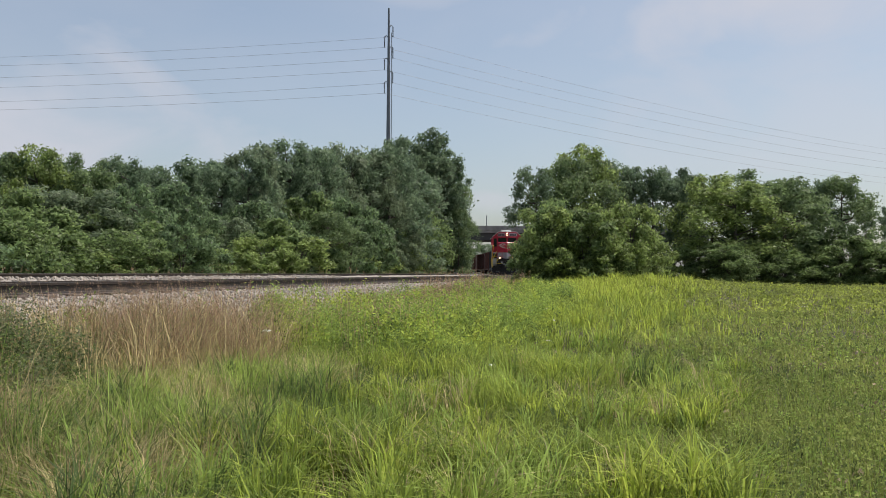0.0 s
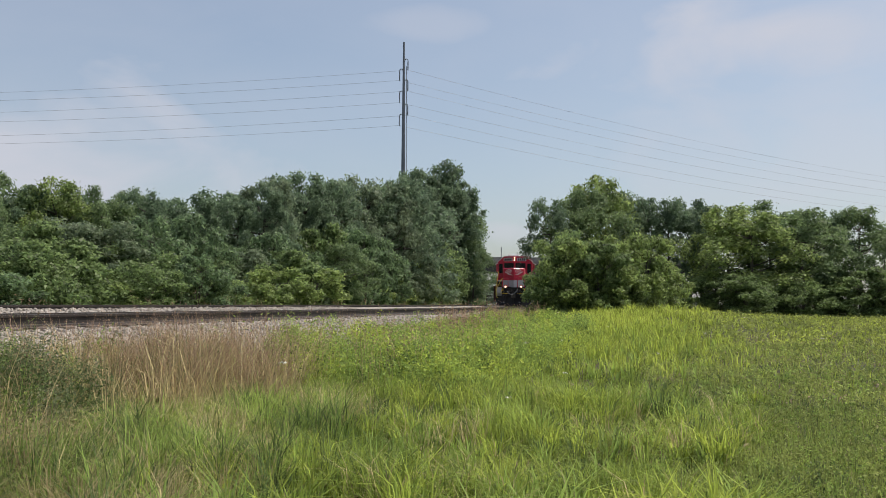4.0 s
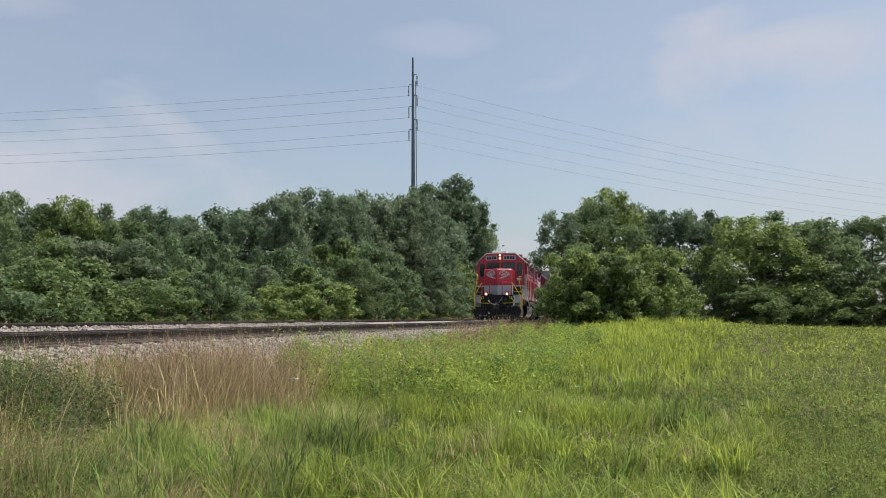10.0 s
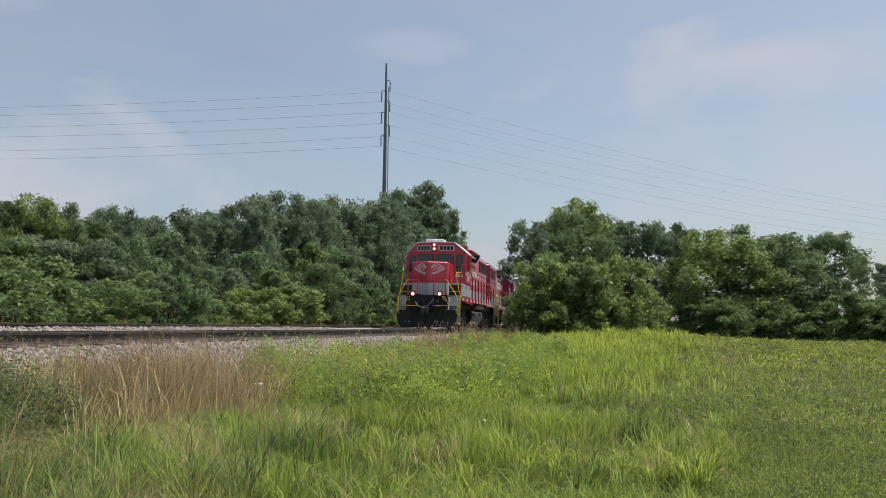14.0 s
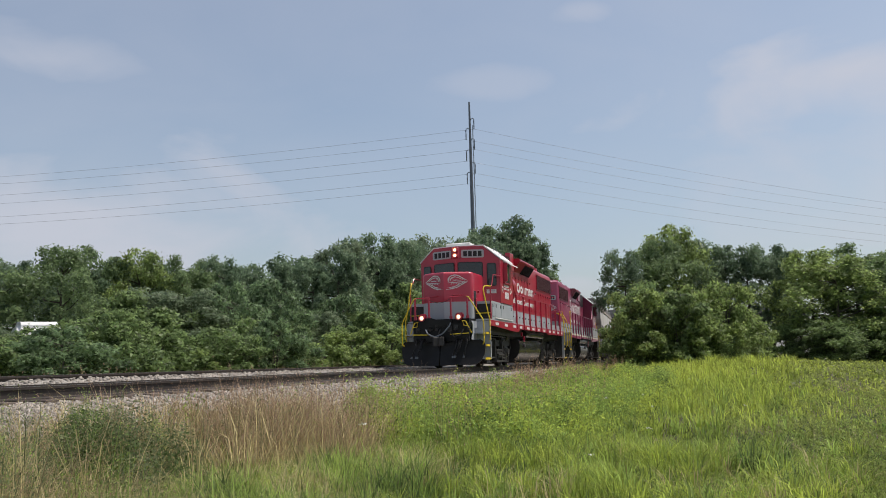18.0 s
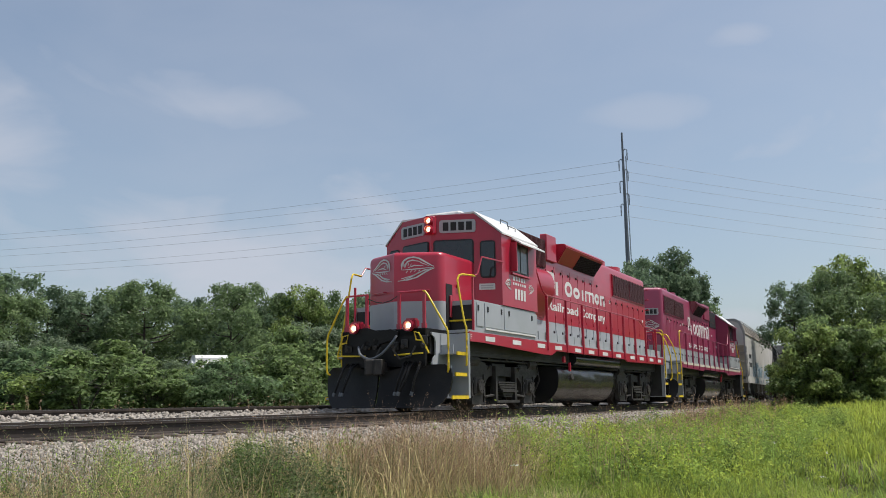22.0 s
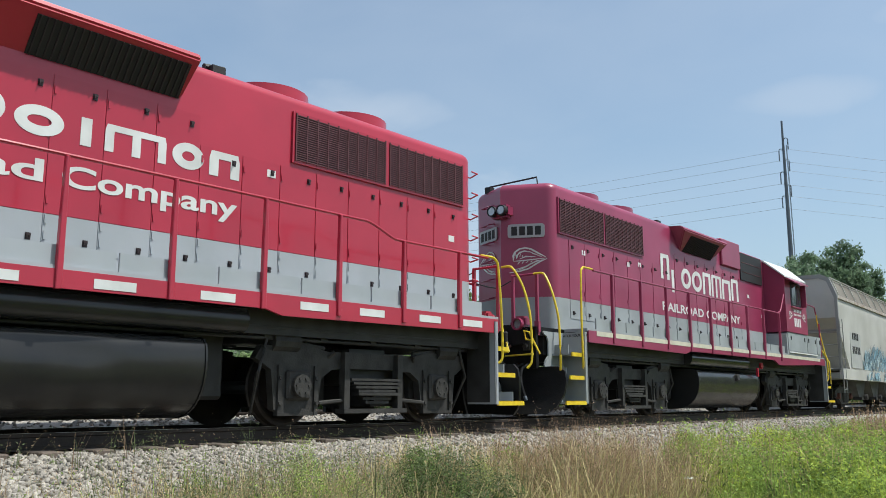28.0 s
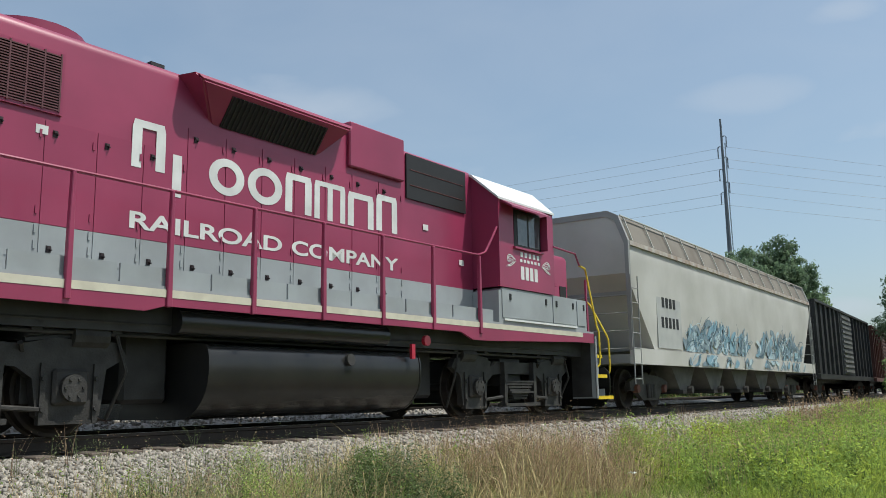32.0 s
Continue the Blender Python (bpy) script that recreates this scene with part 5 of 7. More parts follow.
# ---------------------------------------------------------------- freight cars
def car_truck(parent, yc):
    t = new("truck")
    t.parent = parent
    for s in (-1, 1):
        bm = bmesh.new()
        f = [(-1.25, 0.62), (-0.95, 0.70), (-0.35, 0.78), (0.35, 0.78), (0.95, 0.70), (1.25, 0.62), (1.2, 0.42), (0.85, 0.40), (0.45, 0.18), (-0.45, 0.18), (-0.85, 0.40), (-1.2, 0.42)]
        prism(bm, [(y + yc, z) for y, z in f], *sorted((s * 0.98, s * 1.10)), "x")
        for k in (-0.16, 0.0, 0.16):
            rod(bm, (s * 1.12, yc + k, 0.24), (s * 1.12, yc + k, 0.56), 0.06, 8)
        part("side_frame", bm, M["grime"], t)
        for yy in (-0.89, 0.89):
            bm = bmesh.new()
            wheel_mesh(bm, s * 0.85, yc + yy, 0.457, s)
            part("wheel", bm, M["wheel_steel"], t)
            bm = bmesh.new()
            rod(bm, (s * 1.05, yc + yy, 0.457), (s * 1.18, yc + yy, 0.457), 0.10, 12)
            part("bearing_cap", bm, M["rust"], t)
    bm = bmesh.new()
    box(bm, -1.0, 1.0, yc - 0.2, yc + 0.2, 0.45, 0.85)
    for yy in (-0.89, 0.89):
        rod(bm, (-0.9, yc + yy, 0.457), (0.9, yc + yy, 0.457), 0.08, 10)
    part("bolster", bm, M["grime"], t)


def coupler(parent, y, e):
    bm = bmesh.new()
    box(bm, -0.1, 0.1, *sorted((y - e * 0.5, y + e * 0.4)), 0.78, 1.0)
    box(bm, -0.2, 0.2, *sorted((y + e * 0.3, y + e * 0.55)), 0.76, 1.03)
    part("coupler", bm, M["grime"], parent)


def ladder(parent, x, y, z0, z1, w, axis, m_):
    bm = bmesh.new()
    for d in (0, w):
        p = (x, y + d) if axis == "y" else (x + d, y)
        rod(bm, (*p, z0), (*p, z1), 0.015, 6)
    z = z0 + 0.12
    while z < z1:
        q = (x, y + w) if axis == "y" else (x + w, y)
        rod(bm, (x, y, z), (*q, z), 0.012, 6)
        z += 0.34
    part("ladder", bm, m_, parent)


def hopper_car():
    """A long covered hopper; 18.8 m over the body."""
    H = new("hopper_car")
    hl = 9.40
    bm = bmesh.new()
    o = [(-1.08, 4.46), (-1.33, 4.34), (-1.545, 3.78), (-1.56, 3.4), (-1.50, 1.36), (1.50, 1.36), (1.56, 3.4), (1.545, 3.78), (1.33, 4.34), (1.08, 4.46)]
    def ring(y, zlow, w=1.0):
        return [bm.verts.new((x * w, y, max(z, zlow))) for x, z in o]
    ends = [(-hl + 0.02, 3.05), (-hl + 1.55, 1.36), (hl - 1.55, 1.36), (hl - 0.02, 3.05)]
    rings = [ring(y, z) for y, z in ends]
    for a, b in zip(rings, rings[1:]):
        for i in range(len(o)):
            j = (i + 1) % len(o)
            bm.faces.new((a[i], a[j], b[j], b[i]))
    bm.faces.new(rings[0][::-1])
    bm.faces.new(rings[-1])
    bmesh.ops.recalc_face_normals(bm, faces=bm.faces)
    body = smoothed(part("body", bm, M["hopper"], H, "dirty white hopper body"), 25)
    for e in (-1, 1):
        bm = bmesh.new()
        prism(bm, [(-1.57, 1.3), (-1.5, 1.3), (-1.49, 3.72), (-1.28, 4.28), (-1.04, 4.40), (1.04, 4.40), (1.28, 4.28), (1.49, 3.72), (1.5, 1.3), (1.57, 1.3), (1.59, 3.80), (1.37, 4.40), (1.10, 4.54), (-1.10, 4.54), (-1.37, 4.40), (-1.59, 3.80)], *sorted((e * hl, e * (hl - 0.10))), "y")
        part("end_post", bm, M["hopper_end"], H)
        bm = bmesh.new()
        prism(bm, [(-1.46, 2.6), (1.46, 2.6), (1.46, 3.72), (1.25, 4.28), (1.04, 4.38), (-1.04, 4.38), (-1.25, 4.28), (-1.46, 3.72)], *sorted((e * (hl - 0.35), e * (hl - 0.40))), "y")
        part("end_sheet", bm, M["hopper_end"], H, "gray end sheet")
        for s in (-1, 1):
            ladder(H, s * 1.60, e * hl - (0.45 if e > 0 else 0.0), 0.55, 3.0, 0.42, "y", M["hopper_end"])
        for z in (1.35, 1.75, 2.15, 2.55):
            bm = bmesh.new()
            rod(bm, (-1.5, e * hl, z), (1.5, e * hl, z), 0.014, 6)
            part("end_rung", bm, M["hopper_end"], H)
        bm = bmesh.new()
        box(bm, -1.5, 1.5, *sorted((e * (hl + 0.02), e * (hl - 1.9))), 1.02, 1.22)
        part("end_platform", bm, M["hopper_end"], H)
        coupler(H, e * hl, e)
        car_truck(H, e * 7.3)
    for s in (-1, 1):
        bm = bmesh.new()
        box(bm, *sorted((s * 1.50, s * 1.60)), -hl, hl, 1.0, 1.36)
        part("side_sill", bm, M["hopper"], H)
        bm = bmesh.new()
        box(bm, *sorted((s * 1.50, s * 1.60)), -hl + 0.1, hl - 0.1, 3.70, 3.80)
        part("top_rail", bm, M["hopper_rust"], H, "rust-stained top rail")
        bm = bmesh.new()
        for y in np.arange(-hl + 0.3, hl, 1.3):
            prism(bm, [(s * 1.57, 3.82), (s * 1.60, 3.82), (s * 1.39, 4.40), (s * 1.36, 4.40)], y - 0.018, y + 0.018, "y")
        rod(bm, (s * 1.38, -hl + 0.1, 4.41), (s * 1.38, hl - 0.1, 4.41), 0.022, 6)
        part("roof_rib", bm, M["hopper"], H, "pale ribs over the brown roof shoulder")
        bm = bmesh.new()
        prism(bm, [(s * 1.552, 3.81), (s * 1.338, 4.35), (s * 1.08, 4.47), (s * 1.0, 4.44), (s * 1.25, 4.28), (s * 1.45, 3.79)], -hl + 0.11, hl - 0.11, "y")
        part("roof_shoulder", bm, M["hopper_shoulder"], H, "dull brown roof shoulder")
        # marks and stencils as bars
        side_m = M["dark"]
        bm = bmesh.new()
        box(bm, *sorted((s * 1.50, s * 1.538)), -hl + 1.75, -hl + 3.45, 1.42, 2.82)
        part("mark_panel", bm, M["hopper_end2"], body, "gray panel behind the marks")
        for k in range(4):
            bm = bmesh.new()
            box(bm, *sorted((s * 1.52, s * 1.548)), -hl + 2.10 + k * 0.26, -hl + 2.26 + k * 0.26, 2.42, 2.66)
            part("lettering_bar", bm, side_m, body)
        for k in range(5):
            bm = bmesh.new()
            box(bm, *sorted((s * 1.52, s * 1.545)), -hl + 2.02 + k * 0.26, -hl + 2.18 + k * 0.26, 1.92, 2.18)
            part("figure_bar", bm, side_m, body)
        # sprayed strokes
        rng = random.Random(5)
        for k in range(290):
            wide = k < 170
            on_sill = k % 5 == 4
            mid, reach = ((-2.8, 2.9), (4.3, 3.1))[k % 2]
            c = mid + reach * rng.uniform(-1, 1)
            ln = rng.uniform(0.5, 1.1) if wide else rng.uniform(0.5, 1.5)
            ang = radians(rng.uniform(28, 72) * rng.choice((1, 1, 1, -1)))
            bend = rng.uniform(-0.9, 0.9)
            w_ = rng.uniform(0.12, 0.24) if wide else rng.uniform(0.016, 0.035)
            z_lo, z_hi = (1.03, 1.34) if on_sill else (1.40, 2.02 + 0.35 * math.cos((c - mid) / reach * 1.5) * rng.random())
            zc = rng.uniform(z_lo, z_hi)
            left, right = [], []
            for i in range(7):
                f = i / 6 - 0.5
                a = ang + bend * f * 2
                yy, zz = c + math.cos(a) * ln * f, zc + math.sin(a) * ln * f * 0.75
                q = w_ * (1 - 1.6 * f * f) / 2
                left.append((yy - math.sin(a) * q, max(z_lo, min(z_hi + 0.3 * (not on_sill), zz + math.cos(a) * q))))
                right.append((yy + math.sin(a) * q, max(z_lo - 0.0, min(z_hi + 0.3 * (not on_sill), zz - math.cos(a) * q))))
            lift = 0.0002 * k
            bm = bmesh.new()
            for i in range(6):
                quad = [left[i], left[i + 1], right[i + 1], right[i]]
                if max(v[1] for v in quad) - min(v[1] for v in quad) < 0.004:
                    continue
                bm.faces.new([bm.verts.new((s * (1.606 + lift) if on_sill else s * (1.5 + (zz - 1.36) * 0.0295 + 0.007 + lift), yy, zz)) for yy, zz in quad])
            bmesh.ops.remove_doubles(bm, verts=bm.verts, dist=0.0005)
            if not bm.faces:
                bm.free()
                continue
            r = bmesh.ops.extrude_face_region(bm, geom=bm.faces[:])
            bmesh.ops.translate(bm, vec=(s * 0.002, 0, 0), verts=[v for v in r["geom"] if isinstance(v, bmesh.types.BMVert)])
            part("paint_stroke", bm, M[rng.choice(("spray1", "spray3", "spray4", "spray4") if wide else ("spray2", "spray2", "spray1", "spray3"))], body)
    bm = bmesh.new()
    box(bm, -1.0, 1.0, -hl + 0.4, hl - 0.4, 4.40, 4.58)
    part("running_board", bm, M["hopper_roof"], H, "rusty roof walk and hatches")
    for k in range(5):
        bm = bmesh.new()
        yc = -5.2 + k * 2.6
        # bays in a darker paint that holds the shade under the car
        prism(bm, [(yc - 1.2, 1.3), (yc + 1.2, 1.3), (yc + 0.35, 0.42), (yc - 0.35, 0.42)], -1.25, 1.25, "x")
        b = part("hopper_bay", bm, M["hopper_bay"], H, "sloped outlet bay with its shade painted in")
        bm = bmesh.new()
        box(bm, -1.35, 1.35, yc - 0.4, yc + 0.4, 0.32, 0.42)
        rod(bm, (1.35, yc, 0.42), (1.48, yc, 0.42), 0.1, 10)
        rod(bm, (-1.48, yc, 0.42), (-1.35, yc, 0.42), 0.1, 10)
        part("gate", bm, M["grime"], b)
    H.scale = (1, 1, 1.025)
    return tagged(H, "long dirty-white covered hopper car with blue spray paint", "freight car")


def box_car(label, m_, m2, n_rib):
    """An exterior-post boxcar with a corrugated door; 18.4 m over the body."""
    B = new("boxcar")
    hl = 8.6
    bm = bmesh.new()
    prism(bm, [(-1.45, 1.0), (1.45, 1.0), (1.45, 4.15), (0.5, 4.40), (-0.5, 4.40), (-1.45, 4.15)], -hl, hl, "y")
    body = part("body", bm, m_, B)
    for s in (-1, 1):
        for k in range(n_rib):
            y = -hl + 0.1 + k * (2 * hl - 0.2) / (n_rib - 1)
            if abs(y) < 1.5:
                continue
            bm = bmesh.new()
            box(bm, *sorted((s * 1.45, s * 1.56)), y - 0.06, y + 0.06, 1.05, 4.12)
            part("side_post", bm, m_, body)
        bm = bmesh.new()
        box(bm, *sorted((s * 1.45, s * 1.52)), -1.5, 1.5, 1.1, 4.08)
        d = part("door", bm, m2, body, "ribbed sliding door")
        for k in range(12):
            bm = bmesh.new()
            box(bm, *sorted((s * 1.52, s * 1.57)), -1.45, 1.45, 1.2 + 0.24 * k, 1.32 + 0.24 * k)
            part("door_rib", bm, m2, d)
        bm = bmesh.new()
        box(bm, *sorted((s * 1.40, s * 1.58)), -hl, hl, 0.82, 1.02)
        part("side_sill", bm, m_, B)
        bm = bmesh.new()
        box(bm, *sorted((s * 1.40, s * 1.58)), -hl, hl, 4.10, 4.20)
        part("top_rail", bm, m_, B)
    for e in (-1, 1):
        for k in range(6):
            bm = bmesh.new()
            box(bm, -1.4, 1.4, *sorted((e * hl, e * (hl + 0.06))), 1.3 + 0.48 * k, 1.5 + 0.48 * k)
            part("end_rib", bm, m_, body)
        coupler(B, e * hl, e)
        car_truck(B, e * 6.6)
    bm = bmesh.new()
    box(bm, -0.35, 0.35, -hl, hl, 0.7, 1.0)
    part("centre_sill", bm, M["black"], B)
    return tagged(B, label, "freight car")


# hopper paint darkened for the shade below the body
M["hopper_bay"] = mat("shaded_bay_paint", (0.075, 0.072, 0.068), 0.8, col2=(0.13, 0.125, 0.115), scale=2)
M["hopper_rust"] = mat("rust_stained_rail", (0.30, 0.22, 0.17), 0.8, col2=(0.45, 0.42, 0.38), scale=3)
M["spray4"] = mat("gray_blue_spray_paint", (0.22, 0.28, 0.31), 0.6, col2=(0.16, 0.22, 0.26), scale=3)
M["hopper_end2"] = mat("fresh_gray_panel", (0.42, 0.42, 0.40), 0.6, col2=(0.35, 0.35, 0.34), scale=2)
M["hopper_shoulder"] = mat("dull_brown_shoulder", (0.135, 0.115, 0.095), 0.9, col2=(0.19, 0.17, 0.145), scale=1.0)
M["hopper_roof"] = mat("rusty_roof_walk", (0.25, 0.215, 0.18), 0.85, col2=(0.36, 0.33, 0.29), scale=1.2)
M["spray1"] = mat("blue_spray_paint", (0.24, 0.38, 0.45), 0.6, col2=(0.17, 0.29, 0.37), scale=3)
M["spray2"] = mat("dark_spray_paint", (0.05, 0.10, 0.13), 0.6, col2=(0.08, 0.14, 0.18), scale=3)
M["spray3"] = mat("pale_spray_paint", (0.50, 0.58, 0.60), 0.6, col2=(0.36, 0.48, 0.54), scale=3)
M["boxdoor"] = mat("gray_corrugated_door", (0.16, 0.16, 0.15), 0.6, col2=(0.09, 0.09, 0.09), scale=2)
HOPPER = hopper_car()
BOX1 = box_car("black boxcar with exterior posts and a gray ribbed door", M["boxcar"], M["boxdoor"], 15)
BOX2 = box_car("dull red-brown boxcar with exterior posts", M["rust"], M["rust"], 15)
BOX3 = copy_thing(BOX2, pose(0, 0, 0))
# each car with the place of its middle behind the train's front end
VEH = [(LOCO1, 9.0, 0), (LOCO2, 27.0, 180), (HOPPER, 45.85, 0), (BOX1, 65.1, 0), (BOX2, 84.1, 0), (BOX3, 103.1, 0)]

# ---------------------------------------------------------------- trees and bushes
def mesh_np(name, verts, faces, material, smooth_faces=False):
    """A mesh from arrays: verts (n, 3), faces (m, k)."""
    me = bpy.data.meshes.new(name)
    n, (m, k) = len(verts), faces.shape
    me.vertices.add(n)
    me.vertices.foreach_set("co", np.asarray(verts, np.float32).ravel())
    me.loops.add(m * k)
    me.loops.foreach_set("vertex_index", faces.astype(np.int32).ravel())
    me.polygons.add(m)
    me.polygons.foreach_set("loop_start", np.arange(0, m * k, k, dtype=np.int32))
    me.polygons.foreach_set("loop_total", np.full(m, k, dtype=np.int32))
    me.update(calc_edges=True)
    me.materials.append(material)
    return me


def leaf_quads(rng, centres, size, up=0.35, slim=0.5):
    """Diamond leaves of about the given length at the centres, tilted at random."""
    n = len(centres)
    d = rng.normal(size=(n, 3))
    d[:, 2] -= 0.3
    d /= np.linalg.norm(d, axis=1)[:, None]
    nor = rng.normal(size=(n, 3)) * (1 - up) + np.array([0, 0, 1.0]) * up * 2
    side = np.cross(d, nor)
    side /= np.linalg.norm(side, axis=1)[:, None] + 1e-9
    ln = (size * rng.uniform(0.6, 1.3, n))[:, None]
    a, b = d * ln / 2, side * ln * slim / 2
    v = np.stack([centres - a, centres + b - a * 0.2, centres + a, centres - b - a * 0.2], 1).reshape(-1, 3)
    return v, np.arange(4 * n).reshape(n, 4)


def leaf_faces(rng, centres, normals, size, slim=0.55):
    """Leaves that face along the normals, as small triangles."""
    n = len(centres)
    nor = normals + rng.normal(size=(n, 3)) * 0.42
    nor /= np.linalg.norm(nor, axis=1)[:, None] + 1e-9
    d = np.cross(nor, rng.normal(size=(n, 3)))
    d /= np.linalg.norm(d, axis=1)[:, None] + 1e-9
    side = np.cross(nor, d)
    ln = (size * rng.uniform(0.55, 1.35, n))[:, None]
    a, b = d * ln / 2, side * ln * slim / 2
    v = np.stack([centres - a * 0.7 - b * 1.1, centres - a * 0.7 + b * 1.1, centres + a], 1).reshape(-1, 3)
    return v, np.arange(3 * n).reshape(n, 3)


def make_tree(name, seed, h, r, leaves, leaf, material, base=0.25, clumps=60, stems=1, label="", slim=0.5, puff=(0.15, 0.30), ragged=0.38):
    """A tree or bush at the origin: tapered trunk with limbs, and a crown of leaf clumps with gaps."""
    rng = np.random.default_rng(seed)
    e = new(name)
    bm = bmesh.new()
    # clumps of leaves over an uneven egg-shaped crown, most of them near its outside
    c = []
    while len(c) < clumps:
        f = rng.uniform(0.0, 1.0) ** 0.85
        a = rng.uniform(0, 2 * math.pi)
        wide = r * math.sin(math.pi * (0.16 + 0.76 * f)) ** 0.7
        w = 1 + ragged * 1.6 * noise.noise((math.cos(a) * 1.5 + seed, math.sin(a) * 1.5, f * 3.2))
        rad = wide * w * (0.30 + 0.70 * rng.uniform() ** 0.45) * 0.86
        lift = ragged * 0.16 * h * noise.noise((math.cos(a) * rad / r * 2.2, math.sin(a) * rad / r * 2.2, seed * 1.7))
        c.append((math.cos(a) * rad, math.sin(a) * rad, h * (base * 0.7 + (0.95 - base * 0.7) * f) + (lift if f > 0.6 else 0)))
    c = np.array(c)
    for s in range(stems):
        lean = rng.normal(size=2) * (0.05 if stems == 1 else 0.25) * r
        top = h * rng.uniform(0.74, 0.86)
        pts = [(lean[0] * k * k, lean[1] * k * k, top * k - 0.15 * (k == 0)) for k in (0, 0.2, 0.45, 0.7, 1)]
        r0 = h * 0.016 / (1 if stems == 1 else 1.6)
        tube(bm, pts, [r0 * 1.25, r0, r0 * 0.75, r0 * 0.5, r0 * 0.15], 7)
        for k in rng.choice(len(c), 16 if stems == 1 else 5, replace=False):
            en = Vector(c[k])
            f = min(0.95, max(base * 0.6, (en.z - 0.5 * math.hypot(en.x, en.y)) / top))
            st = Vector((lean[0] * f * f, lean[1] * f * f, top * f))
            mid = st.lerp(en, 0.5) + Vector((0, 0, -0.05 * h * rng.uniform(0, 1)))
            tube(bm, [st, mid, en], [r0 * 0.42, r0 * 0.26, r0 * 0.08], 5)
    link("trunk", bm, M["bark"], e)
    size = rng.uniform(*puff, len(c)) * r
    pick = rng.choice(len(c), leaves, p=size ** 2 / (size ** 2).sum())
    d = rng.normal(size=(leaves, 3))
    d[:, 2] += 0.30
    d /= np.linalg.norm(d, axis=1)[:, None]
    # each clump is itself lobed, with sprays that reach out of it
    lobe = np.array([noise.noise((float(v[0]) * 2.6 + 7.3 * k, float(v[1]) * 2.6, float(v[2]) * 2.6)) for v, k in zip(d, pick)])
    depth = rng.uniform(0.12, 1.0, leaves) ** 0.5 * (0.92 + 0.85 * lobe)
    pos = c[pick] + d * (size[pick] * depth)[:, None] * np.array([1, 1, 0.8])
    pos[:, 2] -= 0.10 * size[pick] * depth ** 2
    nrm = d * 0.8 + np.array([0.10, 0, 0.22]) + rng.normal(size=(leaves, 3)) * 0.28
    ok = pos[:, 2] > 0.05
    v, f = leaf_faces(rng, pos[ok], nrm[ok], leaf, slim)
    crown = new("crown", mesh_np("crown", v, f, material))
    crown.parent = e
    tagged(crown, kind="stuff")
    return tagged(e, label, "tree" if stems == 1 else "bush")


def leafmat(name, a, b, tr=0.60, isl=0.36):
    return mat(name, a, 0.48, col2=b, scale=0.55, island=isl, spec=0.34, trans=tr)


M["leaf1"] = leafmat("mid_green_leaves", (0.214, 0.298, 0.132), (0.146, 0.212, 0.098))
M["leaf2"] = leafmat("dark_green_leaves", (0.196, 0.276, 0.158), (0.136, 0.202, 0.121))
M["leaf3"] = leafmat("yellow_green_leaves", (0.300, 0.388, 0.120), (0.190, 0.262, 0.092), isl=0.55)
M["leaf4"] = leafmat("grey_green_leaves", (0.238, 0.302, 0.178), (0.168, 0.226, 0.138))
M["leaf5"] = leafmat("bush_leaves", (0.228, 0.315, 0.118), (0.142, 0.208, 0.082), isl=0.6)
M["leaf6"] = leafmat("dark_bush_leaves", (0.186, 0.274, 0.128), (0.118, 0.182, 0.090), isl=0.6)

KIND = {
    "round": make_tree("tree", 11, 10, 3.5, 13500, 0.25, M["leaf1"], 0.14, 80, label="broad green deciduous tree at the edge of the wood"),
    "round_b": make_tree("tree", 21, 10, 3.4, 13500, 0.235, M["leaf1"], 0.12, 90, label="rounded green tree with a lobed crown in the wood"),
    "dark": make_tree("tree", 12, 10, 3.2, 13500, 0.245, M["leaf2"], 0.12, 84, label="dark green tree with an uneven crown in the tree line"),
    "dark_b": make_tree("tree", 22, 10, 3.0, 13000, 0.25, M["leaf2"], 0.10, 70, label="narrow dark green tree in the tree line", puff=(0.18, 0.32)),
    "lacy": make_tree("tree", 13, 10, 3.1, 9500, 0.23, M["leaf2"], 0.30, 44, label="tall tree with an open lacy crown and visible limbs", puff=(0.13, 0.24), ragged=0.5),
    "light": make_tree("tree", 14, 10, 3.5, 13000, 0.26, M["leaf3"], 0.10, 76, label="lighter yellow-green tree in the tree line"),
    "sumac": make_tree("tree", 15, 10, 3.4, 9500, 0.46, M["leaf4"], 0.10, 60, label="tree with long drooping grey-green compound leaves", slim=0.24, puff=(0.17, 0.30)),
    "far": make_tree("tree", 19, 10, 3.6, 7000, 0.34, M["leaf2"], 0.08, 70, label="green tree standing deep in the wood"),
    "bush": make_tree("bush", 16, 4, 2.4, 9000, 0.20, M["leaf5"], 0.02, 64, stems=5, label="dense leafy green bush beside the railway", puff=(0.14, 0.27)),
    "bush_light": make_tree("bush", 17, 4, 2.3, 8500, 0.205, M["leaf3"], 0.02, 56, stems=5, label="bright green leafy bush beside the railway", puff=(0.14, 0.28), ragged=0.5),
    "bush_dark": make_tree("bush", 18, 4, 2.4, 9000, 0.20, M["leaf6"], 0.02, 64, stems=5, label="dark green bush at the foot of the trees", puff=(0.14, 0.27)),
    "bush_tall": make_tree("bush", 23, 4, 1.9, 8000, 0.23, M["leaf5"], 0.02, 46, stems=4, label="tall leafy bush with upright sprays beside the railway", puff=(0.14, 0.26), ragged=0.6, slim=0.42),
}
SIZE = {"bush": (4, 2.4), "bush_light": (4, 2.3), "bush_dark": (4, 2.4), "bush_tall": (4, 1.9)}
_used = set()


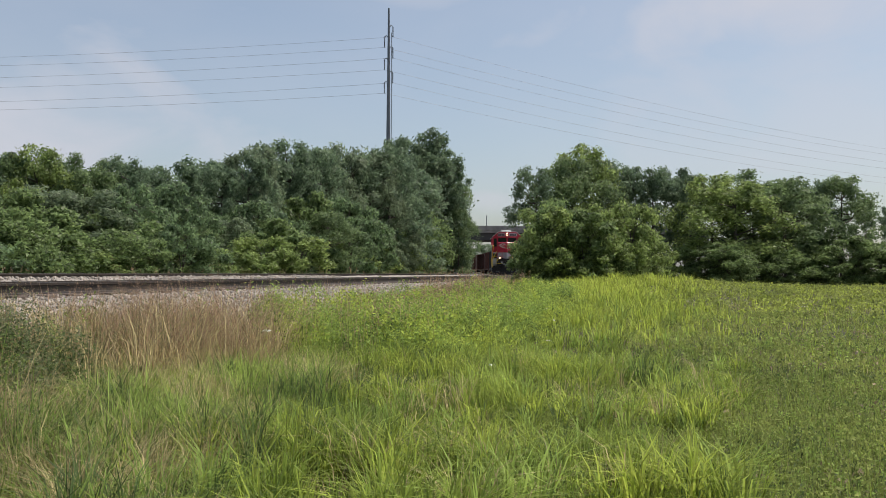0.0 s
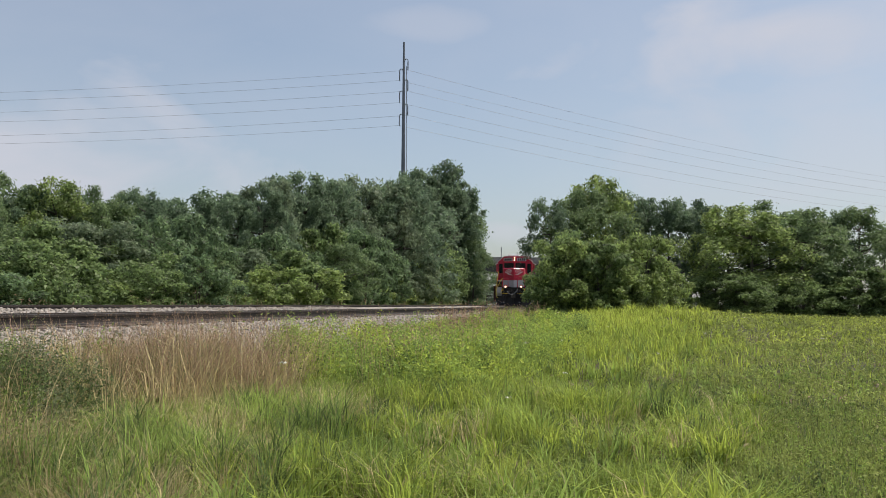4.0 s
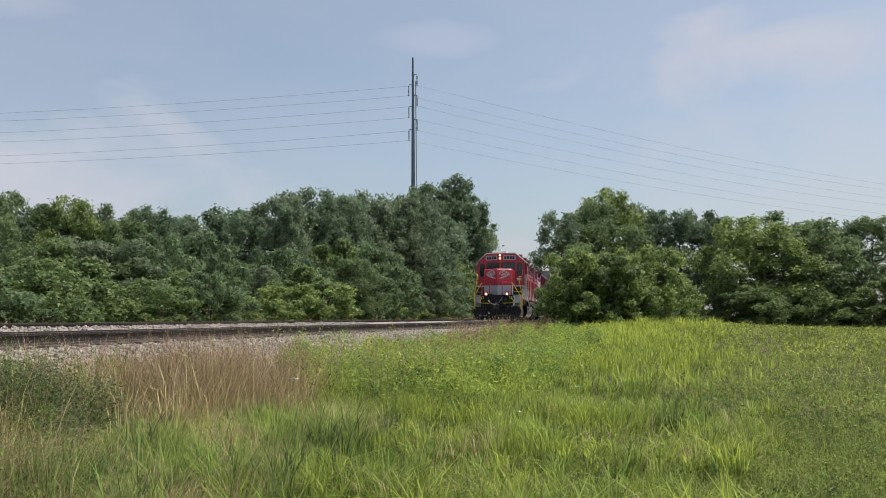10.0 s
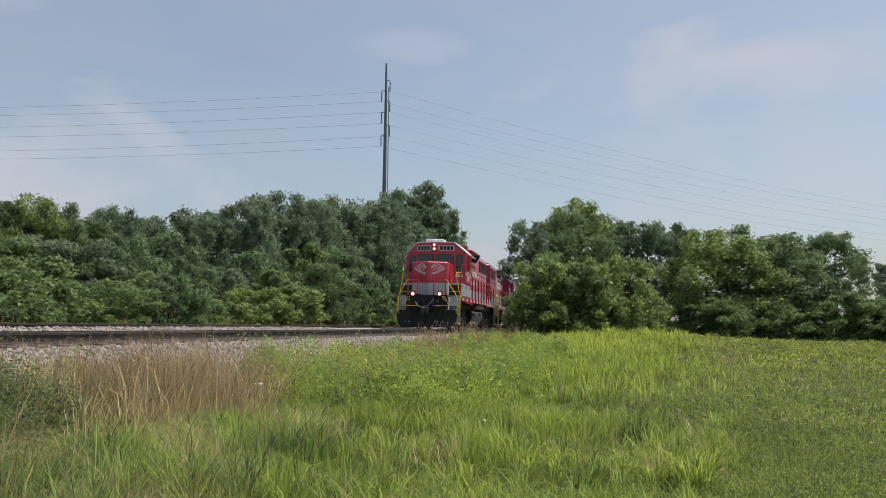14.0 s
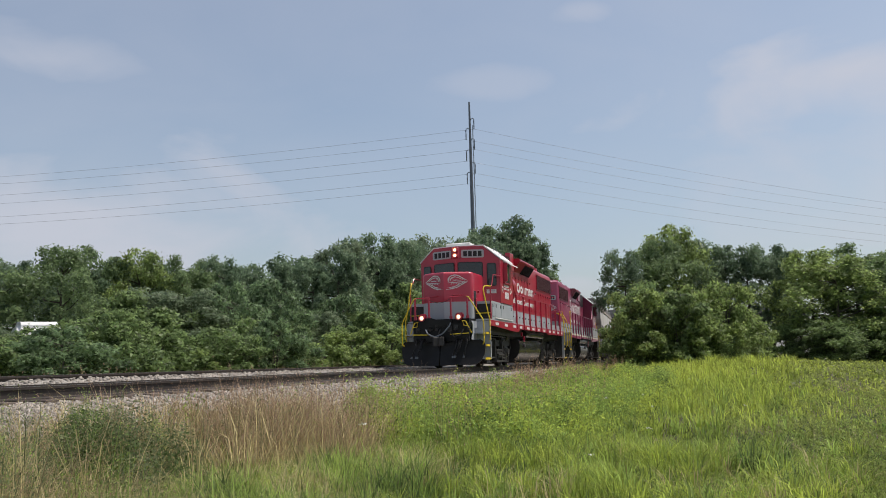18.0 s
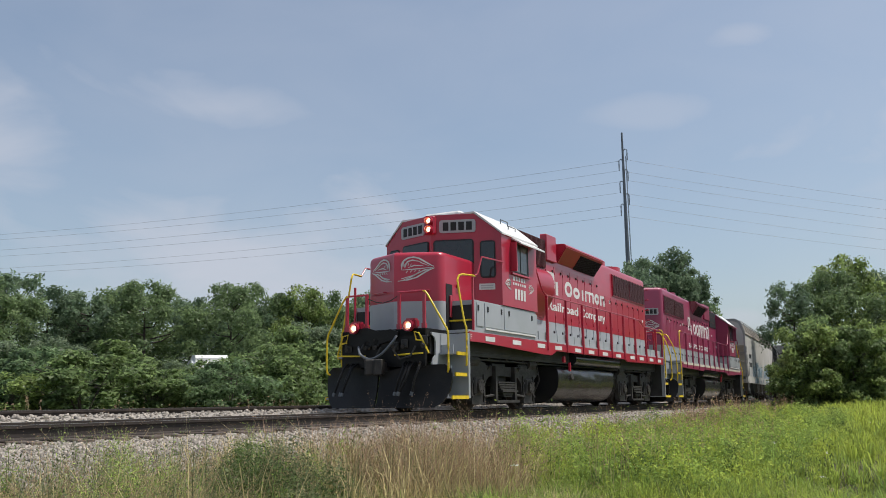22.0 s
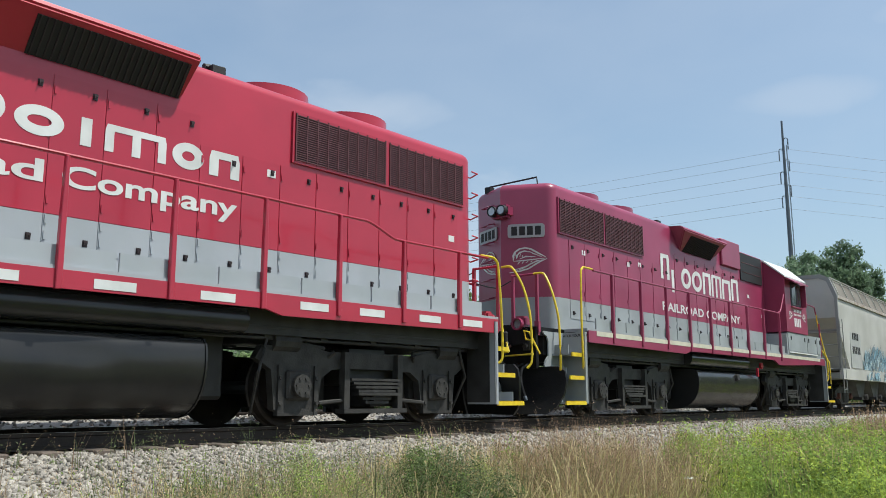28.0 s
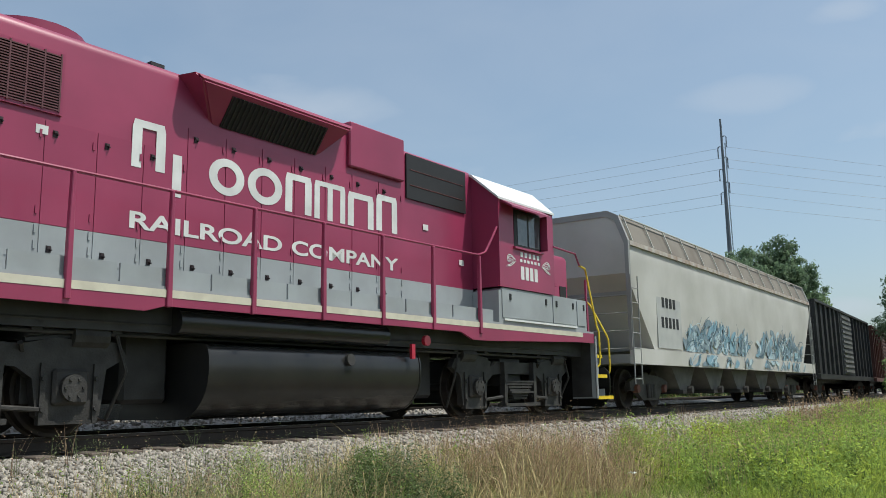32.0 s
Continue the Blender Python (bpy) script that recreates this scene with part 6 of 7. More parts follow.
def plant(kind, x, y, h, spread=None):
    """A tree of a kind at a place with its height and the radius of its crown."""
    h0, r0 = SIZE.get(kind, (10, 3.4))
    sc = h / h0 * 1.05
    sx = min(sc * 1.4, max(sc / 1.2, spread * 1.07 / r0)) if spread else sc
    m = pose(x, y, ground_z(x, y), 0, 0, (x * 77.7 + y * 31.3) % 360)
    if kind in _used:
        ob = copy_thing(KIND[kind], m)
    else:
        ob = KIND[kind]
        ob.matrix_basis = m
        _used.add(kind)
    ob.scale = (sx, sx, sc)
    return ob


def bearing(az, r):
    return -r * math.sin(radians(az)), r * math.cos(radians(az))


def grove(kinds, az0, az1, r0, r1, n, e0, e1, spread, seed):
    """n trees between two bearings seen from the field, their tops at elevations e0 to e1 degrees."""
    rng = random.Random(seed)
    for i in range(n):
        f = (i + rng.uniform(0.2, 0.8)) / n
        r = r0 + (r1 - r0) * f + rng.uniform(-2, 2)
        x, y = bearing(az0 + (az1 - az0) * f, r)
        top = 0.21 + r * math.tan(radians(rng.uniform(e0, e1)))
        if 42.6 < az0 + (az1 - az0) * f < 50.4 and r < 43:
            top = min(top, 0.21 + r * math.tan(radians(2.5)))
        plant(rng.choice(kinds), x, y, top - ground_z(x, y), spread * rng.uniform(0.85, 1.2))


# height of the wood's skyline over the horizon, in degrees, by bearing
SKYLINE = ((90, 7.8), (62, 7.8), (58.6, 7.9), (57.0, 6.9), (55, 7.1), (51, 7.7), (49.8, 8.2), (48.6, 7.0), (45.3, 7.6), (42.6, 7.4), (40.3, 7.6), (38.7, 6.8), (35.3, 7.2), (33.4, 6.9), (31.1, 7.4), (29.4, 7.2), (27.6, 8.1), (25.8, 8.3), (23.5, 8.4), (20.2, 8.1), (18.0, 8.4), (14.5, 8.4),
           (10.1, 4.1), (9.0, 7.0), (7.5, 6.7), (5.8, 8.3), (4.4, 7.1), (1.5, 7.0), (-1.4, 6.4), (-4.8, 6.2), (-6.5, 5.9), (-9.7, 6.2), (-10.6, 5.8), (-11.4, 3.9), (-12.5, 4.2), (-20, 4.5), (-60, 5.0))


def skyline(az):
    return float(np.interp(-az, [-a for a, _ in SKYLINE], [e for _, e in SKYLINE]))


def wood(kinds, az0, az1, r0, r1, step, drop, spread, seed):
    """A row of trees whose tops follow the skyline, each up to drop degrees below it."""
    rng = random.Random(seed)
    n = max(1, round(abs(az1 - az0) / step))
    for i in range(n):
        f = (i + rng.uniform(0.25, 0.75)) / n
        az = az0 + (az1 - az0) * f
        r = r0 + (r1 - r0) * f + rng.uniform(-2, 2)
        x, y = bearing(az, r)
        e = skyline(az) - drop * rng.uniform(0, 1)
        plant(rng.choice(kinds), x, y, 0.21 + r * math.tan(radians(e)) - ground_z(x, y), spread * rng.uniform(0.8, 1.2))


# wood beyond the line
grove(["far"], 16, 6.5, 215, 245, 11, 1.5, 2.2, 7.0, 31)
wood(["round", "dark", "lacy", "round_b"], 76, 44, 42, 50, 2.3, 0.7, 2.5, 1)
wood(["round", "dark", "lacy", "light", "round_b", "lacy"], 44, 27.5, 52, 60, 1.35, 0.7, 2.2, 2)
wood(["far"], 84, 28, 56, 72, 3.6, 1.6, 3.8, 3)
wood(["dark_b", "sumac", "dark", "dark_b"], 28, 18.2, 64, 86, 1.15, 0.5, 2.5, 4)
wood(["far"], 26, 17, 78, 98, 1.5, 1.6, 4.0, 5)
grove(["bush", "bush_light", "bush_dark", "bush_tall"], 88, 50, 22.5, 25.5, 16, 1.4, 3.6, 1.9, 6)
grove(["bush", "bush_light", "bush_dark", "bush_tall"], 50, 24, 25.5, 47, 24, 1.2, 3.4, 1.9, 16)
grove(["bush_tall", "bush_dark", "sumac", "bush"], 72, 40, 33, 42, 18, 2.6, 4.8, 2.3, 7)
grove(["bush_tall", "bush_dark", "sumac", "round_b"], 40, 21, 44, 64, 18, 2.8, 5.0, 2.4, 17)
grove(["bush", "bush_dark", "sumac", "bush_light"], 27, 17, 58, 88, 13, 1.4, 4.4, 2.6, 18)
grove(["bush", "round_b", "bush_dark"], 20, 16.4, 92, 108, 7, 2.2, 5.4, 3.4, 19)
grove(["round", "sumac", "bush"], 17.4, 15.3, 116, 126, 5, 3.0, 5.0, 3.2, 9)
for _az, _r, _e, _k, _w in ((16.4, 118, 9.4, "lacy", 5.4), (17.5, 117, 8.9, "lacy", 4.6), (15.5, 119, 8.7, "lacy", 4.4), (15.6, 121, 8.3, "dark", 4.2), (17.8, 112, 8.3, "dark", 4.4), (14.9, 124, 6.6, "round", 2.9), (14.4, 121, 5.0, "dark", 2.6), (14.0, 119, 4.2, "round_b", 2.2), (16.4, 122, 8.0, "dark", 4.4), (17.2, 122, 7.6, "round", 3.6),
                            # this side of the line
                            (5.75, 61, 8.3, "light", 2.0), (8.9, 57, 6.9, "dark", 1.6), (7.6, 58, 6.6, "round", 2.2), (6.4, 59, 7.4, "round_b", 2.4), (4.6, 63, 7.3, "dark", 2.2)):
    _x, _y = bearing(_az, _r)
    plant(_k, _x, _y, 0.21 + _r * math.tan(radians(_e)) - ground_z(_x, _y), _w)
grove(["bush_tall", "bush_light", "bush_light", "light", "bush"], 8.6, 2.6, 43, 48, 11, 2.4, 4.9, 1.6, 20)
grove(["bush", "bush_light"], 9.0, 1.0, 45, 52, 7, 1.2, 2.8, 1.7, 28)
wood(["dark", "dark_b", "lacy"], 3.8, -2.4, 63, 67, 1.0, 0.4, 2.3, 23)
wood(["light", "round", "round_b"], -1.6, -7.2, 58, 62, 1.5, 0.6, 2.8, 24)
wood(["round", "dark", "round_b"], -6.5, -10.6, 62, 66, 1.2, 0.4, 2.4, 25)
wood(["lacy", "dark"], -10.9, -14, 70, 74, 1.2, 0.6, 1.5, 32)
wood(["far"], -14, -40, 66, 75, 3.0, 0.8, 4.0, 26)
grove(["bush_tall", "bush", "bush", "bush_light"], 3.0, -16, 54, 60, 22, 0.4, 2.2, 2.2, 27)
for _k, _ob in KIND.items():
    if _k not in _used:
        plant(_k, -30, 40, SIZE.get(_k, (10, 3))[0] * 0.7)

# ---------------------------------------------------------------- pole line, bridge, far things
def steel_pole():
    x, y = bearing(18.74, 120)
    e = new("transmission_pole")
    e.matrix_basis = pose(x, y, ground_z(x, y))
    top = 0.21 + 120 * math.tan(radians(17.26)) - ground_z(x, y)
    bm = bmesh.new()
    tube(bm, [(0, 0, -0.3), (0, 0, top * 0.5), (0, 0, top)], [0.42, 0.30, 0.13], 12)
    smoothed(part("shaft", bm, M["galv"], e))
    bm = bmesh.new()
    for d in (-0.12, 0.12):
        rod(bm, (0.55, d, 3), (0.42, d, top - 3.5), 0.03, 5)
    z = 4.0
    while z < top - 4:
        rod(bm, (0.5, -0.12, z), (0.5, 0.12, z), 0.03, 5)
        z += 1.2
    part("ladder", bm, M["galv"], e)
    ends = []
    for s, drops in ((1, (2.7, 5.7, 9.2)), (-1, (4.1, 7.3, 10.6))):
        for d in drops:
            bm = bmesh.new()
            pipe(bm, [(0, 0, top - d), (s * 0.35, 0, top - d + 0.25), (s * 0.62, 0, top - d + 0.1)], 0.06, 6)
            a = part("arm", bm, M["galv"], e)
            bm = bmesh.new()
            for k in range(8):
                rod(bm, (s * 0.62, 0, top - d - 0.02 - 0.18 * k), (s * 0.62, 0, top - d - 0.13 - 0.18 * k), 0.09, 8)
            rod(bm, (s * 0.62, 0, top - d + 0.1), (s * 0.62, 0, top - d - 1.45), 0.03, 6)
            part("insulator", bm, M["galv"], a)
            ends.append(Vector((x + s * 0.62, y, ground_z(x, y) + top - d - 1.4)))
    tagged(e, "tall gray tubular steel transmission pole above the trees", "power pole")
    return ends


def wire(a, b, sag):
    bm = bmesh.new()
    pts = []
    for k in range(33):
        f = k / 32
        p = a.lerp(b, f)
        p.z -= sag * 4 * f * (1 - f)
        pts.append(p)
    tube(bm, pts, [0.015] * 33, 4)
    return tagged(part("power_line", bm, M["wire"], None), "thin overhead power line sagging from the steel pole", "power line", "power lines")


M["wire"] = mat("weathered_cable", (0.20, 0.21, 0.23), 0.5)
_ends = steel_pole()
for _i, _p in enumerate(_ends):
    wire(_p, Vector((-205 + _i, 74, _p.z - 1.0 + 0.2 * _i)), 2.6)
    wire(_p, Vector((112 + _i, 279, _p.z - 3.0)), 4.2)


def overpass():
    cx, cy, th = track(176)
    e = new("road_overpass")
    e.matrix_basis = pose(cx, cy, -0.3, 0, 0, th + 4)
    bm = bmesh.new()
    box(bm, -30, 45, -6, 6, 8.6, 9.1)
    part("deck", bm, M["concrete"], e)
    for k in range(5):
        bm = bmesh.new()
        box(bm, -30, 45, -5.4 + 2.6 * k, -5.0 + 2.6 * k, 7.1, 8.6)
        part("girder", bm, M["girder"], e, "dark steel bridge girder")
    for s in (-1, 1):
        bm = bmesh.new()
        box(bm, -30, 45, s * 6 - 0.15, s * 6 + 0.15, 9.1, 9.95)
        part("parapet", bm, M["concrete"], e)
    for x in (-6.6, 8.0):
        bm = bmesh.new()
        box(bm, x - 0.6, x + 0.6, -6, 6, 6.3, 7.1)
        p = part("pier_cap", bm, M["concrete"], e)
        for y in (-5, 0, 5):
            bm = bmesh.new()
            rod(bm, (x, y, -0.3), (x, y, 6.3), 0.5, 14)
            part("column", bm, M["concrete"], p)
    bm = bmesh.new()
    box(bm, -7.5, -5.7, -6.6, 6.6, -0.5, 2.6)
    part("crash_wall", bm, M["concrete"], e, "pale concrete crash wall at the pier's foot")
    for x in (-5, -1.5):
        bm = bmesh.new()
        rod(bm, (x, -5.8, 9.1), (x, -5.8, 14.0 if x < -4 else 12), 0.09, 6)
        part("sign_post", bm, M["galv"], e)
    return tagged(e, "concrete road bridge on dark girders crossing the railway", "bridge")


M["girder"] = mat("dark_girder_steel", (0.06, 0.06, 0.06), 0.7)
overpass()


def parked_van():
    x, y = bearing(46.4, 42)
    e = new("parked_van")
    e.matrix_basis = pose(x, y, ground_z(x, y), 0, 0, 52)
    e.scale = (0.9, 1.0, 1.5)
    bm = bmesh.new()
    prism(bm, [(-2.4, 0.45), (2.5, 0.45), (2.5, 1.05), (1.7, 1.25), (1.1, 1.86), (0.6, 2.02), (-0.4, 2.1), (-1.8, 2.06), (-2.25, 1.92), (-2.45, 1.2)], -0.95, 0.95, "x")
    soften(bm, 0.16, 3, 20)
    part("body", bm, M["white"], e)
    for s in (-1, 1):
        for a, b in ((-2.1, -1.0), (-0.9, 0.2), (0.3, 1.1)):
            bm = bmesh.new()
            box(bm, *sorted((s * 0.93, s * 0.965)), a, b, 1.3, 1.8)
            part("window", bm, M["glass"], e)
        for yy in (-1.5, 1.6):
            bm = bmesh.new()
            rod(bm, (s * 0.75, yy, 0.34), (s * 0.97, yy, 0.34), 0.34, 16)
            part("wheel", bm, M["black"], e)
    return tagged(e, "white van parked behind the trackside bushes", "van")


parked_van()


def pipe_fence():
    e = new("pipe_fence")
    bm = bmesh.new()
    pts = []
    for s in np.arange(2, 46, 4.0):
        x, y, _ = track(s, -13.5)
        pts.append((x, y, 0.75))
    pipe(bm, pts, 0.04, 6)
    part("rail", bm, M["fence"], e)
    for p in pts[::2]:
        bm = bmesh.new()
        rod(bm, (p[0], p[1], ground_z(p[0], p[1])), p, 0.04, 6)
        part("post", bm, M["fence"], e)
    return tagged(e, "pale green pipe rail half hidden in the bushes", "fence")


M["fence"] = mat("pale_green_pipe", (0.22, 0.27, 0.16), 0.6)
pipe_fence()


# ---------------------------------------------------------------- ground cover
def tris_blades(rng, base, h, w, lean, bend=0.5, turn=None):
    """Tapered bent blades: 3 triangles each."""
    n = len(base)
    a = rng.uniform(0, 2 * np.pi, n) if turn is None else turn
    d = np.stack([np.cos(a), np.sin(a), np.zeros(n)], 1)
    sd = np.stack([-np.sin(a), np.cos(a), np.zeros(n)], 1) * (w[:, None] / 2)
    ln = (lean * rng.uniform(0.2, 1.3, n))[:, None]
    up = np.array([0, 0, 1.0])
    mid = base + up * (h * 0.58)[:, None] + d * ln * (h * 0.35)[:, None]
    tip = base + up * (h * (1 - 0.35 * np.minimum(1, ln[:, 0])))[:, None] + d * ln * h[:, None] * (0.6 + bend)
    v = np.stack([base - sd, base + sd, mid + sd * 0.8, mid - sd * 0.8, tip], 1).reshape(-1, 3)
    k = np.arange(n)[:, None] * 5
    f = np.concatenate([k + [0, 1, 2], k + [0, 2, 3], k + [3, 2, 4]], 1).reshape(-1, 3)
    return v, f


def tufts(rng, centres, per, spread, h, w, lean):
    """Tufts of blades that lean out from their centres."""
    c = np.repeat(centres, per, 0)
    a = rng.uniform(0, 2 * np.pi, len(c))
    d = np.abs(rng.normal(0, spread, len(c)))
    b = c + np.stack([np.cos(a) * d, np.sin(a) * d, np.zeros(len(c))], 1)
    return tris_blades(rng, b, np.repeat(h, per) * rng.uniform(0.55, 1.15, len(c)), np.repeat(w, per) * rng.uniform(0.7, 1.3, len(c)), lean, 0.6, a + rng.normal(0, 0.5, len(c)))


def scatter(rng, count, az0, az1, r0, r1, keep, power=1.0, ragged=1.0):
    """Points over a fan of ground in front of the field's edge, kept by a test on (x, y, n) whose borders are ragged."""
    az = np.radians(rng.uniform(az0, az1, count))
    r = r0 + (r1 - r0) * rng.uniform(0, 1, count) ** power
    x, y = -r * np.sin(az), r * np.cos(az)
    n = x - (P0 + KAP * y * y / 2)
    wave = np.array([(noise.noise((float(a) * 0.9, float(b) * 0.9, 1.5)), noise.noise((float(a) * 0.9, float(b) * 0.9, 8.5))) for a, b in zip(x, y)]) * ragged
    jx, jy = rng.normal(0, 0.22 * ragged, count) + wave[:, 0] * 0.9, rng.normal(0, 0.45 * ragged, count) * (0.5 + r / 20) + wave[:, 1] * 1.6
    k = keep(x + jx, y + jy, n + jx * 0.5) & (n > 2.3)
    x, y, n, r = x[k], y[k], n[k], r[k]
    z = np.array([max(ground_z(float(a), float(b)), bed_z(float(c)) - 0.02 if -7 < c < 3.9 else -9) for a, b, c in zip(x, y, n)])
    return np.stack([x, y, z], 1), r, n


def patch(xy, sc, off):
    """Smooth patchiness from 0 to 1 over places."""
    return np.array([0.5 + 0.5 * noise.noise((float(a) * sc + off, float(b) * sc, off)) for a, b in xy[:, :2]])


def stuff(name, v, f, material, label, category):
    ob = new(name, mesh_np(name, v, f, material))
    return tagged(ob, label, category, kind="stuff")


def grassmat(name, a, b, sc=0.4, tr=0.4, isl=0.5):
    return mat(name, a, 0.6, col2=b, scale=sc, island=isl, spec=0.12, trans=tr * 1.15)


M["lush"] = grassmat("lush_grass", (0.332, 0.410, 0.081), (0.207, 0.279, 0.056))
M["bright"] = grassmat("sunlit_tall_grass", (0.458, 0.532, 0.101), (0.330, 0.409, 0.074))
M["fieldg"] = grassmat("field_herbs", (0.323, 0.370, 0.108), (0.220, 0.266, 0.079))
M["straw"] = grassmat("dry_straw_grass", (0.530, 0.451, 0.239), (0.382, 0.318, 0.170), 0.8, 0.3)
M["seed"] = grassmat("brown_seed_heads", (0.440, 0.308, 0.209), (0.319, 0.220, 0.149), 0.8, 0.3)
M["weed"] = grassmat("green_weeds", (0.353, 0.462, 0.112), (0.222, 0.319, 0.080))
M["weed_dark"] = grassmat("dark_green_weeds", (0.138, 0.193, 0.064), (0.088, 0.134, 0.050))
M["weed_gray"] = grassmat("gray_green_weeds", (0.212, 0.249, 0.122), (0.133, 0.164, 0.083))
M["flower"] = mat("white_flower_heads", (0.7, 0.7, 0.62), 0.7)
M["dead"] = grassmat("dead_leaves", (0.34, 0.27, 0.17), (0.22, 0.17, 0.11), 2.0, 0.2)


def stalks(rng, centres, h, per, spread, width, lean):
    """Stems of a plant that fan out from its foot; gives blades and, for each stem, points along it."""
    c = np.repeat(centres, per, 0)
    a = rng.uniform(0, 2 * np.pi, len(c))
    d = np.abs(rng.normal(0, spread, len(c)))
    out = np.stack([np.cos(a), np.sin(a), np.zeros(len(c))], 1)
    b = c + out * d[:, None]
    hh = np.repeat(h, per) * rng.uniform(0.6, 1.1, len(c))
    k = rng.uniform(0.1, 1.0, len(c)) * lean
    up = np.array([0, 0, 1.0])
    def along(f):
        return b + up * (hh * f)[:, None] + out * (k * hh * f ** 1.7)[:, None]
    sd = np.stack([-np.sin(a), np.cos(a), np.zeros(len(c))], 1) * (np.repeat(width, per) / 2)[:, None]
    m1, m2, tip = along(0.35), along(0.7), along(1.0)
    v = np.stack([b - sd, b + sd, m1 + sd, m1 - sd, m2 + sd * 0.7, m2 - sd * 0.7, tip], 1).reshape(-1, 3)
    i = np.arange(len(c))[:, None] * 7
    f = np.concatenate([i + [0, 1, 2], i + [0, 2, 3], i + [3, 2, 4], i + [3, 4, 5], i + [5, 4, 6]], 1).reshape(-1, 3)
    return (v, f), along, len(c), hh


def seeding(rng, p, h, per, w, stem_m, head_m, size, label, spread=0.07, lean=0.35, heads=7):
    """Grass stems with loose seed heads in their upper third."""
    sm, along, n, hh = stalks(rng, p, h, per, spread, w, lean)
    stuff("seeding_grass", *sm, M[stem_m], label, "grass")
    q = []
    for k in range(heads):
        f = rng.uniform(0.68, 1.04, n)
        q.append(along(f) + rng.normal(0, 1, (n, 3)) * (hh * 0.045 * (1.25 - f))[:, None] * 0.6)
    stuff("seed_heads", *leaf_quads(rng, np.concatenate(q), size, slim=0.4), M[head_m], label, "grass")


def leafy(rng, p, h, per, w, material, size, leaves, label, spread=0.10, lean=0.4, slim=0.36, tip=False):
    """Leafy weeds: fanned stems with leaves all along."""
    sm, along, n, hh = stalks(rng, p, h, per, spread, w, lean)
    stuff("weed_stems", *sm, M[material], label, "weeds")
    q = []
    for k in range(leaves):
        f = rng.uniform(0.12, 1.0, n)
        q.append(along(f) + rng.normal(0, 1, (n, 3)) * (0.5 * size + 0.035 * hh * (1.3 - f))[:, None])
    stuff("weed_leaves", *leaf_quads(rng, np.concatenate(q), size, slim=slim), M[material], label, "weeds")


def ground_cover():
    rng = np.random.default_rng(7)
    U = rng.uniform
    def rise(p, r, e0, e1, lo, hi):
        """Heights that bring the tips to about e0 to e1 degrees below eye level."""
        return np.clip(0.21 - r * np.tan(np.radians(U(e0, e1, len(p)))) - p[:, 2], lo, hi)
    edge = lambda y: -1.3 + 0.05 * y
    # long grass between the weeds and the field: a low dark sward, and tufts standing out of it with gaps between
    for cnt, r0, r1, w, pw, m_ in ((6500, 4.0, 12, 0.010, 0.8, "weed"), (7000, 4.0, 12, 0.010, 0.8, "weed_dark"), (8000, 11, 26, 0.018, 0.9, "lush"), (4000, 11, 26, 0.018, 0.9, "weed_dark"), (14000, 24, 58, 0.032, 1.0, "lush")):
        p, r, n = scatter(rng, cnt, -6, 62, r0, r1, lambda x, y, n: (n > 4.3) & (x < edge(y)) & (y > 2), pw, 1.5)
        h = U(0.08, 0.26, len(p)) * (0.5 + 1.0 * patch(p, 0.6, 2.0))
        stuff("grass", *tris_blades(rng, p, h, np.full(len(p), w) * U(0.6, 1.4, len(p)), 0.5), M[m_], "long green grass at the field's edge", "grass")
    for cnt, r0, r1, w, per, m_, lab in ((1300, 4.0, 13, 0.0125, 40, "lush", "arching tufts of green grass"), (560, 4.0, 13, 0.0125, 38, "bright", "arching tufts of yellow-green grass"), (600, 4.0, 13, 0.0125, 38, "weed", "deep green grass tufts"), (520, 4.0, 13, 0.010, 32, "weed_dark", "dark green grass tufts"),
                                         (560, 4.0, 13, 0.007, 18, "straw", "tufts of dead straw in the grass"), (1500, 12, 34, 0.020, 16, "lush", "arching tufts of green grass"), (1000, 12, 34, 0.020, 14, "bright", "arching tufts of yellow-green grass"), (600, 12, 34, 0.020, 14, "weed", "deep green grass tufts")):
        p, r, n = scatter(rng, cnt, -5, 56, r0, r1, lambda x, y, n: (n > 4.5) & (x < edge(y) + 0.6) & (y > 2), 0.8, 2.0)
        k = patch(p, 0.9, {"lush": 31.0, "bright": 35.0, "weed": 39.0, "weed_dark": 43.0, "straw": 47.0}[m_]) > 0.42
        p = p[k]
        h = U(0.20, 0.62, len(p)) * (0.5 + 0.8 * patch(p, 0.5, 4.0))
        stuff("grass_tufts", *tufts(rng, p, per, 0.05, h, np.full(len(p), w), 0.8), M[m_], lab, "grass")
    # dead straw under the long grass nearest the brown bank
    p, r, n = scatter(rng, 170, 24, 62, 4.5, 10, lambda x, y, n: (n > 4.2) & (n < 7.0) & (y > 2.2) & (y < 8.5), 0.9, 2.0)
    stuff("grass_tufts", *tufts(rng, p, 26, 0.09, U(0.22, 0.55, len(p)), np.full(len(p), 0.006), 1.1), M["straw"], "tufts of dead straw in the grass", "grass")
    for cnt, m_, w, lab in ((360, "weed_dark", 0.010, "dark olive grass tufts below the bank"), (520, "weed", 0.010, "deep green grass tufts below the bank"), (380, "straw", 0.006, "tufts of dead straw in the grass")):
        p, r, n = scatter(rng, cnt * 2, 22, 62, 4.3, 10, lambda x, y, n: (n > 4.2) & (n < 7.2) & (y > 2.2) & (y < 9.5), 0.9, 1.6)
        k = patch(p, 1.1, 61.0 + w * 900) > 0.46
        p = p[k]
        stuff("grass_tufts", *tufts(rng, p, 34, 0.06, U(0.3, 0.7, len(p)), np.full(len(p), w), 0.75), M[m_], lab, "grass")
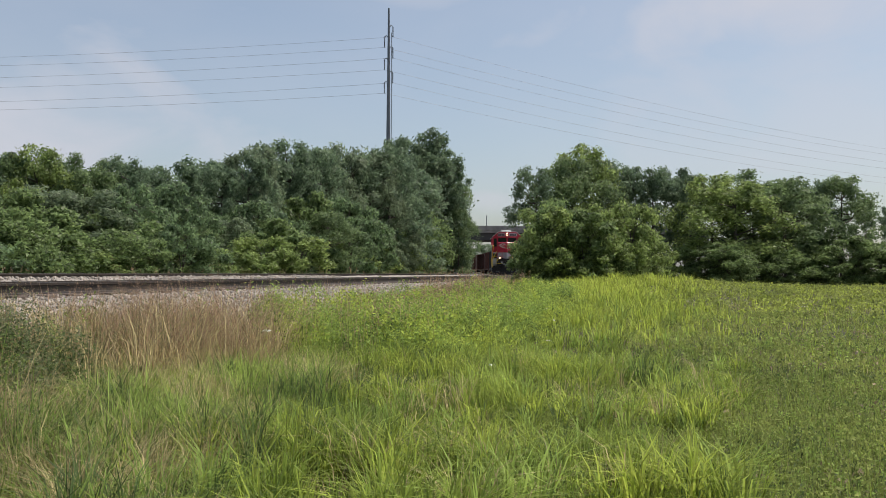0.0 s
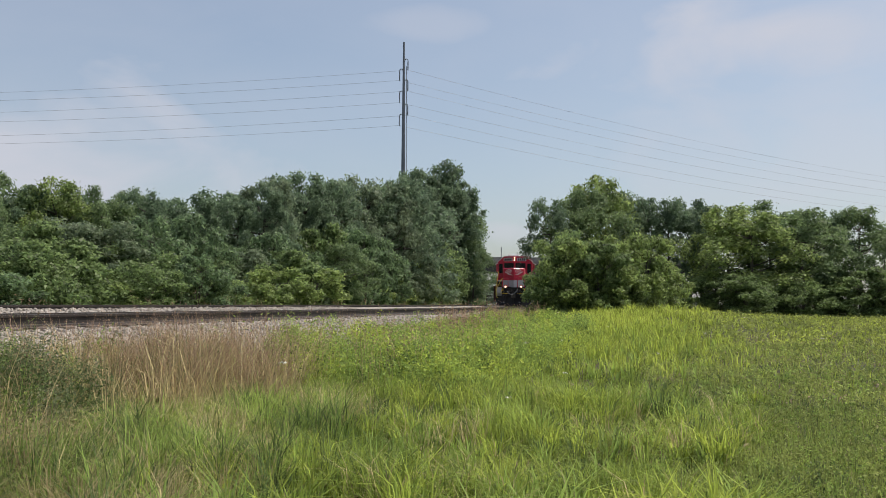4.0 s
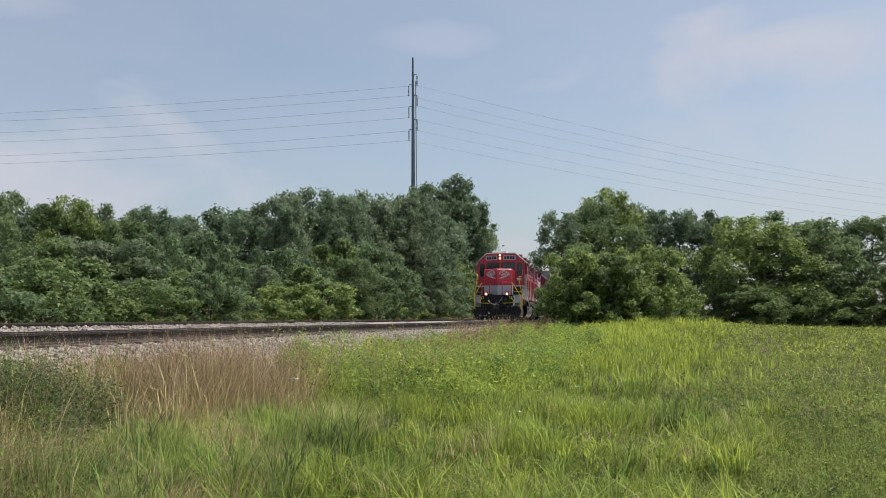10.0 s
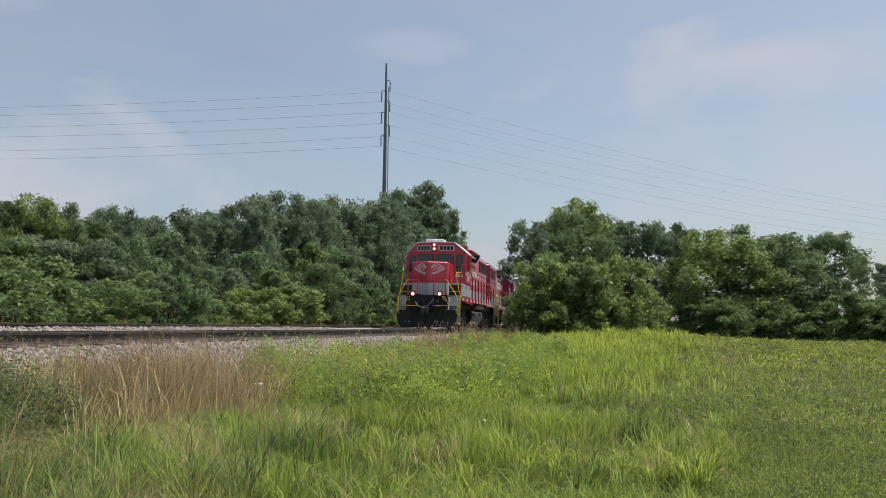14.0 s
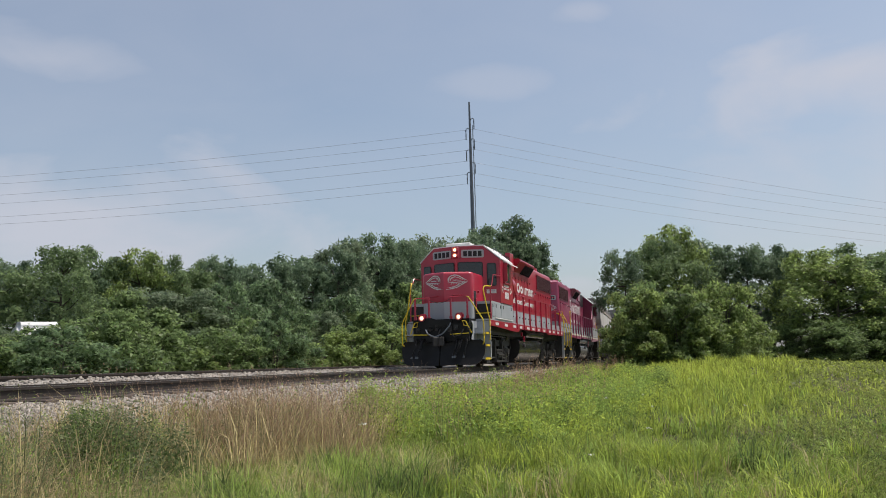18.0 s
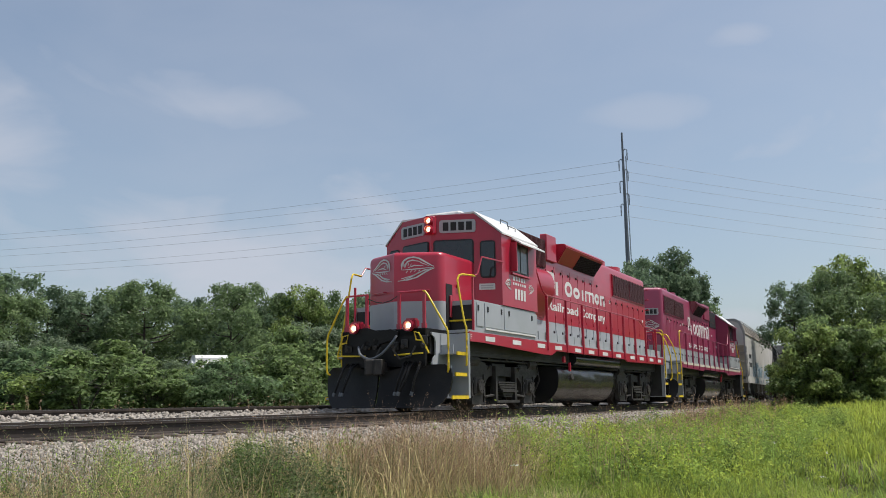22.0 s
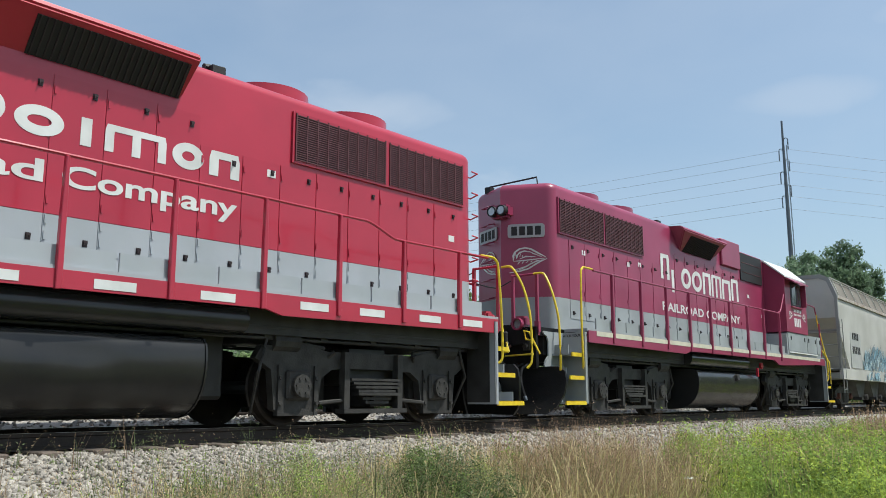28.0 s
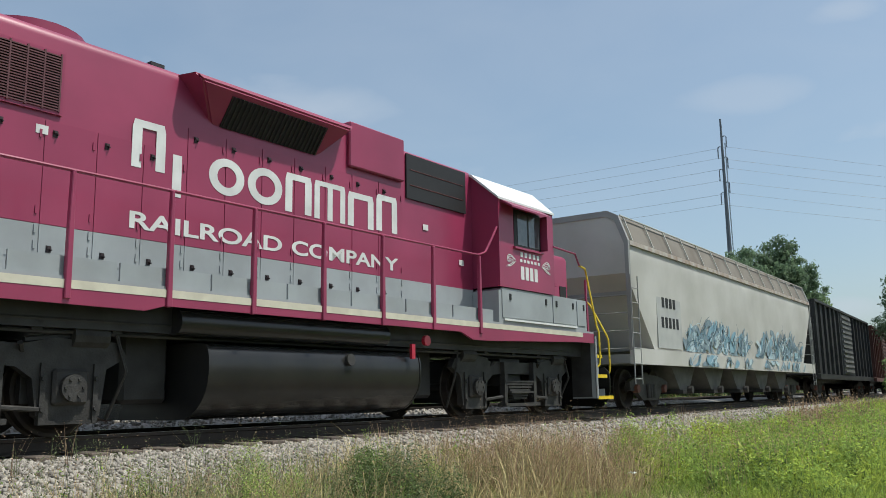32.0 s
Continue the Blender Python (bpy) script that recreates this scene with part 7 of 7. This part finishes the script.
    # tall sunlit grass further along the bank
    p, r, n = scatter(rng, 7500, -20, 24, 13, 54, lambda x, y, n: n > 3.2, 1.0, 2.2)
    inner = np.clip((p[:, 1] - 13) / 13, 0, 1) * np.clip((1.8 - p[:, 0]) / 4, 0, 1)
    k = U(0, 1, len(p)) < inner ** 1.5
    p, r = p[k], r[k]
    h = U(0.25, 0.6, len(p)) * (0.6 + 0.8 * patch(p, 0.25, 3.0))
    stuff("tall_grass", *tufts(rng, p, 14, 0.16, h, 0.012 + 0.0007 * r, 0.6), M["bright"], "tall yellow-green grass on the bank", "grass")
    # field: low leafy herbs on short stems, thin blades, weeds and bare specks between
    for cnt, r0, r1, w, sz, per, lv, m_, lab in ((5200, 4.5, 12, 0.005, 0.034, 3, 6, "fieldg", "low leafy green field crop"), (2600, 4.5, 12, 0.005, 0.030, 3, 6, "weed", "low leafy green field crop"), (1300, 4.5, 13, 0.005, 0.030, 3, 6, "weed_dark", "dark weeds standing in the field"),
                                                 (4600, 11, 26, 0.009, 0.060, 3, 5, "fieldg", "low leafy green field crop"), (2200, 11, 26, 0.009, 0.055, 3, 5, "weed", "low leafy green field crop"), (700, 11, 28, 0.009, 0.055, 3, 5, "weed_dark", "dark weeds standing in the field"),
                                                 (5600, 24, 62, 0.018, 0.12, 3, 4, "fieldg", "low leafy green field crop"), (2500, 24, 62, 0.018, 0.12, 3, 4, "bright", "sunlit yellow-green field crop"), (240, 5, 20, 0.006, 0.030, 4, 7, "weed_gray", "pale gray-green weeds in the field")):
        p, r, n = scatter(rng, cnt, -30, 22, r0, r1, lambda x, y, n: (x > edge(y) - 0.5) & (n > 6), 0.85, 2.0)
        ok = patch(p, 0.9, 5.0) + 0.55 * patch(p, 3.1, 6.0) > 0.47
        p = p[ok]
        leafy(rng, p, U(0.08, 0.26, len(p)) * (0.55 + 0.9 * patch(p, 0.7, 9.0)), per, np.full(len(p), w), m_, sz, lv, lab, 0.06, 0.5, 0.45)
    for cnt, r0, r1, w, m_ in ((12000, 4.5, 14, 0.008, "fieldg"), (11000, 13, 34, 0.016, "fieldg"), (12000, 32, 62, 0.032, "fieldg"), (9000, 4.5, 16, 0.008, "lush"), (14000, 15, 58, 0.022, "bright"), (3500, 4.5, 20, 0.008, "weed_dark"), (1600, 4.5, 16, 0.005, "straw")):
        p, r, n = scatter(rng, cnt, -30, 22, r0, r1, lambda x, y, n: (x > edge(y) - 0.7) & (n > 6), 0.85, 2.0)
        h = U(0.08, 0.30, len(p)) * (0.5 + 0.8 * patch(p, 0.8, 3.0))
        stuff("field_grass", *tris_blades(rng, p, h, np.full(len(p), w), 0.6), M[m_], "short grass among the field crop", "grass")
    c, r, n = scatter(rng, 420, -30, 30, 5, 30, lambda x, y, n: (x > edge(y) - 1.5) & (n > 6), 0.8, 2.0)
    q = np.repeat(c, 16, 0) + rng.normal(0, 1, (len(c) * 16, 3)) * [0.11, 0.16, 0.03]
    q[:, 2] += 0.11
    stuff("dead_leaves", *leaf_quads(rng, q, 0.055, up=0.8, slim=0.6), M["dead"], "small patches of pinkish-brown dead leaves", "litter")
    # dry brown grass on the bank: straw tufts, reddish seeding grass, a few bright single stems
    bank = lambda x, y, n: (n > 2.3) & (n < 4.75) & (y > 7.5) & (y < 11.9)
    p, r, n = scatter(rng, 3400, 20, 56, 5.5, 17, bank, 1.0, 1.5)
    k = patch(p, 1.3, 51.0) > 0.42
    p, r = p[k], r[k]
    stuff("dry_grass", *tufts(rng, p, 16, 0.06, rise(p, r, 0.5, 4.4, 0.3, 1.4) * U(0.65, 1.25, len(p)), np.full(len(p), 0.0095), 1.15), M["straw"], "dry straw-coloured grass on the bank", "grass")
    p, r, n = scatter(rng, 800, 20, 56, 5.5, 17, lambda x, y, n: bank(x, y, n) & (y > 6.5), 1.0, 1.2)
    seeding(rng, p, rise(p, r, 0.4, 3.2, 0.3, 1.4) * U(0.8, 1.15, len(p)), 7, np.full(len(p), 0.005), "seed", "seed", 0.019, "reddish brown seeding grass on the bank", 0.09, 0.75, 9)
    p, r, n = scatter(rng, 1700, 20, 50, 7.5, 17, lambda x, y, n: bank(x, y, n) & (y > 9.6), 1.0, 0.8)
    seeding(rng, p, rise(p, r, 0.4, 2.6, 0.3, 1.4), 8, np.full(len(p), 0.005), "seed", "seed", 0.019, "reddish brown seeding grass on the bank", 0.09, 0.75, 9)
    for cnt, m_, lab in ((900, "lush", "green grass growing through the dry bank"), (500, "weed", "deep green grass in the dry bank"), (900, "straw", "bent straw at the foot of the bank")):
        p, r, n = scatter(rng, cnt, 20, 60, 5.0, 15, lambda x, y, n: (n > 3.3) & (n < 5.4) & (y > 4.5) & (y < 12), 1.0, 1.6)
        stuff("grass_tufts", *tufts(rng, p, 16, 0.07, U(0.2, 0.55, len(p)), np.full(len(p), 0.009), 1.2), M[m_], lab, "grass")
    p, r, n = scatter(rng, 900, 26, 60, 5.5, 15, lambda x, y, n: (n > 2.5) & (n < 4.4) & (y > 5.5) & (y < 10.2), 1.0, 1.0)
    k = patch(p, 1.0, 55.0) > 0.5
    leafy(rng, p[k], rise(p[k], r[k], 0.5, 3.0, 0.3, 1.3) * U(0.7, 1.15, int(k.sum())), 5, np.full(int(k.sum()), 0.005), "weed_gray", 0.026, 20, "gray-green weeds among the dry grass", 0.09, 0.5)
    p, r, n = scatter(rng, 150, 20, 60, 5.5, 17, lambda x, y, n: (n > 2.9) & (n < 5.0) & (y > 3.5) & (y < 12), 1.0, 1.0)
    stuff("dry_stems", *tufts(rng, p, 2, 0.05, rise(p, r, 1.3, 3.2, 0.4, 1.2), np.full(len(p), 0.006), 0.7), M["straw"], "single pale dry stems", "grass")
    # weeds along the ballast's foot: straw, seeding stems, gray-green and green plants in clumps
    foot = lambda x, y, n: (n > 2.75 + 0.9 * np.clip((5 - y) / 3, 0, 1)) & (n < 5.7 - 1.5 * np.clip((y - 4.6) / 1.2, 0, 1)) & (y > 2.2) & (y < 7.4)
    for cnt, kind in ((750, "straw"), (800, "seed"), (420, "gray"), (380, "weed"), (120, "dark")):
        p, r, n = scatter(rng, cnt * 3, 28, 74, 4.3, 12, foot, 1.0, 1.0)
        pp = patch(p, 1.3, {"straw": 12.0, "seed": 15.0, "gray": 18.0, "weed": 21.0, "dark": 24.0}[kind])
        k = pp > (0.5 if kind in ("straw", "seed") else 0.58)
        p, r = p[k], r[k]
        h = rise(p, r, 1.4, 3.8, 0.3, 1.15) * U(0.7, 1.2, len(p))
        w = np.full(len(p), 0.0065)
        if kind == "straw":
            stuff("dry_grass", *tufts(rng, p, 14, 0.10, h * 0.9, w, 1.0), M["straw"], "thin dry weeds beside the ballast", "weeds")
        elif kind == "seed":
            seeding(rng, p, h, 5, w, "straw", "seed", 0.016, "brown seeding grass beside the ballast", 0.07, 0.8, 11)
        elif kind == "gray":
            leafy(rng, p, h, 7, w, "weed_gray", 0.024, 34, "feathery gray-green weeds beside the ballast", 0.09, 0.45)
        elif kind == "weed":
            leafy(rng, p, h * 0.95, 6, w, "weed", 0.028, 28, "green weeds beside the ballast", 0.09, 0.5)
        else:
            leafy(rng, p, h * 0.9, 7, w, "weed_dark", 0.028, 28, "dark green weeds beside the ballast", 0.12, 0.5)
    # denser plants: domes of small leaves with a few stems over them
    def domes(rows, material, leaf, label, slim=0.3):
        q, nr = [], []
        for x, y, hh, rad, cnt in rows:
            z = max(ground_z(x, y), bed_z(lateral(x, y)) if lateral(x, y) < 3.9 else -9)
            lobes = rng.normal(0, 0.5, (6, 3)) * [rad, rad, 0] + [x, y, z] + np.stack([np.zeros(6), np.zeros(6), U(0.2, 0.75, 6) * hh], 1)
            d = rng.normal(size=(cnt, 3))
            d /= np.linalg.norm(d, axis=1)[:, None]
            at = lobes[rng.integers(0, 6, cnt)] + d * (U(0.3, 1, cnt) ** 0.5)[:, None] * [rad * 0.6, rad * 0.6, hh * 0.32]
            at[:, 2] = np.maximum(at[:, 2], z + 0.02)
            q.append(at)
            nr.append(d + [0, 0, 0.4])
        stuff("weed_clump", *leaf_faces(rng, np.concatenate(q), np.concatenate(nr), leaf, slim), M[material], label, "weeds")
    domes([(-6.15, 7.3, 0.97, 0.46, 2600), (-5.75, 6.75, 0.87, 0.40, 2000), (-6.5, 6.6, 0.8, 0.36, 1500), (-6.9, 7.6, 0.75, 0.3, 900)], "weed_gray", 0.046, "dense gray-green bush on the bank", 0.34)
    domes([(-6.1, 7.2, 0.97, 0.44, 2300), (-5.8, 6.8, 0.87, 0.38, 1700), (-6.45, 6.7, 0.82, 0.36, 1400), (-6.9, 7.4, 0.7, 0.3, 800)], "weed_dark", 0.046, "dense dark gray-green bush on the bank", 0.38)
    domes([(-5.9, 4.1, 0.8, 0.18, 1300), (-6.1, 6.0, 0.8, 0.24, 1500), (-5.9, 5.2, 0.65, 0.2, 1000)], "weed_gray", 0.036, "feathery gray-green weed clump", 0.22)
    domes([(-5.45, 4.35, 1.10, 0.25, 2600), (-5.75, 4.55, 0.9, 0.2, 1500), (-6.55, 5.45, 0.95, 0.26, 2600), (-6.3, 5.2, 0.7, 0.2, 1300), (-6.75, 5.9, 0.7, 0.2, 1300), (-6.4, 7.9, 0.75, 0.24, 1400)], "weed", 0.034, "feathery green weed clump by the ballast", 0.24)
    def row(cnt, test, r0, r1, az0, az1, h0, h1, k, dens):
        p = scatter(rng, cnt, az0, az1, r0, r1, test, 1.0, 1.2)[0]
        return [(float(a[0]), float(a[1]), U(h0, h1), U(0.4, 0.75) * k, dens) for a in p]
    domes(row(60, foot, 4.3, 11, 28, 72, 0.3, 0.8, 0.3, 700), "weed", 0.030, "green weed clumps beside the ballast", 0.25)
    domes(row(70, foot, 4.3, 11, 28, 72, 0.3, 0.85, 0.3, 700), "weed_gray", 0.028, "gray-green weed clumps beside the ballast", 0.22)
    far = lambda x, y, n: (n > 3.3) & (n < 7.2) & (y > 12.7) & (y < 34)
    domes(row(620, far, 12, 34, 4, 36, 0.4, 0.95, 0.62, 560), "weed", 0.064, "leafy green weed clumps on the bank", 0.4)
    domes(row(380, far, 12, 34, 4, 36, 0.4, 0.95, 0.55, 460), "bright", 0.066, "bright green weed clumps on the bank", 0.4)
    domes(row(220, far, 12, 34, 4, 36, 0.4, 0.9, 0.5, 340), "weed_dark", 0.06, "dark green weed clumps on the bank", 0.4)
    # leafy green weeds from the brown patch onwards
    lush = lambda x, y, n: (n > 3.2) & (n < 8.2) & (y > 12.2) & (y < 38)
    for cnt, m_, per, lv, sz, e0, e1, lab in ((700, "weed", 6, 18, 0.062, 0.6, 3.6, "dense leafy green weeds on the bank"), (150, "weed_dark", 6, 16, 0.058, 0.8, 3.6, "dark leafy weeds on the bank"), (520, "bright", 5, 18, 0.066, 0.6, 3.4, "bright green leafy weeds on the bank"), (260, "weed", 3, 12, 0.06, 0.3, 1.4, "tall single weeds on the bank")):
        p, r, n = scatter(rng, int(cnt * 3.0), 2, 38, 9.5, 40, lush, 0.9, 1.9)
        k = U(0, 1, len(p)) < np.clip((8.2 - n) / 3.2, 0, 1)
        p, r = p[k], r[k]
        leafy(rng, p, rise(p, r, e0, e1, 0.3, 1.5) * U(0.65, 1.15, len(p)), per, 0.003 + 0.0002 * r, m_, sz, lv, lab, 0.2, 0.7, 0.36)
    p, r, n = scatter(rng, 700, 4, 34, 12, 34, lambda x, y, n: (n > 2.6) & (n < 6.6) & (y > 12), 1.0, 1.5)
    seeding(rng, p, rise(p, r, 0.6, 2.4, 0.4, 1.2), 5, 0.004 + 0.0003 * r, "straw", "seed", 0.04, "seeding grass among the green weeds", 0.1, 0.4)
    # brown seeding weeds where the bank meets the far bend
    p, r, n = scatter(rng, 420, 6, 16, 20, 42, lambda x, y, n: (n > 2.6) & (n < 5.0) & (y > 20), 1.0, 1.0)
    seeding(rng, p, rise(p, r, -0.2, 1.1, 0.3, 1.5), 7, 0.004 + 0.0004 * r, "seed", "seed", 0.06, "brown seeding weeds by the bend", 0.12, 0.4)
    # grass beyond the second track
    n = U(-11.5, -6.2, 26000)
    y = U(-4, 92, 26000)
    x = n + P0 + KAP * y * y / 2
    p = np.stack([x, y, [ground_z(float(a), float(b)) for a, b in zip(x, y)]], 1)
    r = np.hypot(x, y)
    stuff("grass", *tris_blades(rng, p, U(0.25, 0.75, len(p)), 0.012 + 0.0008 * r, 0.6), M["bright"], "bright grass beyond the tracks", "grass")
    k = U(0, 1, len(p)) < 0.035
    seeding(rng, p[k], U(0.5, 0.95, k.sum()), 6, 0.008 + 0.0004 * r[k], "straw", "seed", 0.06, "dry seeding weeds beyond the tracks", 0.15, 0.4)
    # the field's grass goes on underfoot and behind
    for cnt, r0, r1, w, m_ in ((24000, 0.25, 5.2, 0.011, "lush"), (20000, 0.25, 5.2, 0.011, "fieldg"), (9000, 0.25, 5.2, 0.011, "weed_dark"), (36000, 5.0, 16, 0.026, "fieldg"), (24000, 5.0, 16, 0.026, "lush"), (18000, 15, 45, 0.08, "fieldg")):
        a, r = U(-np.pi, np.pi, cnt), np.sqrt(U(r0 * r0, r1 * r1, cnt))
        x, y = -r * np.sin(a), r * np.cos(a)
        n = x - (P0 + KAP * y * y / 2)
        k = (n > 4.4) & ((r < 5.2) | (a > np.radians(62)) | (a < np.radians(-30)))
        x, y, r = x[k], y[k], r[k]
        p = np.stack([x, y, [ground_z(float(c), float(d)) for c, d in zip(x, y)]], 1)
        stuff("field_grass", *tris_blades(rng, p, U(0.12, 0.32, len(p)), np.full(len(p), w), 0.5), M[m_], "short green grass of the field", "grass")
    # white umbels
    p, r, n = scatter(rng, 80, -12, 30, 9, 40, lambda x, y, n: (n > 3.4) & (n < 13) & (np.abs(np.sin(x * 3.1 + y * 1.7)) > 0.8))
    q = np.repeat(p, 10, 0) + rng.normal(0, 1, (len(p) * 10, 3)) * [0.03, 0.03, 0.006]
    q[:, 2] += np.repeat(U(0.45, 0.95, len(p)), 10)
    stuff("white_flowers", *leaf_quads(rng, q, 0.022, up=0.9, slim=0.9), M["flower"], "flat white flower heads among the grass", "flowers")
    # weeds growing through the ballast
    s, n = U(-1, 26, 90), U(1.3, 3.2, 90)
    p = np.array([(*track(a, b)[:2], bed_z(b)) for a, b in zip(s, n)])
    leafy(rng, p, U(0.1, 0.34, len(p)), 5, np.full(len(p), 0.005), "weed_gray", 0.03, 6, "small weeds growing through the ballast", 0.05, 0.6)
    seeding(rng, p[::3] + [0.15, 0.1, 0], U(0.25, 0.6, len(p[::3])), 5, np.full(len(p[::3]), 0.006), "seed", "seed", 0.014, "thin seeding weeds in the ballast", 0.05, 0.5, 4)


ground_cover()


# ---------------------------------------------------------------- ballast stones and ties
def ballast_stones():
    rng = np.random.default_rng(3)
    lump = np.array([(x, y, z) for z in (-1, 1) for y in (-1, 1) for x in (-1, 1)], float) * 0.72
    tri = np.array([(0, 2, 1), (1, 2, 3), (4, 5, 6), (5, 7, 6), (0, 1, 4), (1, 5, 4), (2, 6, 3), (3, 6, 7), (0, 4, 2), (2, 4, 6), (1, 3, 5), (3, 7, 5)])
    def bank(count, s0, s1, n0, n1, size, label, stone="stone"):
        s, n = rng.uniform(s0, s1, count), rng.uniform(n0, n1, count)
        c = np.array([(*track(a, b)[:2], bed_z(b) + rng.uniform(-0.2, 0.5) * size * 0.5) for a, b in zip(s, n)])
        sz = size * rng.uniform(0.5, 1.3, (count, 1, 1)) / 2 * rng.uniform(0.65, 1.25, (count, 1, 3))
        a = rng.uniform(0, 6.28, count)
        v = (lump[None] + 0.26 * rng.normal(size=(count, 8, 3))) * sz
        tip = rng.uniform(-0.9, 0.9, count)[:, None]
        v = np.stack([v[..., 0] * np.cos(tip) - v[..., 2] * np.sin(tip), v[..., 1], v[..., 0] * np.sin(tip) + v[..., 2] * np.cos(tip)], -1)
        ca, sa = np.cos(a)[:, None], np.sin(a)[:, None]
        v = np.stack([v[..., 0] * ca - v[..., 1] * sa, v[..., 0] * sa + v[..., 1] * ca, v[..., 2]], -1) + c[:, None]
        f = (tri[None] + (np.arange(count) * 8)[:, None, None]).reshape(-1, 3)
        stuff("ballast", v.reshape(-1, 3), f, M[stone], label, "gravel")
    bank(24000, -2, 9, 1.02, 3.9, 0.050, "pale crushed limestone on the bank")
    bank(11000, 9, 30, 1.02, 3.7, 0.060, "pale crushed limestone beside the rail")
    bank(4500, -2, 26, -0.66, 0.66, 0.065, "soiled crushed stone between the rails", "stone_oily")
    bank(3000, -2, 30, -4.75, -3.42, 0.08, "soiled crushed stone between the far rails", "stone_oily")
    bank(6000, -2, 34, -3.25, -0.85, 0.062, "crushed stone between the tracks")


ballast_stones()


def ties():
    bm = bmesh.new()
    box(bm, -1.3, 1.3, -0.115, 0.115, -0.32, -0.155)
    soften(bm, 0.012, 1)
    me = bpy.data.meshes.new("tie")
    bm.to_mesh(me)
    bm.free()
    me.materials.append(M["tie"])
    for nc, z, s1 in ((0, 0, 110), (-4.08, 0.13, 70)):
        e = tagged(new("track_ties"), "weathered wooden ties half buried in ballast", "ties", kind="structure")
        for s in np.arange(-20, s1, 0.52):
            x, y, th = track(float(s) + 0.06 * math.sin(s * 9.1), nc)
            t = new("tie", me)
            t.parent = e
            t.matrix_basis = pose(x, y, z - 0.012, 0, 0, th + 1.2 * math.sin(s * 5.3))


ties()

# ---------------------------------------------------------------- motion
# the train's front end along the line, in metres, at the seconds given
RUN = ((0, 84.74), (3, 74.9), (6, 65.0), (9, 55.37), (11, 49.10), (13, 42.82), (16, 33.40), (19, 23.77), (21, 17.22), (23, 10.81), (24.5, 5.93), (27, -2.38), (28, -5.70), (29, -9.05), (30.5, -13.88), (32, -18.46))


def motions():
    for ob, u, turn in VEH:
        rows = []
        for t, s in RUN:
            x, y, th = track(s + u)
            rows.append((t, pose(x, y, 0, 0, 0, th + turn)))
        walk(ob, rows)


motions()
